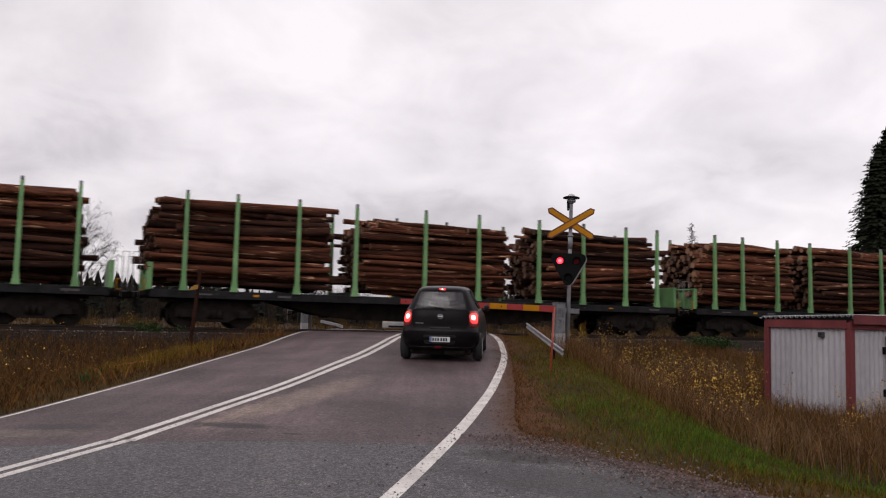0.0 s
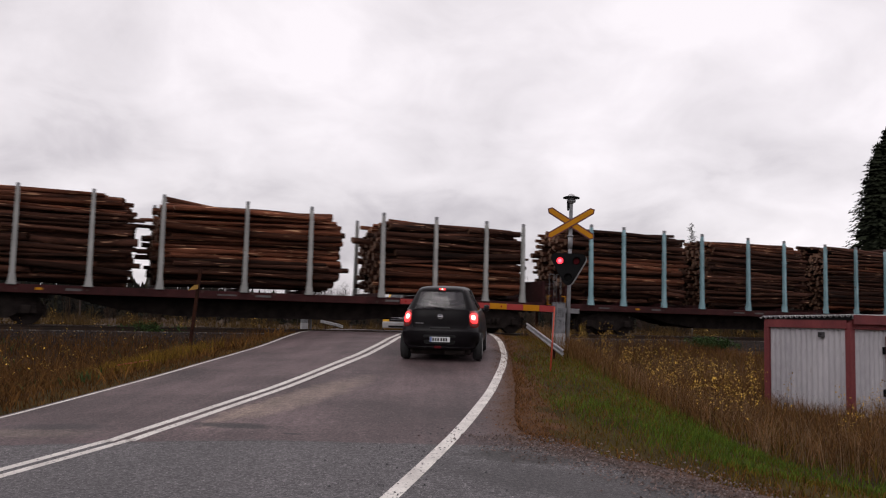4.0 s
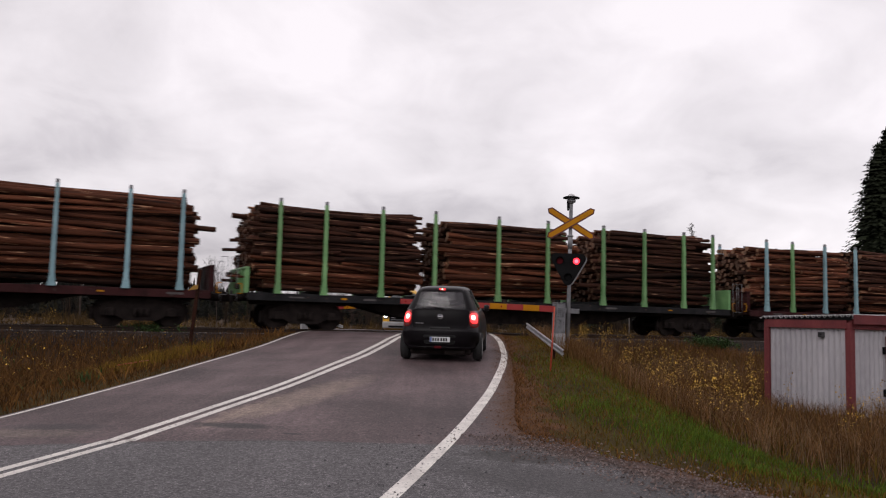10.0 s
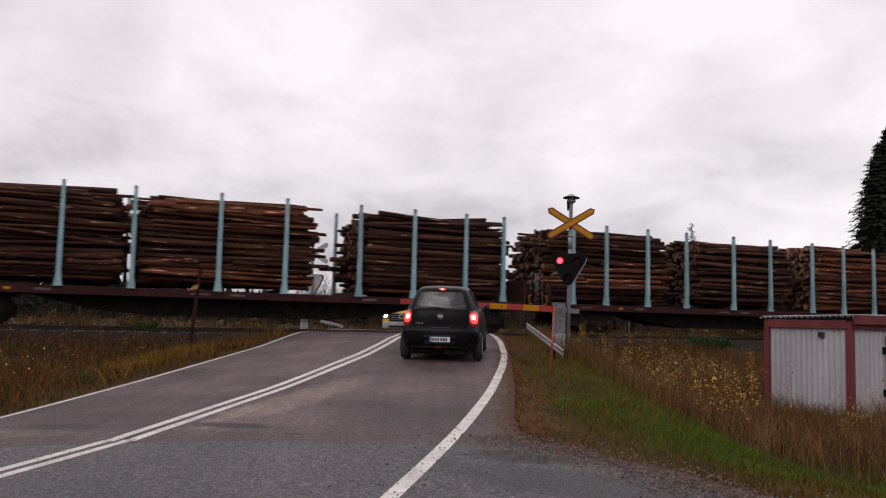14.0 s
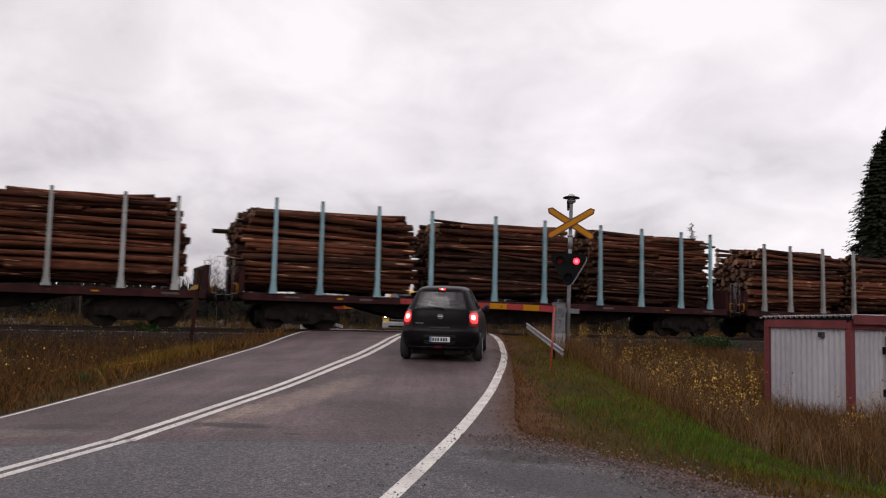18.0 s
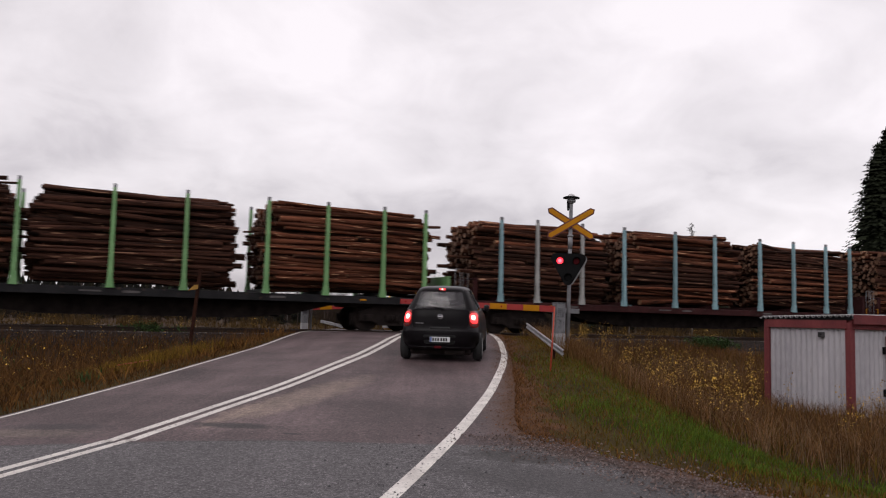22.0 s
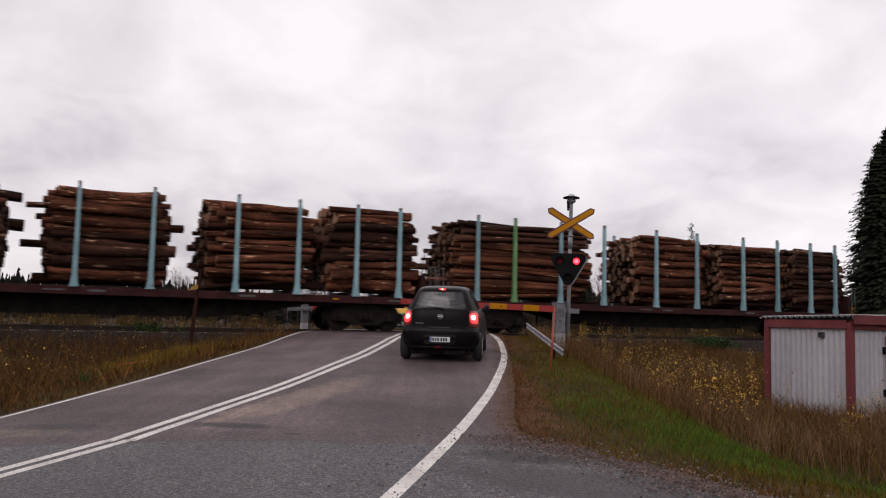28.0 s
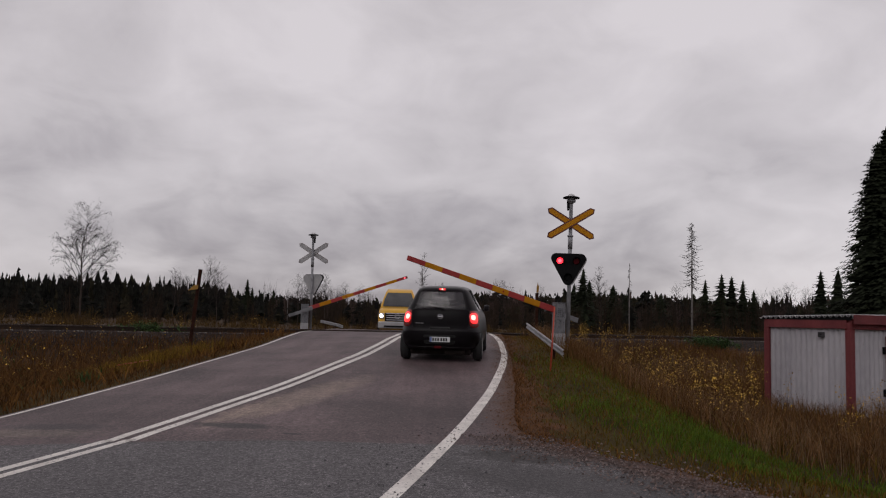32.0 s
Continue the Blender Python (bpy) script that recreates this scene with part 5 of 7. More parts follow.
# pillars and window surround follow the cabin's skin
for sx in (-1, 1):
    bm = bmesh.new()
    rows_ = []
    for z in GREEN:
        w = curve(z, CAR_Z, CAR_W)
        inner = curve(z, (1.0, 1.06, 1.36, 1.43), (0.50, 0.52, 0.430, 0.375))
        rows_.append([(sx * p[0], p[1], p[2]) for p in (car_skin(inner + (w - inner) * u, z) for u in (0, 0.25, 0.5, 0.7, 0.85, 0.93, 0.97, 0.99))])
    loft(bm, rows_, close=False)
    bmesh.ops.solidify(bm, geom=bm.faces[:], thickness=0.03)
    part("rear_pillar", bm, M_CAR, car)

    def bar(name, pts, wx, wy, mat=M_CAR):
        bm = bmesh.new()
        loft(bm, [[(sx * x - wx, y - wy, z), (sx * x + wx, y - wy, z), (sx * x + wx, y + wy, z), (sx * x - wx, y + wy, z)] for x, y, z in pts])
        return part(name, bm, mat, car)
    bar("middle_pillar", [(0.73, 1.55, 0.98), (0.605, 1.55, 1.22), (0.51, 1.55, 1.43)], 0.02, 0.05, M_CARTRIM)
    bar("front_pillar", [(0.68, 2.75, 0.98), (0.575, 2.55, 1.18), (0.46, 2.25, 1.43)], 0.03, 0.05)
    bm = bmesh.new()
    bm.faces.new([bm.verts.new(p) for p in ((sx * 0.732, 0.62, 1.015), (sx * 0.71, 2.70, 1.0), (sx * 0.49, 2.2, 1.42), (sx * 0.52, 0.75, 1.42))])
    bmesh.ops.solidify(bm, geom=bm.faces[:], thickness=0.004)
    g = part("side_window", bm, M_GLASS, car, "dark tinted glass")
    g.visible_shadow = False

    def blob(cx, cz, rx, rz, out, n=22, power=2.6, tilt=0.0):
        """A rounded patch on the tail."""
        bm = bmesh.new()
        rings = []
        for q in (0.05, 0.5, 0.8, 1.0):
            ring = []
            for i in range(n):
                a = 2 * math.pi * i / n
                c, s = math.cos(a), math.sin(a)
                u, v = math.copysign(abs(c) ** (2 / power), c) * rx * q, math.copysign(abs(s) ** (2 / power), s) * rz * q
                x, y, z = car_skin(min(cx + u + tilt * v, 0.795), cz + v, out)
                ring.append(bm.verts.new((sx * x, y + (0.03 if q == 1.0 else 0.0), z)))
            rings.append(ring)
        bm.faces.new(rings[0])
        for r0, r1 in zip(rings, rings[1:]):
            for i in range(n):
                bm.faces.new((r0[i], r0[(i + 1) % n], r1[(i + 1) % n], r1[i])).smooth = True
        return bm
    tl = part("tail_lamp", blob(0.665, 0.855, 0.102, 0.168, 0.018, tilt=-0.12), M_TAIL, car, "red tail lamp cluster")
    part("brake_light", blob(0.664, 0.876, 0.076, 0.108, 0.030, power=2.8, tilt=-0.12), M_TAIL_LIT, tl, "glowing brake light")
    part("brake_bulb", blob(0.658, 0.893, 0.046, 0.055, 0.038, tilt=-0.12), M_TAIL_CORE, tl, "glowing hot core")
    part("lower_reflector", blob(0.675, 0.735, 0.055, 0.028, 0.024), M_DARKRED, tl, "dark red lower lens")
    bm = bmesh.new()
    box(bm, (sx * 0.845, 2.36, 1.03), (0.12, 0.11, 0.14), 0.04)
    box(bm, (sx * 0.78, 2.38, 0.98), (0.12, 0.05, 0.04), 0.01)
    part("door_mirror", bm, M_CAR, car)
    for y in (0.62, 3.06):
        bm = bmesh.new()
        x = sx * 0.735
        tube(bm, (x - 0.092, y, 0.295), (x + 0.092, y, 0.295), 0.295, n=28)
        bmesh.ops.bevel(bm, geom=[e for e in bm.edges if abs(e.verts[0].co.x - e.verts[1].co.x) < 1e-4], offset=0.03, segments=3, affect="EDGES")
        wheel = part("wheel", bm, M_RUBBER, car, "black tyre")
        bm = bmesh.new()
        tube(bm, (x + sx * 0.085, y, 0.295), (x + sx * 0.098, y, 0.295), 0.19, 0.17, 20)
        part("rim", bm, M_GALV, wheel, "grey wheel rim")
g = part("rear_window", on_tail([(1.05, 0.505), (1.08, 0.515), (1.16, 0.495), (1.30, 0.45), (1.37, 0.425), (1.42, 0.395)], -0.004, 0.004), M_GLASS, car, "tinted rear window")
g.visible_shadow = False
part("window_header", on_tail([(1.395, 0.435), (1.42, 0.44), (1.44, 0.44)], 0.004, 0.02), M_CAR, car)
bm = bmesh.new()
bm.faces.new([bm.verts.new(p) for p in ((-0.66, 2.80, 1.0), (0.66, 2.80, 1.0), (0.46, 2.24, 1.42), (-0.46, 2.24, 1.42))])
bmesh.ops.solidify(bm, geom=bm.faces[:], thickness=0.004)
g = part("windscreen", bm, M_GLASS, car, "clear windscreen")
g.visible_shadow = False
bm = bmesh.new()
box(bm, (0.02, 0.27, 1.445), (0.15, 0.06, 0.036), 0.01)
hb = part("high_brake_lamp", bm, M_TAIL, car)
for k in (-0.042, 0.0, 0.042):
    bm = bmesh.new()
    tube(bm, (0.02 + k, 0.242, 1.445), (0.02 + k, 0.236, 1.445), 0.019, n=12)
    part("brake_diode", bm, M_TAIL_LIT if k else M_TAIL_CORE, hb, "glowing brake light")
bm = bmesh.new()
tube(bm, (0.03, 0.100, 1.055), (-0.16, 0.118, 1.085), 0.011, n=6)
tube(bm, (-0.16, 0.118, 1.085), (-0.38, 0.140, 1.088), 0.008, n=6)
tube(bm, (0.03, 0.07, 1.045), (0.03, 0.13, 1.045), 0.03, n=10)
part("wiper", bm, M_BLACK, car)
bm = bmesh.new()
for k in range(24):
    a0, a1 = 2 * math.pi * k / 24, 2 * math.pi * (k + 1) / 24
    tube(bm, (0.046 * math.cos(a0), 0.045, 0.905 + 0.046 * math.sin(a0)), (0.046 * math.cos(a1), 0.045, 0.905 + 0.046 * math.sin(a1)), 0.007, n=5)
box(bm, (0, 0.043, 0.905), (0.115, 0.012, 0.018), 0.003)
part("badge", bm, M_CHROME, car, "round chrome badge")
bm = bmesh.new()
for k in range(5):
    box(bm, (-0.47 + k * 0.032, 0.043, 0.765), (0.022, 0.012, 0.022))
part("model_lettering", bm, M_CHROME, car, "row of small chrome marks")
bm = bmesh.new()
box(bm, (0.0, 0.035, 0.675), (0.40, 0.03, 0.045), 0.012)
part("tailgate_handle", bm, M_CARTRIM, car)
part("plate_recess", on_tail([(0.36, 0.27), (0.38, 0.30), (0.52, 0.32), (0.54, 0.30)], 0.016, 0.006), M_CARTRIM, car)
bm = bmesh.new()
box(bm, (0.01, -0.024, 0.452), (0.40, 0.012, 0.100), 0.004)
pl = part("number_plate", bm, M_PLATE, car, "white number plate")
for k, wd in enumerate((0.034, 0.032, 0.034, 0.034, 0.034, 0.034)):
    bm = bmesh.new()
    box(bm, (-0.122 + k * 0.050 + (0.012 if k > 2 else 0), -0.0315, 0.452), (wd, 0.003, 0.06))
    part("plate_bar", bm, M_RUBBER, pl)
bm = bmesh.new()
box(bm, (-0.168, -0.0315, 0.452), (0.034, 0.003, 0.094))
part("plate_strip", bm, material("plate_blue", (0.05, 0.09, 0.3), (0.08, 0.14, 0.4), 0.5), pl)
bm = bmesh.new()
box(bm, (-0.03, -0.004, 0.30), (0.14, 0.06, 0.045), 0.008)
part("fog_lamp", bm, M_SIGNAL_OFF, car, "dark red rear fog lamp")
bm = bmesh.new()
box(bm, (0, 1.95, 0.20), (1.24, 3.3, 0.14), 0.04)
box(bm, (0.28, 0.30, 0.20), (0.42, 0.24, 0.14), 0.05)
tube(bm, (-0.7, 0.62, 0.26), (0.7, 0.62, 0.26), 0.05, n=8)
part("underbody", bm, M_BOGIE, car)
for x, y in ((-0.36, 1.95), (0.36, 1.95), (-0.36, 0.95), (0.36, 0.95), (0.0, 0.95)):
    bm = bmesh.new()
    box(bm, (x, y, 0.86), (0.46 if x else 0.26, 0.14, 0.50), 0.05)
    box(bm, (x, y, 1.19), (0.26 if x else 0.2, 0.10, 0.18 if x else 0.1), 0.04)
    part("seat_back", bm, M_SEAT, car)
bm = bmesh.new()
box(bm, (0, 2.62, 1.0), (1.24, 0.30, 0.12), 0.03)
box(bm, (0.02, 2.33, 1.33), (0.22, 0.03, 0.06), 0.01)
part("dashboard", bm, M_SEAT, car)


# ---- the yellow van beyond the crossing, facing the camera ----
van = thing("delivery_van", "yellow high-roofed van waiting with headlamps on", "van", pose(-1.97, 41.0, -0.40, -1.5, 0, 0.5))


def vring(y, pts):
    return mirror_ring([(w, z, b) for w, z, b in pts], y)


bm = bmesh.new()
loft(bm, [vring(0.0, [(0.80, 0.40, 0), (0.90, 0.45, 0), (0.93, 0.85, 0), (0.89, 1.13, 0.05), (0.68, 1.20, 0.08)]),
          vring(0.30, [(0.86, 0.30, 0), (0.96, 0.40, 0), (0.97, 0.90, 0), (0.93, 1.25, 0.03), (0.73, 1.34, 0.06)]),
          vring(0.95, [(0.88, 0.30, 0), (0.98, 0.40, 0), (0.98, 0.90, 0), (0.94, 1.38, 0.0), (0.78, 1.48, 0.02)])])
part("bonnet", bm, M_VAN, van)
bm = bmesh.new()
loft(bm, [vring(0.96, [(0.88, 0.30, 0), (0.98, 0.40, 0), (0.98, 0.90, 0), (0.94, 1.38, 0), (0.88, 1.46, 0)]),
          vring(1.60, [(0.88, 0.30, 0), (0.98, 0.40, 0), (0.98, 0.90, 0), (0.94, 1.50, 0), (0.70, 2.22, 0)]),
          vring(1.76, [(0.88, 0.30, 0), (0.98, 0.40, 0), (0.98, 0.90, 0), (0.95, 1.60, 0), (0.64, 2.34, 0)]),
          vring(2.0, [(0.88, 0.30, 0), (0.98, 0.40, 0), (0.98, 0.90, 0), (0.95, 1.65, 0), (0.62, 2.42, 0)]),
          vring(2.6, [(0.88, 0.30, 0), (0.98, 0.40, 0), (0.98, 0.90, 0), (0.95, 1.70, 0), (0.62, 2.47, 0)]),
          vring(5.8, [(0.88, 0.30, 0), (0.98, 0.40, 0), (0.98, 0.90, 0), (0.95, 1.70, 0), (0.62, 2.47, 0)])])
part("cab", bm, M_VAN, van)
bm = bmesh.new()
loft(bm, [[(-0.80, 0.945, 1.49), (0.80, 0.945, 1.49)], [(-0.74, 1.25, 1.86), (0.74, 1.25, 1.86)], [(-0.60, 1.55, 2.22), (0.60, 1.55, 2.22)]], close=False)
bmesh.ops.solidify(bm, geom=bm.faces[:], thickness=0.02)
part("windscreen", bm, material("dark_van_glass", (0.07, 0.072, 0.075), (0.12, 0.12, 0.125), 0.12, 0, 2.0, 30), van, "dark windscreen")
bm = bmesh.new()
box(bm, (0, -0.02, 0.92), (1.24, 0.05, 0.42), 0.02)
gr = part("grille", bm, M_BLACK, van)
for z in (0.78, 0.89, 1.0, 1.10):
    bm = bmesh.new()
    box(bm, (0, -0.055, z), (1.10, 0.02, 0.035), 0.006)
    part("grille_bar", bm, M_CHROME, gr, "chrome grille bar")
bm = bmesh.new()
for q in range(20):
    a0, a1 = 2 * math.pi * q / 20, 2 * math.pi * (q + 1) / 20
    tube(bm, (0.12 * math.cos(a0), -0.075, 0.96 + 0.12 * math.sin(a0)), (0.12 * math.cos(a1), -0.075, 0.96 + 0.12 * math.sin(a1)), 0.02, n=5)
part("badge", bm, M_CHROME, gr, "round chrome badge")
bm = bmesh.new()
box(bm, (0, -0.04, 0.53), (1.90, 0.22, 0.34), 0.06)
part("bumper", bm, material("pale_bumper_plastic", (0.26, 0.255, 0.26), (0.38, 0.375, 0.38), 0.5, 0, 2.0, 30), van, "whitish bumper")
bm = bmesh.new()
box(bm, (0, -0.155, 0.46), (1.30, 0.02, 0.09), 0.01)
part("air_intake", bm, M_BLACK, van)
for sx in (-1, 1):
    bm = bmesh.new()
    box(bm, (sx * 0.78, 0.03, 0.97), (0.26, 0.10, 0.30), 0.04)
    hl = part("headlamp", bm, M_CHROME, van)
    bm = bmesh.new()
    tube(bm, (sx * 0.80, -0.03, 0.98), (sx * 0.80, -0.04, 0.98), 0.085, n=16)
    part("headlight", bm, M_HEAD_LIT, hl, "bright white light")
    bm = bmesh.new()
    box(bm, (sx * 1.12, 1.05, 1.52), (0.20, 0.12, 0.34), 0.04)
    box(bm, (sx * 1.0, 1.10, 1.42), (0.12, 0.05, 0.05), 0.01)
    part("door_mirror", bm, M_BLACK, van)
    for y in (0.75, 4.4):
        bm = bmesh.new()
        tube(bm, (sx * 0.80, y, 0.34), (sx * 0.985, y, 0.34), 0.34, n=22)
        part("wheel", bm, M_RUBBER, van, "black tyre")


# ---- a small flying insect close to the lens ----
GNAT = ((29.9, (-1.45, 2.2, 1.0)),
        (30.0, (-1.122, 2.2, 1.109)),
        (30.1, (-0.865, 2.2, 1.236)),
        (30.2, (-0.66, 2.2, 1.33)),
        (30.4, (-0.296, 2.2, 1.307)),
        (30.5, (-0.013, 2.2, 1.239)),
        (30.6, (0.28, 2.2, 1.18)),
        (30.7, (0.502, 2.2, 1.156)),
        (30.8, (0.589, 2.2, 1.156)),
        (30.9, (0.584, 2.2, 1.19)),
        (31.0, (0.554, 2.2, 1.201)),
        (31.1, (0.519, 2.1, 1.152)),
        (31.2, (0.543, 2.0, 1.111)),
        (31.3, (0.54, 1.8, 1.02)),
        (31.4, (0.508, 1.5, 0.883)),
        (31.5, (0.463, 1.2, 0.754)),
        (31.6, (0.452, 1.0, 0.695)),
        (31.7, (0.282, 0.7, 0.625)),
        (31.8, (0.1, 0.35, 0.9)),
        (32.0, (-0.2, 0.0, 1.3)))
gnat = thing("flying_insect", "tiny dark flying insect in the air", "insect")
bm = bmesh.new()
bmesh.ops.create_uvsphere(bm, u_segments=8, v_segments=6, radius=0.0018)
for q in bm.verts:
    q.co.x *= 1.7
part("insect_body", bm, M_BIRD, gnat)
for sy in (-1, 1):
    bm = bmesh.new()
    prism(bm, [(-0.0012, 0), (0.001, 0), (0.0006, sy * 0.0042), (-0.0022, sy * 0.0036)], "z", 0.0008, 0.0010)
    part("wing", bm, M_BIRD, gnat)


# ---- grass, stems and leaves ----
rng = np.random.default_rng(7)


def blades(name, places, heights, width, mat, label, category, lean=0.35, bend=True):
    """One mesh of bent grass blades, rooted at places (n, 3)."""
    n = len(places)
    a = rng.uniform(0, 2 * np.pi, n)
    side = np.stack([np.cos(a), np.sin(a), np.zeros(n)], 1)
    b = rng.uniform(0, 2 * np.pi, n)
    tip = np.stack([np.cos(b), np.sin(b), np.zeros(n)], 1) * (heights * rng.uniform(0.1, 1.0, n) * lean)[:, None]
    w = (width * rng.uniform(0.6, 1.4, n))[:, None]
    up = np.array([0, 0, 1.0])
    mid = places + tip * 0.3 + up * (heights * 0.6)[:, None]
    top = places + tip + up * heights[:, None]
    v = np.stack([places - side * w, places + side * w, mid - side * w * 0.7, mid + side * w * 0.7, top], 1).reshape(-1, 3)
    k = np.arange(n) * 5
    q = np.stack([k, k + 1, k + 3, k + 2], 1)
    t = np.stack([k + 2, k + 3, k + 4], 1)
    me = bpy.data.meshes.new(name)
    me.vertices.add(len(v)); me.vertices.foreach_set("co", v.ravel())
    loops = np.concatenate([q.ravel(), t.ravel()])
    me.loops.add(len(loops)); me.loops.foreach_set("vertex_index", loops)
    me.polygons.add(2 * n)
    me.polygons.foreach_set("loop_start", np.concatenate([np.arange(n) * 4, 4 * n + np.arange(n) * 3]))
    me.materials.append(mat)
    me.update(calc_edges=True)
    return tagged(new(name, me), label, category, kind="stuff")


def scatter(n, x0, x1, y0, y1, keep):
    """Random ground places in a box of the plan for which keep(x, y) holds."""
    out = []
    r = random.Random(int(n + x0 * 7 + y0 * 13))
    while n > 0:
        n -= 1
        x, y = r.uniform(x0, x1), r.uniform(y0, y1)
        if r.random() < keep(x, y):
            out.append((x, y, ground_z(x, y) - 0.01))
    return np.array(out)


def across_track(x, y):
    return (Vector((x, y, 0)) - TRACK_AT).dot(ACROSS)


def in_hut(x, y):
    p = Vector((x - 8.60, y - 17.3, 0))
    return -0.15 < p.dot(ALONG) < HUT_W + 0.15 and -0.15 < p.dot(ACROSS) < HUT_D + 0.15


def right_tall(x, y):
    o = x - edge_right(y) - 0.5 * noise.noise(Vector((x * 0.6, y * 0.6, 0)))
    start = curve(y, (4, 9.5, 10.4, 11.2, 12.4, 14.5, 19.5, 27), (5.4, 4.7, 4.2, 3.4, 2.6, 2.0, 1.3, 0.9))
    if o < start or across_track(x, y) > -1.9 or in_hut(x, y):
        return 0
    return min(1.0, 0.35 + (o - start)) * (0.75 + 0.5 * noise.noise(Vector((x * 0.35, y * 0.35, 5))))


def left_tall(x, y):
    o = edge_left(y) - x + 0.4 * noise.noise(Vector((x * 0.6, y * 0.6, 0)))
    if o < 0.9 or across_track(x, y) > (-1.7 if x > -15 + 1.5 * noise.noise(Vector((x, y, 2))) else -2.3):
        return 0
    return min(1.0, 0.3 + 0.6 * (o - 0.9))


def heights_at(p, lo, hi, f=0.5):
    return np.array([(lo + (hi - lo) * (0.5 + 0.5 * noise.noise(Vector((x * f, y * f, 8))))) for x, y, z in p]) * rng.uniform(0.6, 1.25, len(p))


p = scatter(90000, 2.2, 15, 7, 33, right_tall)
blades("tall_grass", p, heights_at(p, 0.22, 0.70), 0.0045, M_TALL, "tall dry reddish brown grass in the field", "grass", 1.15)
p = scatter(24000, 9, 60, 14, 70, lambda x, y: 0 if across_track(x, y) > -2.4 or x < 14 and y < 33 else 0.8)
blades("tall_grass", p, heights_at(p, 0.35, 0.8), 0.012, M_TALL, "tall dry reddish brown grass in the field", "grass", 0.5)
p = scatter(52000, -26, -5, 8, 27, left_tall)
blades("tall_grass", p, heights_at(p, 0.20, 0.55), 0.006, M_FIELD, "tall dry brown grass beside the track", "grass", 1.2)
p = scatter(34000, -70, 90, 26, 120, lambda x, y: 0 if across_track(x, y) < 2.6 or edge_left(y) - 1.0 < x < edge_right(y) + 1.0 else 0.55 + 0.9 * noise.noise(Vector((x * 0.12, y * 0.12, 3))))
blades("tall_grass", p, heights_at(p, 0.3, 0.8, 0.15), 0.02, M_STRAW, "straw-coloured grass beyond the track", "grass", 0.5)


def right_low(x, y):
    o = x - edge_right(y)
    return 0 if o < 0.0 or o > 5.4 or across_track(x, y) > -2.2 else max(0.0, min(1.0, 0.9 * o - 0.12 + 0.5 * noise.noise(Vector((x * 1.3, y * 0.9, 77)))))


p = scatter(80000, 0.8, 9.5, 4.6, 30, right_low)
blades("verge_grass", p, heights_at(p, 0.04, 0.10), 0.004, M_LOWGRASS, "short mown verge grass, brown and green", "grass", 0.9)
p = scatter(110000, 1.5, 10.5, 4.6, 20, lambda x, y: max(0.0, min(1.0, 1.5 - 0.62 * abs(x - edge_right(y) - curve(y, (4, 9.5, 10.4, 11.2, 12.4, 14.5, 19.5), (3.9, 3.2, 2.75, 2.15, 1.7, 1.35, 0.95))))) * curve(y, (4, 9, 10.5, 12, 14, 20), (1.0, 1.0, 0.9, 0.5, 0.18, 0.06)) * (0.7 + 0.9 * noise.noise(Vector((x * 0.9, y * 0.9, 21)))))
blades("lush_grass", p, heights_at(p, 0.05, 0.14), 0.005, M_LUSH, "fresh green grass along the ditch", "grass", 0.8)
p = scatter(30000, 0.8, 8.5, 5.6, 28, lambda x, y: 0 if x < edge_right(y) or across_track(x, y) > -2.2 else max(0.0, curve(x - edge_right(y), (0, 0.5, 1.6, 3.2), (0.9, 0.8, 0.4, 0.1)) + 0.7 * noise.noise(Vector((x * 0.8, y * 0.5, 41)))))
blades("verge_grass", p, heights_at(p, 0.04, 0.12), 0.005, M_RUSTGRASS, "withered rust brown grass on the verge", "grass", 1.3)
p = scatter(30000, 0.7, 4, 6.6, 16, lambda x, y: 0 if x < edge_right(y) - 0.05 else max(0.0, 1.0 - 1.5 * (x - edge_right(y)) + 0.6 * noise.noise(Vector((x * 1.2, y * 0.9, 91)))))
blades("verge_grass", p, heights_at(p, 0.025, 0.075), 0.005, M_RUSTLEAF, "matted rust brown grass at the road's edge", "grass", 1.8)
p = scatter(44000, 2.4, 15, 7, 30, lambda x, y: right_tall(x, y) * max(0.0, 0.25 + 1.3 * noise.noise(Vector((x * 0.5, y * 0.4, 51)))))
blades("plume_grass", p, heights_at(p, 0.35, 0.75), 0.0035, M_PLUME, "pale feathery dry grass in the field", "grass", 0.7)
p = scatter(5000, 2.4, 11, 6, 12, lambda x, y: 0.8 if right_tall(x, y) > 0 else 0)
blades("plume_grass", p, heights_at(p, 0.30, 0.6), 0.003, M_PLUME, "pale feathery dry grass by the ditch", "grass", 0.9)
p = scatter(24000, -10, -4.6, 7, 27, lambda x, y: 0 if edge_left(y) - x < 0.05 or edge_left(y) - x > 2.0 or across_track(x, y) > -2.2 else 0.9)
blades("verge_grass", p, heights_at(p, 0.05, 0.16), 0.006, M_FIELD, "short rust brown verge grass", "grass", 1.4)
p = scatter(16000, -9.5, -5, 14, 22, lambda x, y: max(0.0, 1 - 1.1 * abs(edge_left(y) - x - 1.6)) * smooth(y, 14.5, 16.5) * (1 - smooth(y, 19.5, 22)))
blades("yellow_grass", p, heights_at(p, 0.22, 0.42), 0.006, M_YGRASS, "yellowing grass tufts by the road", "grass", 0.7)


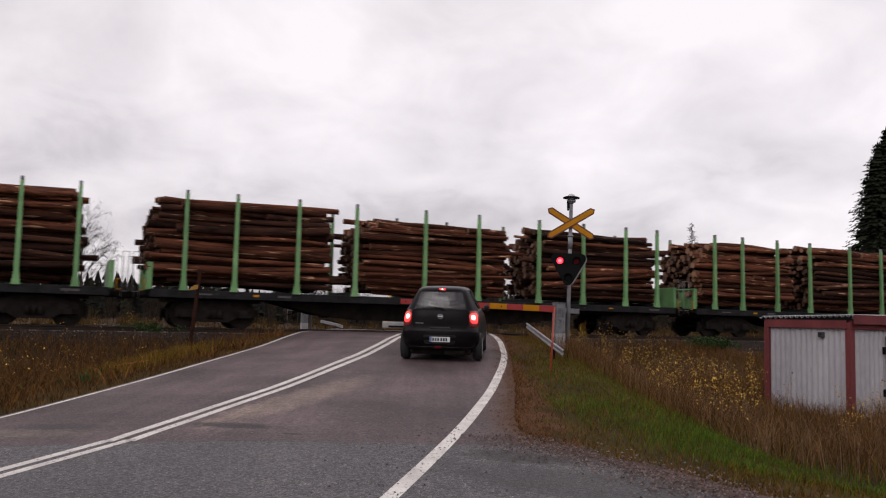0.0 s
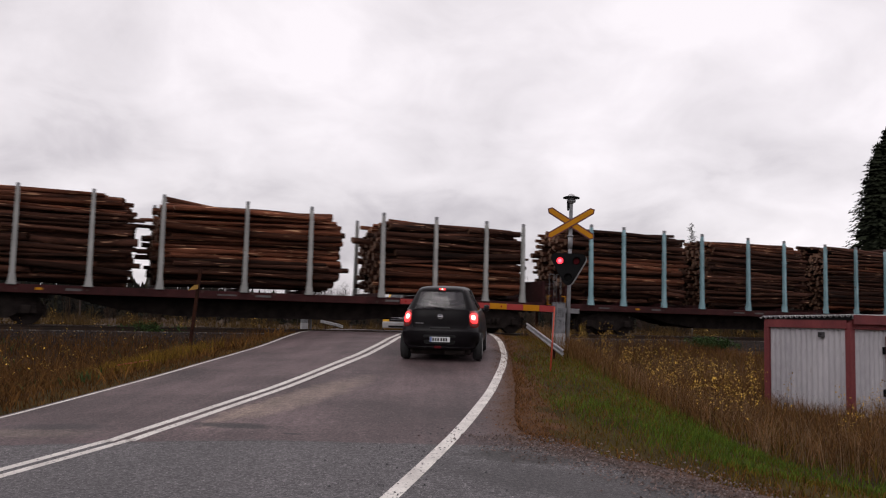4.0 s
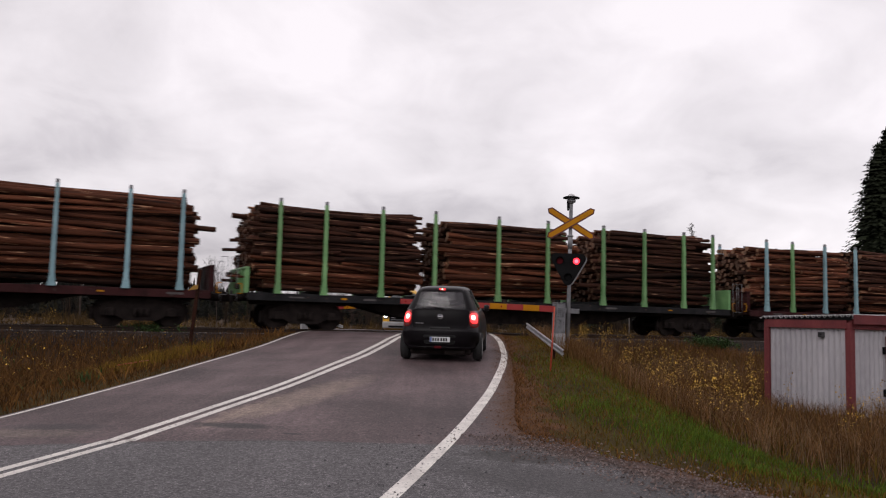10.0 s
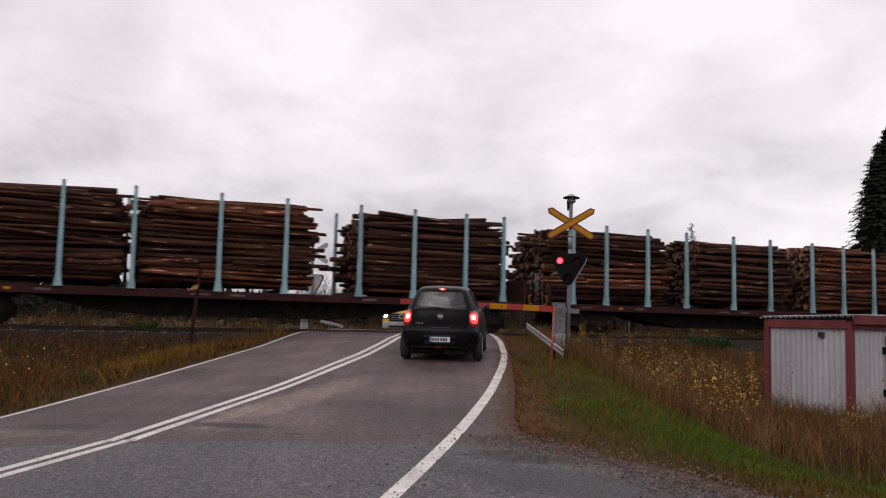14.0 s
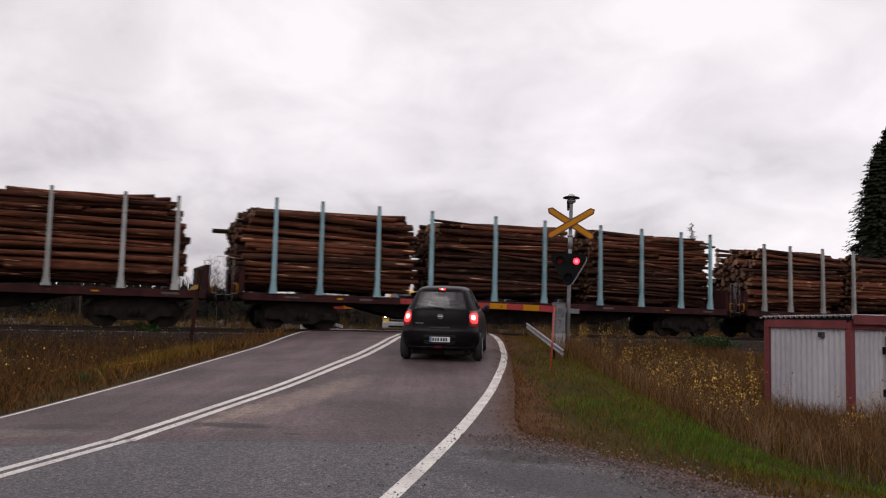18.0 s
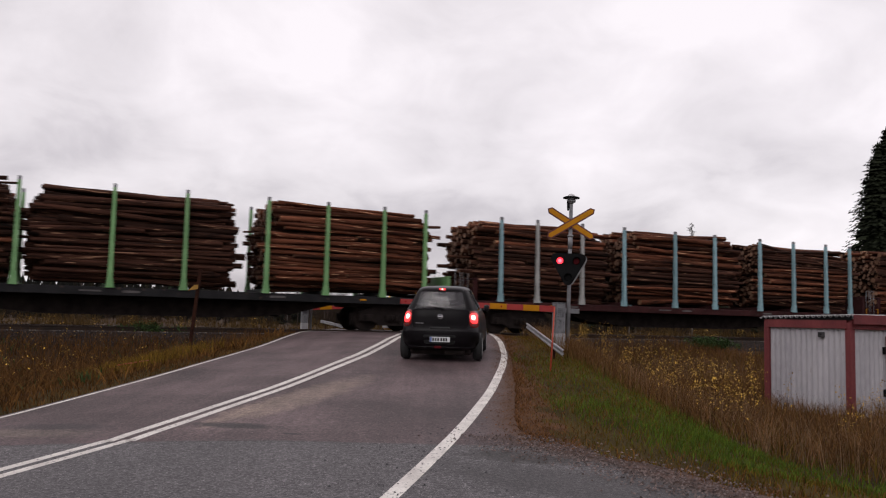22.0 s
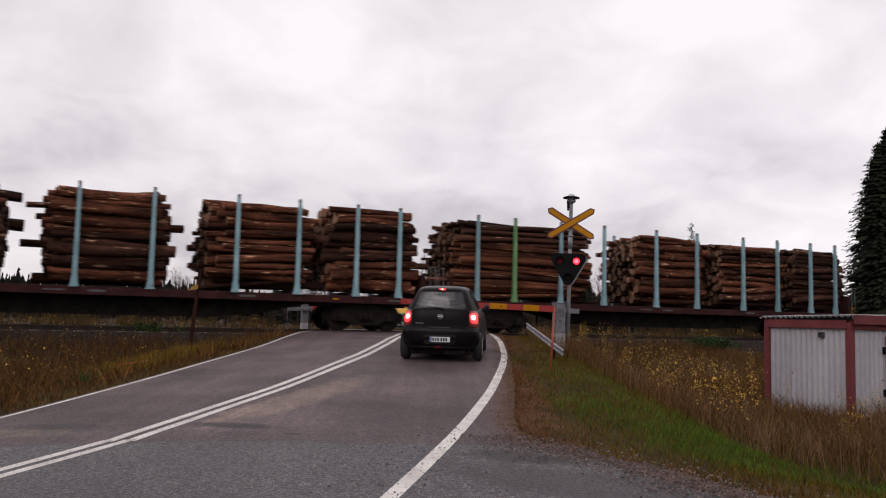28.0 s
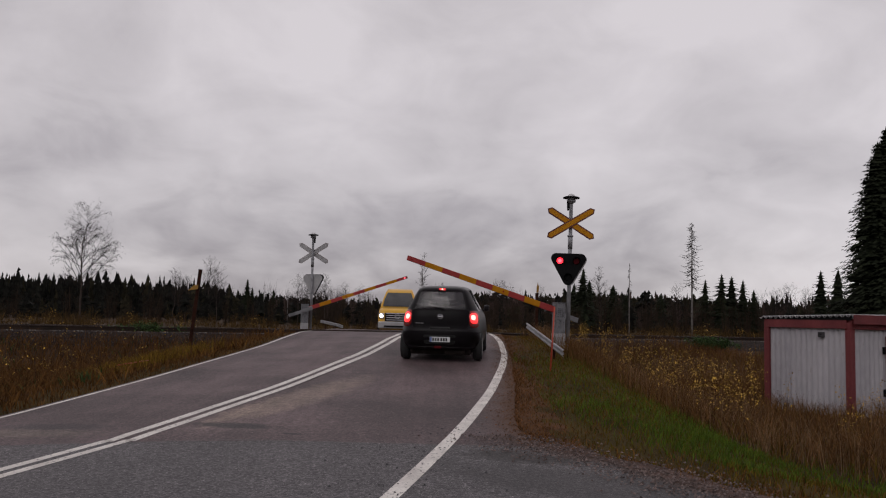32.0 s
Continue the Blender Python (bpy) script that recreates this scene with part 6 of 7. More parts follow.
p = scatter(30000, -22, -4.8, 9, 27.5, lambda x, y: 0 if edge_left(y) - x < 0.35 or across_track(x, y) > -1.75 else 0.45 + 0.55 * noise.noise(Vector((x * 0.5, y * 0.5, 11))))
blades("undergrowth", p, heights_at(p, 0.10, 0.34, 0.8), 0.012, M_RUSTGRASS, "rust and ochre undergrowth beside the road", "undergrowth", 1.5)
p = scatter(16000, -22, -4.8, 9, 27.5, lambda x, y: 0 if edge_left(y) - x < 0.9 or across_track(x, y) > -1.8 else max(0.0, 0.2 + 1.3 * noise.noise(Vector((x * 0.45, y * 0.6, 31)))))
blades("undergrowth", p, heights_at(p, 0.10, 0.30, 0.8), 0.014, M_BUSH, "dark green undergrowth beside the road", "undergrowth", 1.3)
p = scatter(22000, 2.4, 15, 9, 33, lambda x, y: right_tall(x, y) * (0.5 + 0.5 * noise.noise(Vector((x * 0.5, y * 0.5, 13)))))
blades("undergrowth", p, heights_at(p, 0.12, 0.42, 0.8), 0.010, M_OLIVE, "olive and ochre undergrowth in the field", "undergrowth", 0.8)


p = scatter(26000, 0.6, 5, 8.2, 29, lambda x, y: 0 if x < edge_right(y) - 0.10 else max(0.0, 0.9 - curve(y, (8, 12, 15), (0.75, 1.0, 1.4)) * (x - edge_right(y)) + 0.6 * noise.noise(Vector((x * 1.6, y * 1.2, 17)))))
blades("leaf_litter", p, heights_at(p, 0.015, 0.05), 0.008, M_RUSTLEAF, "rust brown litter at the asphalt's edge", "litter", 2.2)


p = scatter(52000, -0.2, 4, 8.0, 29, lambda x, y: 0 if x > edge_right(y) + 0.05 else max(0.0, 1.0 - 2.0 * (edge_right(y) - x)) ** 1.8)
p[:, 2] += 0.063
blades("leaf_litter", p, heights_at(p, 0.005, 0.014), 0.008, M_RUSTLEAF, "rust brown litter blown onto the asphalt", "litter", 5.0)


def leaf_cloud(name, stems, leaves, size, mat, label, category):
    """Thin stems with small folded leaves; stems: (place, height, spread)."""
    v, f, idx = [], [], []
    r = random.Random(len(stems))
    for (x, y, z), h, sp in stems:
        lx, ly = r.uniform(-0.2, 0.2) * h, r.uniform(-0.2, 0.2) * h
        k = len(v)
        v += [(x - 0.006, y, z - 0.05), (x + 0.006, y, z - 0.05), (x + lx, y + ly, z + h)]
        f.append((k, k + 1, k + 2)); idx.append(1)
        for _ in range(leaves):
            u = r.uniform(0.3, 1.0)
            px, py, pz = x + lx * u + r.gauss(0, sp), y + ly * u + r.gauss(0, sp), z + h * u + r.gauss(0, sp * 0.4)
            a, b, s = r.uniform(0, 6.28), r.uniform(-1, 1), size * r.uniform(0.6, 1.4)
            dx, dy, dz = s * math.cos(a), s * math.sin(a), s * b
            k = len(v)
            v += [(px - dx, py - dy, pz - dz), (px + dy * 0.6, py - dx * 0.6, pz), (px + dx, py + dy, pz + dz), (px - dy * 0.6, py + dx * 0.6, pz + s * 0.4)]
            f.append((k, k + 1, k + 2, k + 3)); idx.append(0)
    return tagged(new(name, plain_mesh(name, v, f, [mat, M_TWIG], idx)), label, category, kind="stuff")


r = random.Random(5)
stems = []
for x, y, z in scatter(640, 4.0, 15, 11, 31, lambda x, y: right_tall(x, y) * (0.3 + 0.7 * smooth(y, 14.0, 16.5)) * (0.95 if noise.noise(Vector((x * 0.45, y * 0.4, 2))) > 0.05 else 0.12)):
    stems.append(((x, y, z), r.uniform(0.6, 1.25), 0.06))
leaf_cloud("willow_saplings", stems, 42, 0.019, M_YLEAF, "thin saplings with yellow autumn leaves", "saplings")
stems = [((x, y, z), r.uniform(0.4, 0.8), 0.12) for x, y, z in scatter(95, -18, -5.6, 13, 26.5, left_tall)]
leaf_cloud("willow_saplings", stems, 12, 0.020, M_YLEAF, "thin saplings with yellow autumn leaves", "saplings")
stems = [((x, y, z), r.uniform(0.6, 1.7), 0.17) for x, y, z in scatter(110, -60, 80, 27, 75, lambda x, y: 0 if across_track(x, y) < 3 or -7 < x < 5 else 0.8)]
leaf_cloud("willow_saplings", stems, 46, 0.034, M_YLEAF, "yellow saplings beyond the track", "saplings")
for at, h, n, sp in (((-9.4, 25.9, -0.35), 0.35, 60, 0.36), ((11.0, 33.3, -0.45), 0.35, 60, 0.4)):
    st2 = [((at[0] + r.gauss(0, sp), at[1] + r.gauss(0, sp * 0.5), at[2]), h * r.uniform(0.5, 1.4), 0.1) for _ in range(64)]
    leaf_cloud("juniper_bush", st2, n, 0.035, M_BUSH, "low dark green bush beside the track", "bush")


# ---- trees ----
def spruce(label, x, y, h, wide, seed, base=0.12, whorls=None, fans=9, droop=0.35, full=True):
    """A spruce: tapered trunk and whorls of drooping, ragged boughs."""
    rr = random.Random(seed)
    z0 = ground_z(x, y)
    t = thing("spruce_tree", label, "tree", pose(x, y, z0))
    bm = bmesh.new()
    tube(bm, (0, 0, -0.2), (0, 0, h * 0.97), h * 0.014, 0.01, 8)
    part("trunk", bm, M_TRUNK, t)
    v, f = [], []
    whorls = whorls or int(h * 2.6)
    for k in range(whorls):
        u = base + (1 - base) * (k + rr.uniform(-0.3, 0.3)) / whorls
        z = h * min(0.99, max(base * 0.8, u))
        reach = wide * (1 - u) ** (0.70 if full else 0.8) * rr.uniform(0.8, 1.12) + 0.12
        for j in range(fans):
            a = 2 * math.pi * (j + rr.uniform(-0.4, 0.4)) / fans
            l = reach * (rr.uniform(0.7, 1.05) if full else rr.uniform(0.6, 1.15))
            c, s = math.cos(a), math.sin(a)
            steps = max(3, int(l / 0.17)) if full else 3
            for q in range(steps):
                w0, w1 = q / steps, (q + 1.25) / steps
                wd = (0.17 + 0.24 * (1 - w0)) * min(1.0, l) * rr.uniform(0.6, 1.3) * (0.8 if full else 1.0)
                zz0 = z - droop * l * w0 * w0 + rr.uniform(-0.05, 0.05)
                zz1 = z - droop * l * w1 * w1 - rr.uniform(0.02, 0.16) + (0.10 if w1 > 1 else 0)
                n = len(v)
                v += [(c * l * w0, s * l * w0, zz0), (c * l * (w0 + w1) / 2 - s * wd, s * l * (w0 + w1) / 2 + c * wd, (zz0 + zz1) / 2 - wd * 0.5 * rr.random()), (c * l * w1, s * l * w1, zz1),
                      (c * l * (w0 + w1) / 2 + s * wd, s * l * (w0 + w1) / 2 - c * wd, (zz0 + zz1) / 2 - wd * 0.5 * rr.random())]
                f += [(n, n + 1, n + 2), (n, n + 2, n + 3)]
    for k in range(9):
        u0, u1 = base + (0.98 - base) * k / 9, min(1.0, base + (0.98 - base) * (k + 1.6) / 9)
        n, m = len(v), 9
        v.append((0, 0, h * u1))
        for i in range(m):
            a, q = 2 * math.pi * i / m, wide * (1 - u0) ** 0.8 * ((0.9 if i % 2 else 0.72) if full else (0.85 if i % 2 else 0.5)) * rr.uniform(0.7, 1.1)
            v.append((q * math.cos(a), q * math.sin(a), h * u0 - 0.25 * q))
        f += [(n, n + 1 + i, n + 1 + (i + 1) % m) for i in range(m)]
    ob = part("crown", plain_mesh("crown", v, f, [M_NEEDLE]), None, t)
    return t


def bare_tree(name, label, x, y, h, spread, seed, levels=4, bark=M_TWIG, trunk=None, low=0.25, up=0.75, thick=0.012, droop=0.0, count=16, leaves=0):
    """A leafless tree: trunk and branches that fork into fine twigs."""
    rr = random.Random(seed)
    t = thing(name, label, "tree", pose(x, y, ground_z(x, y)))
    bm = bmesh.new()
    pts = [Vector((rr.uniform(-0.02, 0.02) * h * (k > 0), rr.uniform(-0.02, 0.02) * h * (k > 0), h * k / 6 - 0.2 * (k == 0))) for k in range(7)]
    loft(bm, [[tuple(pts[k] + Vector((math.cos(a), math.sin(a), 0)) * h * thick * (1 - k / 6.3)) for a in (0, 0.9, 1.8, 2.7, 3.6, 4.5, 5.4)] for k in range(7)])
    part("trunk", bm, trunk or M_TRUNK, t)
    v, f = [], []

    def twig(p, d, l, w, lev):
        q = p + d * l
        sx = d.cross(Vector((0.3, 0.2, 1))).normalized()
        sy = d.cross(sx)
        n = len(v)
        for e, ww in ((p, w), (q, w * 0.6)):
            for a in (0, 2.1, 4.2):
                v.append(tuple(e + (sx * math.cos(a) + sy * math.sin(a)) * ww))
        for a in range(3):
            b = (a + 1) % 3
            f.append((n + a, n + b, n + 3 + b, n + 3 + a))
        if lev <= 0:
            return
        for _ in range(rr.choice((2, 3, 3))):
            nd = (d + Vector((rr.gauss(0, 0.45), rr.gauss(0, 0.45), rr.gauss(0.05, 0.35) - droop * (0.5 * (lev == 2) + (lev < 2))))).normalized()
            twig(p.lerp(q, rr.uniform(0.45, 1.0)), nd, l * rr.uniform(0.5, 0.75), w * 0.58, lev - 1)

    for k in range(count):
        u = low + (0.97 - low) * (k + rr.random() * 0.6) / count
        i = min(5, int(u * 6))
        p = pts[i].lerp(pts[i + 1], u * 6 - i)
        a = k * 2.4 + rr.uniform(-0.5, 0.5)
        d = Vector((math.cos(a), math.sin(a), up * rr.uniform(0.5, 1.4))).normalized()
        twig(p, d, spread * (1.05 - u) ** 0.65 * rr.uniform(0.25, 0.6) + 0.15, h * thick * 0.46 * (1.2 - u), levels)
    for _ in range(leaves):
        e = Vector(v[rr.randrange(len(v) * 2 // 3)])
        n, s = len(v), 0.05 * rr.uniform(0.6, 1.5)
        a = rr.uniform(0, 6.28)
        v.extend([tuple(e), tuple(e + Vector((s * math.cos(a), s * math.sin(a), -s))), tuple(e + Vector((0, 0, -1.8 * s)))])
        f.append((n, n + 1, n + 2))
    part("crown", plain_mesh("crown", v, f, [bark]), None, t)
    return t


def dead_spruce(label, x, y, h, wide, seed, limbs, low):
    """A dead standing spruce with bare, drooping limbs near its top."""
    rr = random.Random(seed)
    t = thing("dead_spruce", label, "tree", pose(x, y, ground_z(x, y)))
    bm = bmesh.new()
    loft(bm, [[(w * math.cos(0.785 * i), w * math.sin(0.785 * i), z) for i in range(8)] for z, w in ((-0.2, h * 0.009), (h * 0.5, h * 0.007), (h, 0.015))])
    part("trunk", bm, M_BIRCH, t, "bare grey trunk")
    bm = bmesh.new()
    for k in range(limbs):
        u = low + (0.99 - low) * (k + rr.random()) / limbs
        a = rr.uniform(0, 6.28)
        l = wide * (1.15 - u) * rr.uniform(0.5, 1.2) + 0.12
        p = Vector((0, 0, h * u))
        q = p + Vector((math.cos(a) * l * 0.6, math.sin(a) * l * 0.6, -0.22 * l))
        e = q + Vector((math.cos(a + 0.3) * l * 0.4, math.sin(a + 0.3) * l * 0.4, 0.10 * l))
        tube(bm, p, q, 0.028, 0.02, 4, False); tube(bm, q, e, 0.02, 0.008, 4, False)
        for s in (0.4, 0.7, 0.9):
            b = p.lerp(q, s)
            tube(bm, b, b + Vector((rr.gauss(0, 0.12), rr.gauss(0, 0.12), -rr.uniform(0.1, 0.35))) * 1.2, 0.018, 0.006, 3, False)
    part("crown", bm, M_TWIG, t)
    return t


bare_tree("birch_tree", "leafless birch with fine drooping twigs", -36.9, 84, 12.3, 6.4, 3, 5, trunk=M_TRUNK, droop=1.0, count=40, thick=0.0095, low=0.27, up=0.95, leaves=1500)
dead_spruce("dead spruce with bare drooping limbs", 24.4, 80, 11.6, 2.2, 4, 84, 0.45)
dead_spruce("slim bare white birch trunk", -32.5, 150, 7.6, 0.4, 21, 6, 0.5)
dead_spruce("slim bare white birch trunk", -28.1, 150, 6.6, 0.4, 22, 6, 0.5)
dead_spruce("dead bare grey tree trunk", 25.6, 112, 9.8, 0.5, 6, 24, 0.3)
NAMED = ((29.45, 55, 14.8, 3.9, 11), (30.6, 56, 16.2, 3.8, 12), (33.5, 55, 16.0, 4.0, 13), (29.2, 53.5, 8.0, 3.0, 15), (31.5, 52, 9.0, 3.2, 14))
for x, y, h, w, sd in NAMED:
    spruce("tall dark green spruce", x, y, h * 0.965, w * 0.96, sd, 0.06, int(h * 4.0), 20, 0.26)
for px, y, h, w in ((1250, 130, 8.9, 2.2), (1279, 128, 9.8, 2.7), (1297, 130, 9.6, 2.8), (1317, 132, 9.1, 2.3), (1336, 131, 7.5, 2.2), (1455, 110, 9.4, 2.4), (1486, 105, 9.2, 2.6), (1034, 130, 10.2, 2.9), (1045, 135, 8.6, 2.6), (1018, 138, 8.2, 2.4), (1087, 140, 8.2, 3.2), (1172, 150, 7.4, 3.2), (1110, 150, 7.2, 2.6),
                    (440, 190, 9.8, 2.0), (449, 191, 8.0, 1.6), (487, 190, 7.6, 1.9), (468, 192, 7.0, 1.4), (605, 240, 6.5, 2.0)):
    spruce("dark spruce at the edge of the far wood", (px - 784) / 1450 * y, y, h, w * 1.25, px, 0.04, int(h * 2.6), 10, 0.22, False)
for px, y, h, sp in ((312, 160, 10.0, 4.5), (333, 165, 9.0, 4.0), (372, 150, 11.4, 6.0), (750, 150, 14.0, 3.2), (612, 170, 8.0, 4.5), (530, 120, 7.4, 3.2), (578, 130, 8.0, 3.6), (893, 170, 9.5, 5.0), (868, 165, 8.4, 2.0), (1063, 145, 11.5, 3.6), (1200, 150, 8.8, 4.0), (1396, 150, 9.2, 5.0), (1428, 155, 8.8, 5.0), (785, 160, 8.4, 4.5), (1375, 150, 8.0, 4.5), (545, 150, 8.0, 4.5), (562, 160, 8.6, 4.5), (640, 170, 7.6, 4.0), (880, 160, 9.0, 4.5), (905, 175, 8.8, 4.0), (960, 180, 9.0, 3.5), (320, 170, 9.6, 4.0), (388, 160, 9.8, 5.0)):
    bare_tree("bare_birch", "leafless birch at the far wood's edge", (px - 784) / 1450 * y, y, h, sp, px, 4, thick=0.010, count=36, up=1.7, low=0.25, leaves=60)


def far_wood(name, label, trees, mats):
    """Far trees in one mesh: ragged tiers round a stem; full: how round the crown is, kind: its foliage."""
    v, f, idx = [], [], []
    rr = random.Random(len(trees))
    for x, y, h, w, full, kind in trees:
        z = -1.05
        tiers = 10 if full < 0.5 else 8
        foot = 0.06 if full < 0.5 else 0.30
        s = 0.011 * h
        n0 = len(v)
        v += [(x - s, y, z), (x + s, y, z), (x, y - s, z), (x, y, z + h * 0.95)]
        f += [(n0, n0 + 1, n0 + 3), (n0 + 1, n0 + 2, n0 + 3), (n0 + 2, n0, n0 + 3)]
        idx += [2, 2, 2]
        for k in range(tiers):
            u = k / tiers
            z0, z1 = z + h * (foot + (1 - foot) * u), z + h * min(1.0, foot + (1 - foot) * (k + (1.7 if full < 0.5 else 1.3)) / tiers)
            rad = w * ((1 - u) ** 0.85 * (1 - full) + full * (1.1 - 1.1 * (2 * u - 0.9) ** 2 if u > 0.1 else 0.6)) * rr.uniform(0.7, 1.25)
            n0, m = len(v), 10
            dx, dy = rr.uniform(-0.45, 0.45) * w * full, rr.uniform(-0.45, 0.45) * w * full
            v.append((x + dx, y + dy, z1))
            for i in range(m):
                a = 2 * math.pi * (i + rr.uniform(-0.3, 0.3)) / m
                q = rad * (1.0 if i % 2 else 0.42) * rr.uniform(0.55, 1.35)
                v.append((x + dx + q * math.cos(a), y + dy + q * math.sin(a), z0 + rr.uniform(-0.05, 0.04) * h))
            for i in range(m):
                f.append((n0, n0 + 1 + i, n0 + 1 + (i + 1) % m)); idx.append(kind)
    return tagged(new(name, plain_mesh(name, v, f, mats, idx)), label, "forest", kind="stuff")


FOLIAGE = [M_PINE, M_OLIVEPINE, M_BAREWOOD]
wood = []
rr = random.Random(31)
for px in np.arange(-420, 2000, 2.8):
    for row in range(3):
        y = rr.uniform(215, 250) + row * 35
        h = curve(px, (-400, 0, 180, 330, 400, 470, 540, 640, 760, 850, 950, 1050, 1200, 1350, 1450, 1568, 2000), (10, 9.8, 9.6, 9.0, 7.6, 6.4, 5.8, 5.4, 5.8, 8.0, 8.2, 8.8, 8.2, 8.0, 8.4, 9.2, 10))
        h *= rr.choice((rr.uniform(0.85, 1.05), rr.uniform(0.95, 1.15), rr.uniform(1.05, 1.35))) * (1 + 0.08 * row)
        mixed = 840 < px < 1250 or 480 < px < 700
        full = rr.choice((0.0, 0.3, 0.7, 0.9)) if mixed else rr.choice((0.0, 0.0, 0.15, 0.4))
        kind = rr.choice((0, 0, 1, 1, 2)) if mixed or px > 1250 else rr.choice((0, 0, 0, 0, 1))
        wood.append(((px - 784 + rr.uniform(-4, 4)) / 1450 * y, y, h, h * rr.uniform(0.13, 0.22), full, kind))
far_wood("spruce_wood", "dark mixed forest along the horizon", wood, FOLIAGE)
# young spruces and bushes of the wood's edge
edge = []
for k in range(700):
    px, y = rr.uniform(-300, 1900), rr.uniform(125, 200)
    if 700 < px < 860 or rr.random() < 0.3 and 200 < px < 480:
        continue
    edge.append(((px - 784) / 1450 * y, y, rr.uniform(1.2, 5.2), rr.uniform(0.5, 1.3), rr.choice((0.0, 0.3, 0.8)), rr.choice((0, 0, 0, 1))))
far_wood("young_spruce_wood", "young dark green spruces at the forest's edge", edge, FOLIAGE)


def brushwood(label, n, y0, y1, h0, h1, mat, keep):
    """Bare stems that lean apart from many roots and fork once."""
    v, f = [], []
    for _ in range(n):
        px, y = rr.uniform(-300, 1900), rr.uniform(y0, y1)
        if not keep(px):
            continue
        x, h, w = (px - 784) / 1450 * y, rr.uniform(h0, h1), rr.uniform(0.5, 1.6)
        for k in range(26):
            bx, by, bz = x + rr.gauss(0, w * 0.25), y + rr.gauss(0, w * 0.25), -1.1
            l, s = h * rr.uniform(0.45, 1.05), rr.uniform(0.012, 0.04)
            qx, qy = bx + rr.gauss(0, w * 0.5), by + rr.gauss(0, w * 0.5)
            c = len(v)
            v += [(bx - s, by, bz), (bx + s, by, bz), (qx, qy, bz + l)]
            f.append((c, c + 1, c + 2))
            for _ in range(3):
                u = rr.uniform(0.35, 0.8)
                mx, my, mz = bx + (qx - bx) * u, by + (qy - by) * u, bz + l * u
                c = len(v)
                v += [(mx - s * 0.5, my, mz), (mx + s * 0.5, my, mz), (mx + rr.gauss(0, w * 0.45), my + rr.gauss(0, w * 0.3), mz + l * rr.uniform(0.15, 0.4))]
                f.append((c, c + 1, c + 2))
    return tagged(new("brushwood", plain_mesh("brushwood", v, f, [mat])), label, "brushwood", kind="stuff")


brushwood("bare brown brushwood before the forest", 420, 100, 190, 2.6, 6.8, M_BRUSH, lambda px: 480 < px < 700 or 830 < px < 1500 or rr.random() < 0.3)
brushwood("tall thin grey birch scrub before the forest", 60, 120, 190, 4.5, 7.5, M_TWIG, lambda px: 500 < px < 680 or 850 < px < 1010 or 1180 < px < 1460)
brushwood("leafless brown birch wood before the spruces", 460, 150, 205, 4.0, 7.8, M_BAREWOOD, lambda px: 470 < px < 680 or px > 850)
brushwood("low ochre willow scrub beyond the track", 190, 55, 120, 0.8, 2.0, M_STRAW, lambda px: not 680 < px < 860)

# unseen woods added behind the camera and at its sides, to dim reflections and low sky light
round_about = []
for k in range(420):
    a = radians(rr.uniform(128, 412))
    d = rr.uniform(75, 120)
    if abs(across_track(d * math.cos(a), d * math.sin(a) - 10)) < 9 or abs(d * math.cos(a) + 10) < 9:
        continue
    round_about.append((d * math.cos(a), d * math.sin(a) - 10, rr.uniform(9, 16), rr.uniform(1.6, 2.6), rr.choice((0.0, 0.2, 0.5)), 0))
far_wood("spruce_wood", "unseen spruce forest added behind the road to darken reflections", round_about, FOLIAGE)

# crumbs of soil and small stones on the asphalt
v, f = [], []
for k in range(230):
    y = rr.uniform(5.8, 9.2)
    x = line_right(y) + rr.gauss(-0.1, 0.4)
    if x > edge_right(y):
        continue
    s, n = rr.choice((0.004, 0.006, 0.010)) * rr.uniform(0.7, 1.4), len(v)
    z = road_z(x, y) + 0.005
    v += [(x - s, y, z), (x, y - s, z), (x + s, y, z), (x, y + s, z), (x, y, z + s)]
    f += [(n, n + 1, n + 4), (n + 1, n + 2, n + 4), (n + 2, n + 3, n + 4), (n + 3, n, n + 4)]
tagged(new("soil_crumbs", plain_mesh("soil_crumbs", v, f, [M_TAR])), "dark crumbs of soil on the asphalt", "crumbs", kind="stuff")
v, f = [], []
for k in range(4200):
    y = rr.uniform(4.6, 8.8)
    x = edge_right(y) + rr.gauss(-0.22, 0.30)
    s, n = rr.uniform(0.004, 0.016), len(v)
    z = road_z(x, y) + 0.010
    v += [(x - s, y, z), (x, y - s, z), (x + s, y, z), (x, y + s, z), (x + rr.uniform(-s, s) * 0.5, y, z + s)]
    f += [(n, n + 1, n + 4), (n + 1, n + 2, n + 4), (n + 2, n + 3, n + 4), (n + 3, n, n + 4)]
tagged(new("loose_stones", plain_mesh("loose_stones", v, f, [M_STONES])), "loose pinkish stones of the shoulder", "stones", kind="stuff")


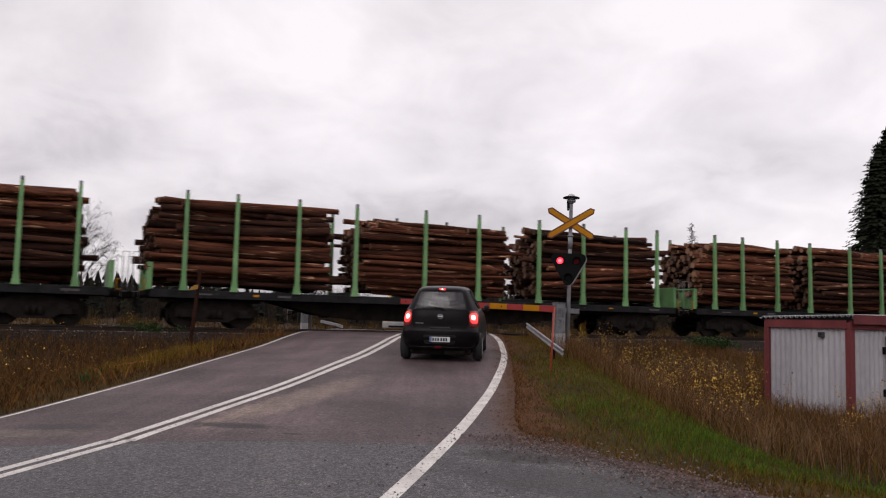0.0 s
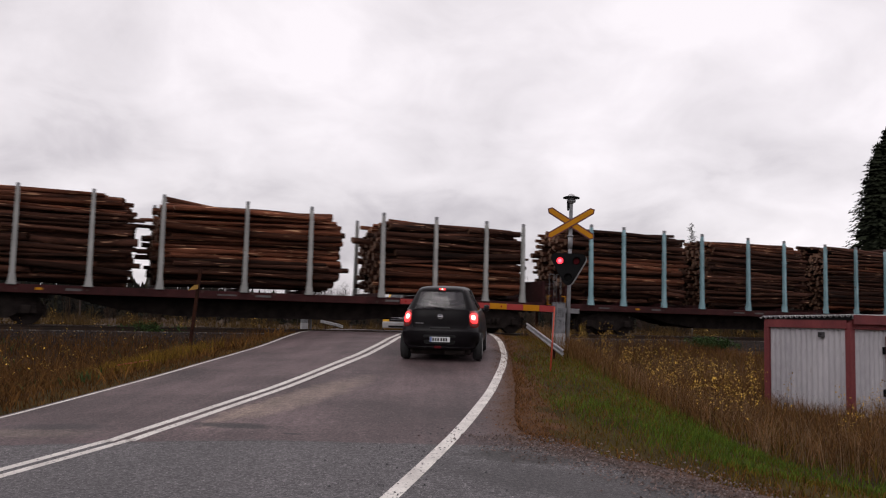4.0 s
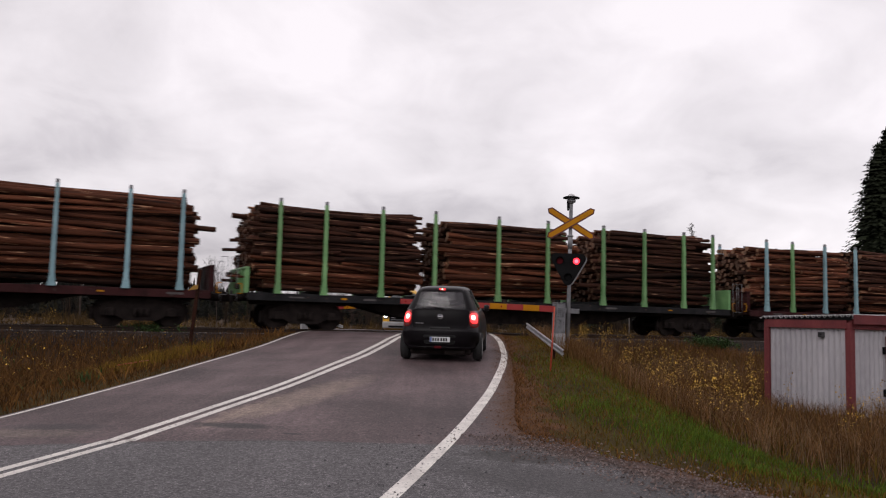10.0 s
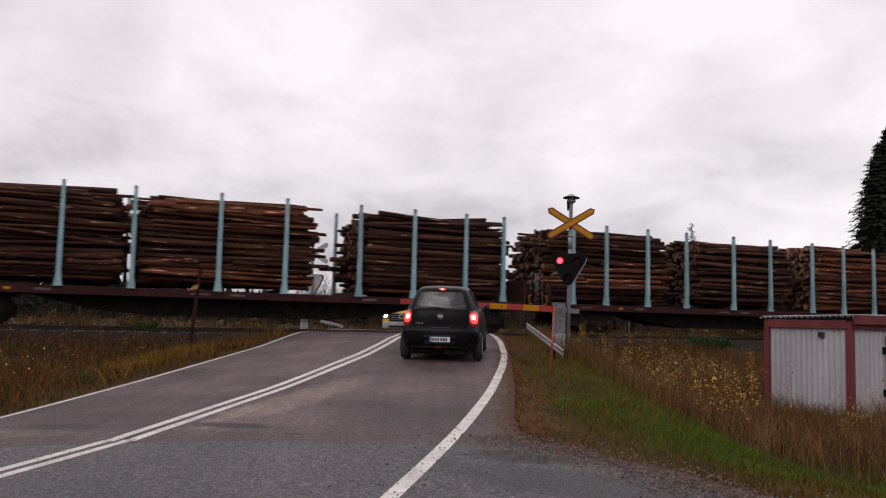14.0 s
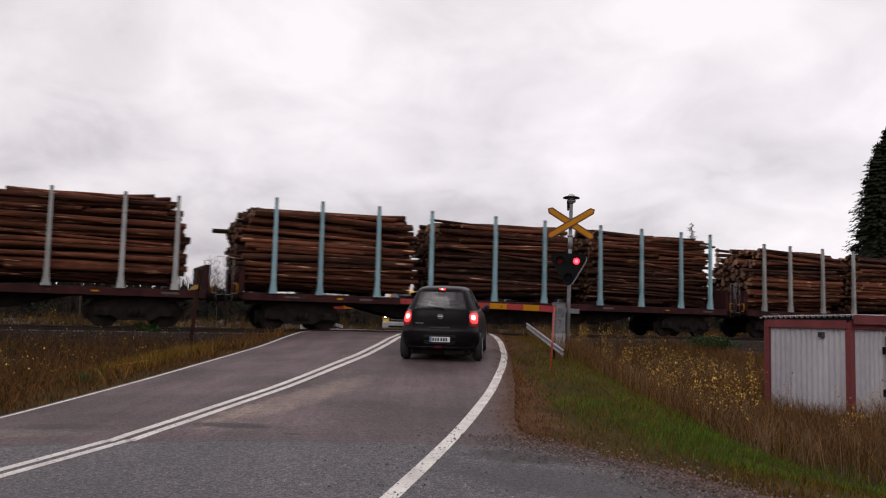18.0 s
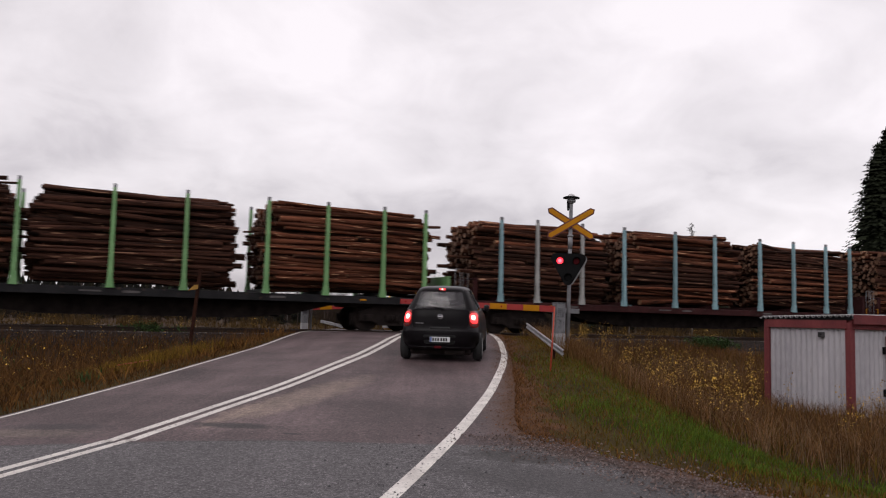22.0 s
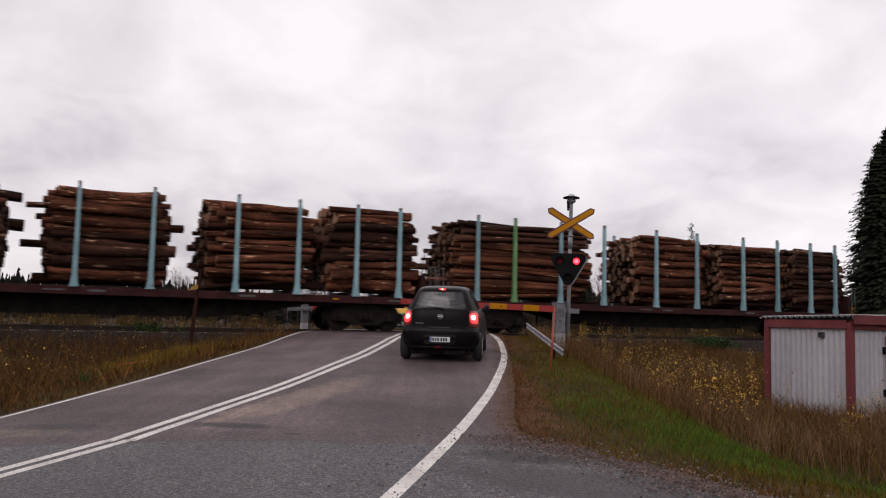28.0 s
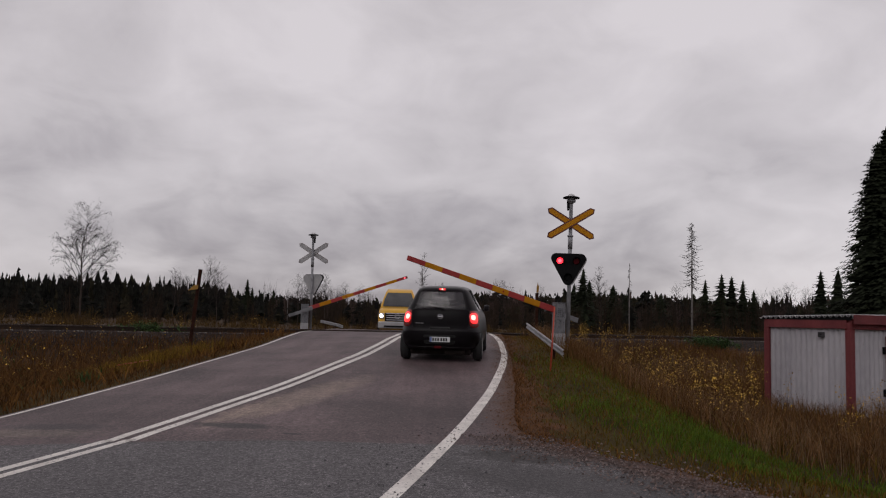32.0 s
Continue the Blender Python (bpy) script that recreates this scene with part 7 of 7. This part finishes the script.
# ---- what moves ----
def train_at(n, t):
    """Where wagon n of the gathering train stands at t seconds."""
    a = -8.896 + n * PITCH - 12.2223 * t - 0.04762 * t * t
    return Matrix.Translation(TRACK_AT + ALONG * a) @ pose(0, 0, 0, 0, 0, TRACK_TURN)


def motions():
    times = [2.0 * k for k in range(17)]
    for n, ob in WAGONS + LOADS:
        walk(ob, [(t, train_at(n, t)) for t in times])
    # the two red lamps flash in turn: each light comes forward through its lens and goes back
    for k, ob in enumerate(NEAR_LAMPS + FAR_LAMPS):
        rows, on, off = [], pose(0, -0.056, 0), pose(0, 0, 0)
        for c in range(-1, 45):
            t0 = 5.44 + 0.72 * (c - 7) + (0.36 if k % 2 == 0 else 0.0)
            for t, m in ((t0 - 0.04, off), (t0 + 0.02, on), (t0 + 0.36, on), (t0 + 0.42, off)):
                if 0.05 < t < 31.95:
                    rows.append((t, m))
        walk(ob, [(0.0, rows[0][1])] + rows + [(32.0, rows[-1][1])])
    # the van begins to roll when the train is gone
    walk(van, [(t, pose(x, y, -0.40, -1.5, 0, 0.5)) for t, x, y in ((0.0, -1.97, 41.0), (15.0, -1.97, 41.0), (29.8, -1.97, 41.0), (31.0, -2.08, 40.85), (32.0, -2.165, 40.6))])
    # a gnat crosses before the lens
    path = [(0.0, (-2.2, 1.7, 0.9)), (15.0, (-2.2, 1.7, 0.9)), (29.5, (-2.0, 2.0, 0.9))] + list(GNAT)
    walk(gnat, [(t, Matrix.Translation(p) @ pose(0, 0, 0, 0, 0, 40 * math.sin(t * 9))) for t, p in path] )
    # the arms start to rise when the train is gone
    for arm, rest, most in ((ARM_NEAR, 0.9, 1.08), (ARM_FAR, 3.2, 1.18)):
        rows = [(t, Matrix.Rotation(radians(rest + most * a), 4, "Y")) for t, a in ((0, 0), (15, 0), (30.4, 0), (30.65, 0.6), (30.8, 2.3), (31.0, 4.5), (31.2, 6.2), (31.4, 8.0), (31.6, 9.8), (31.8, 11.5), (32.0, 13.2))]
        walk(arm, rows)


motions()
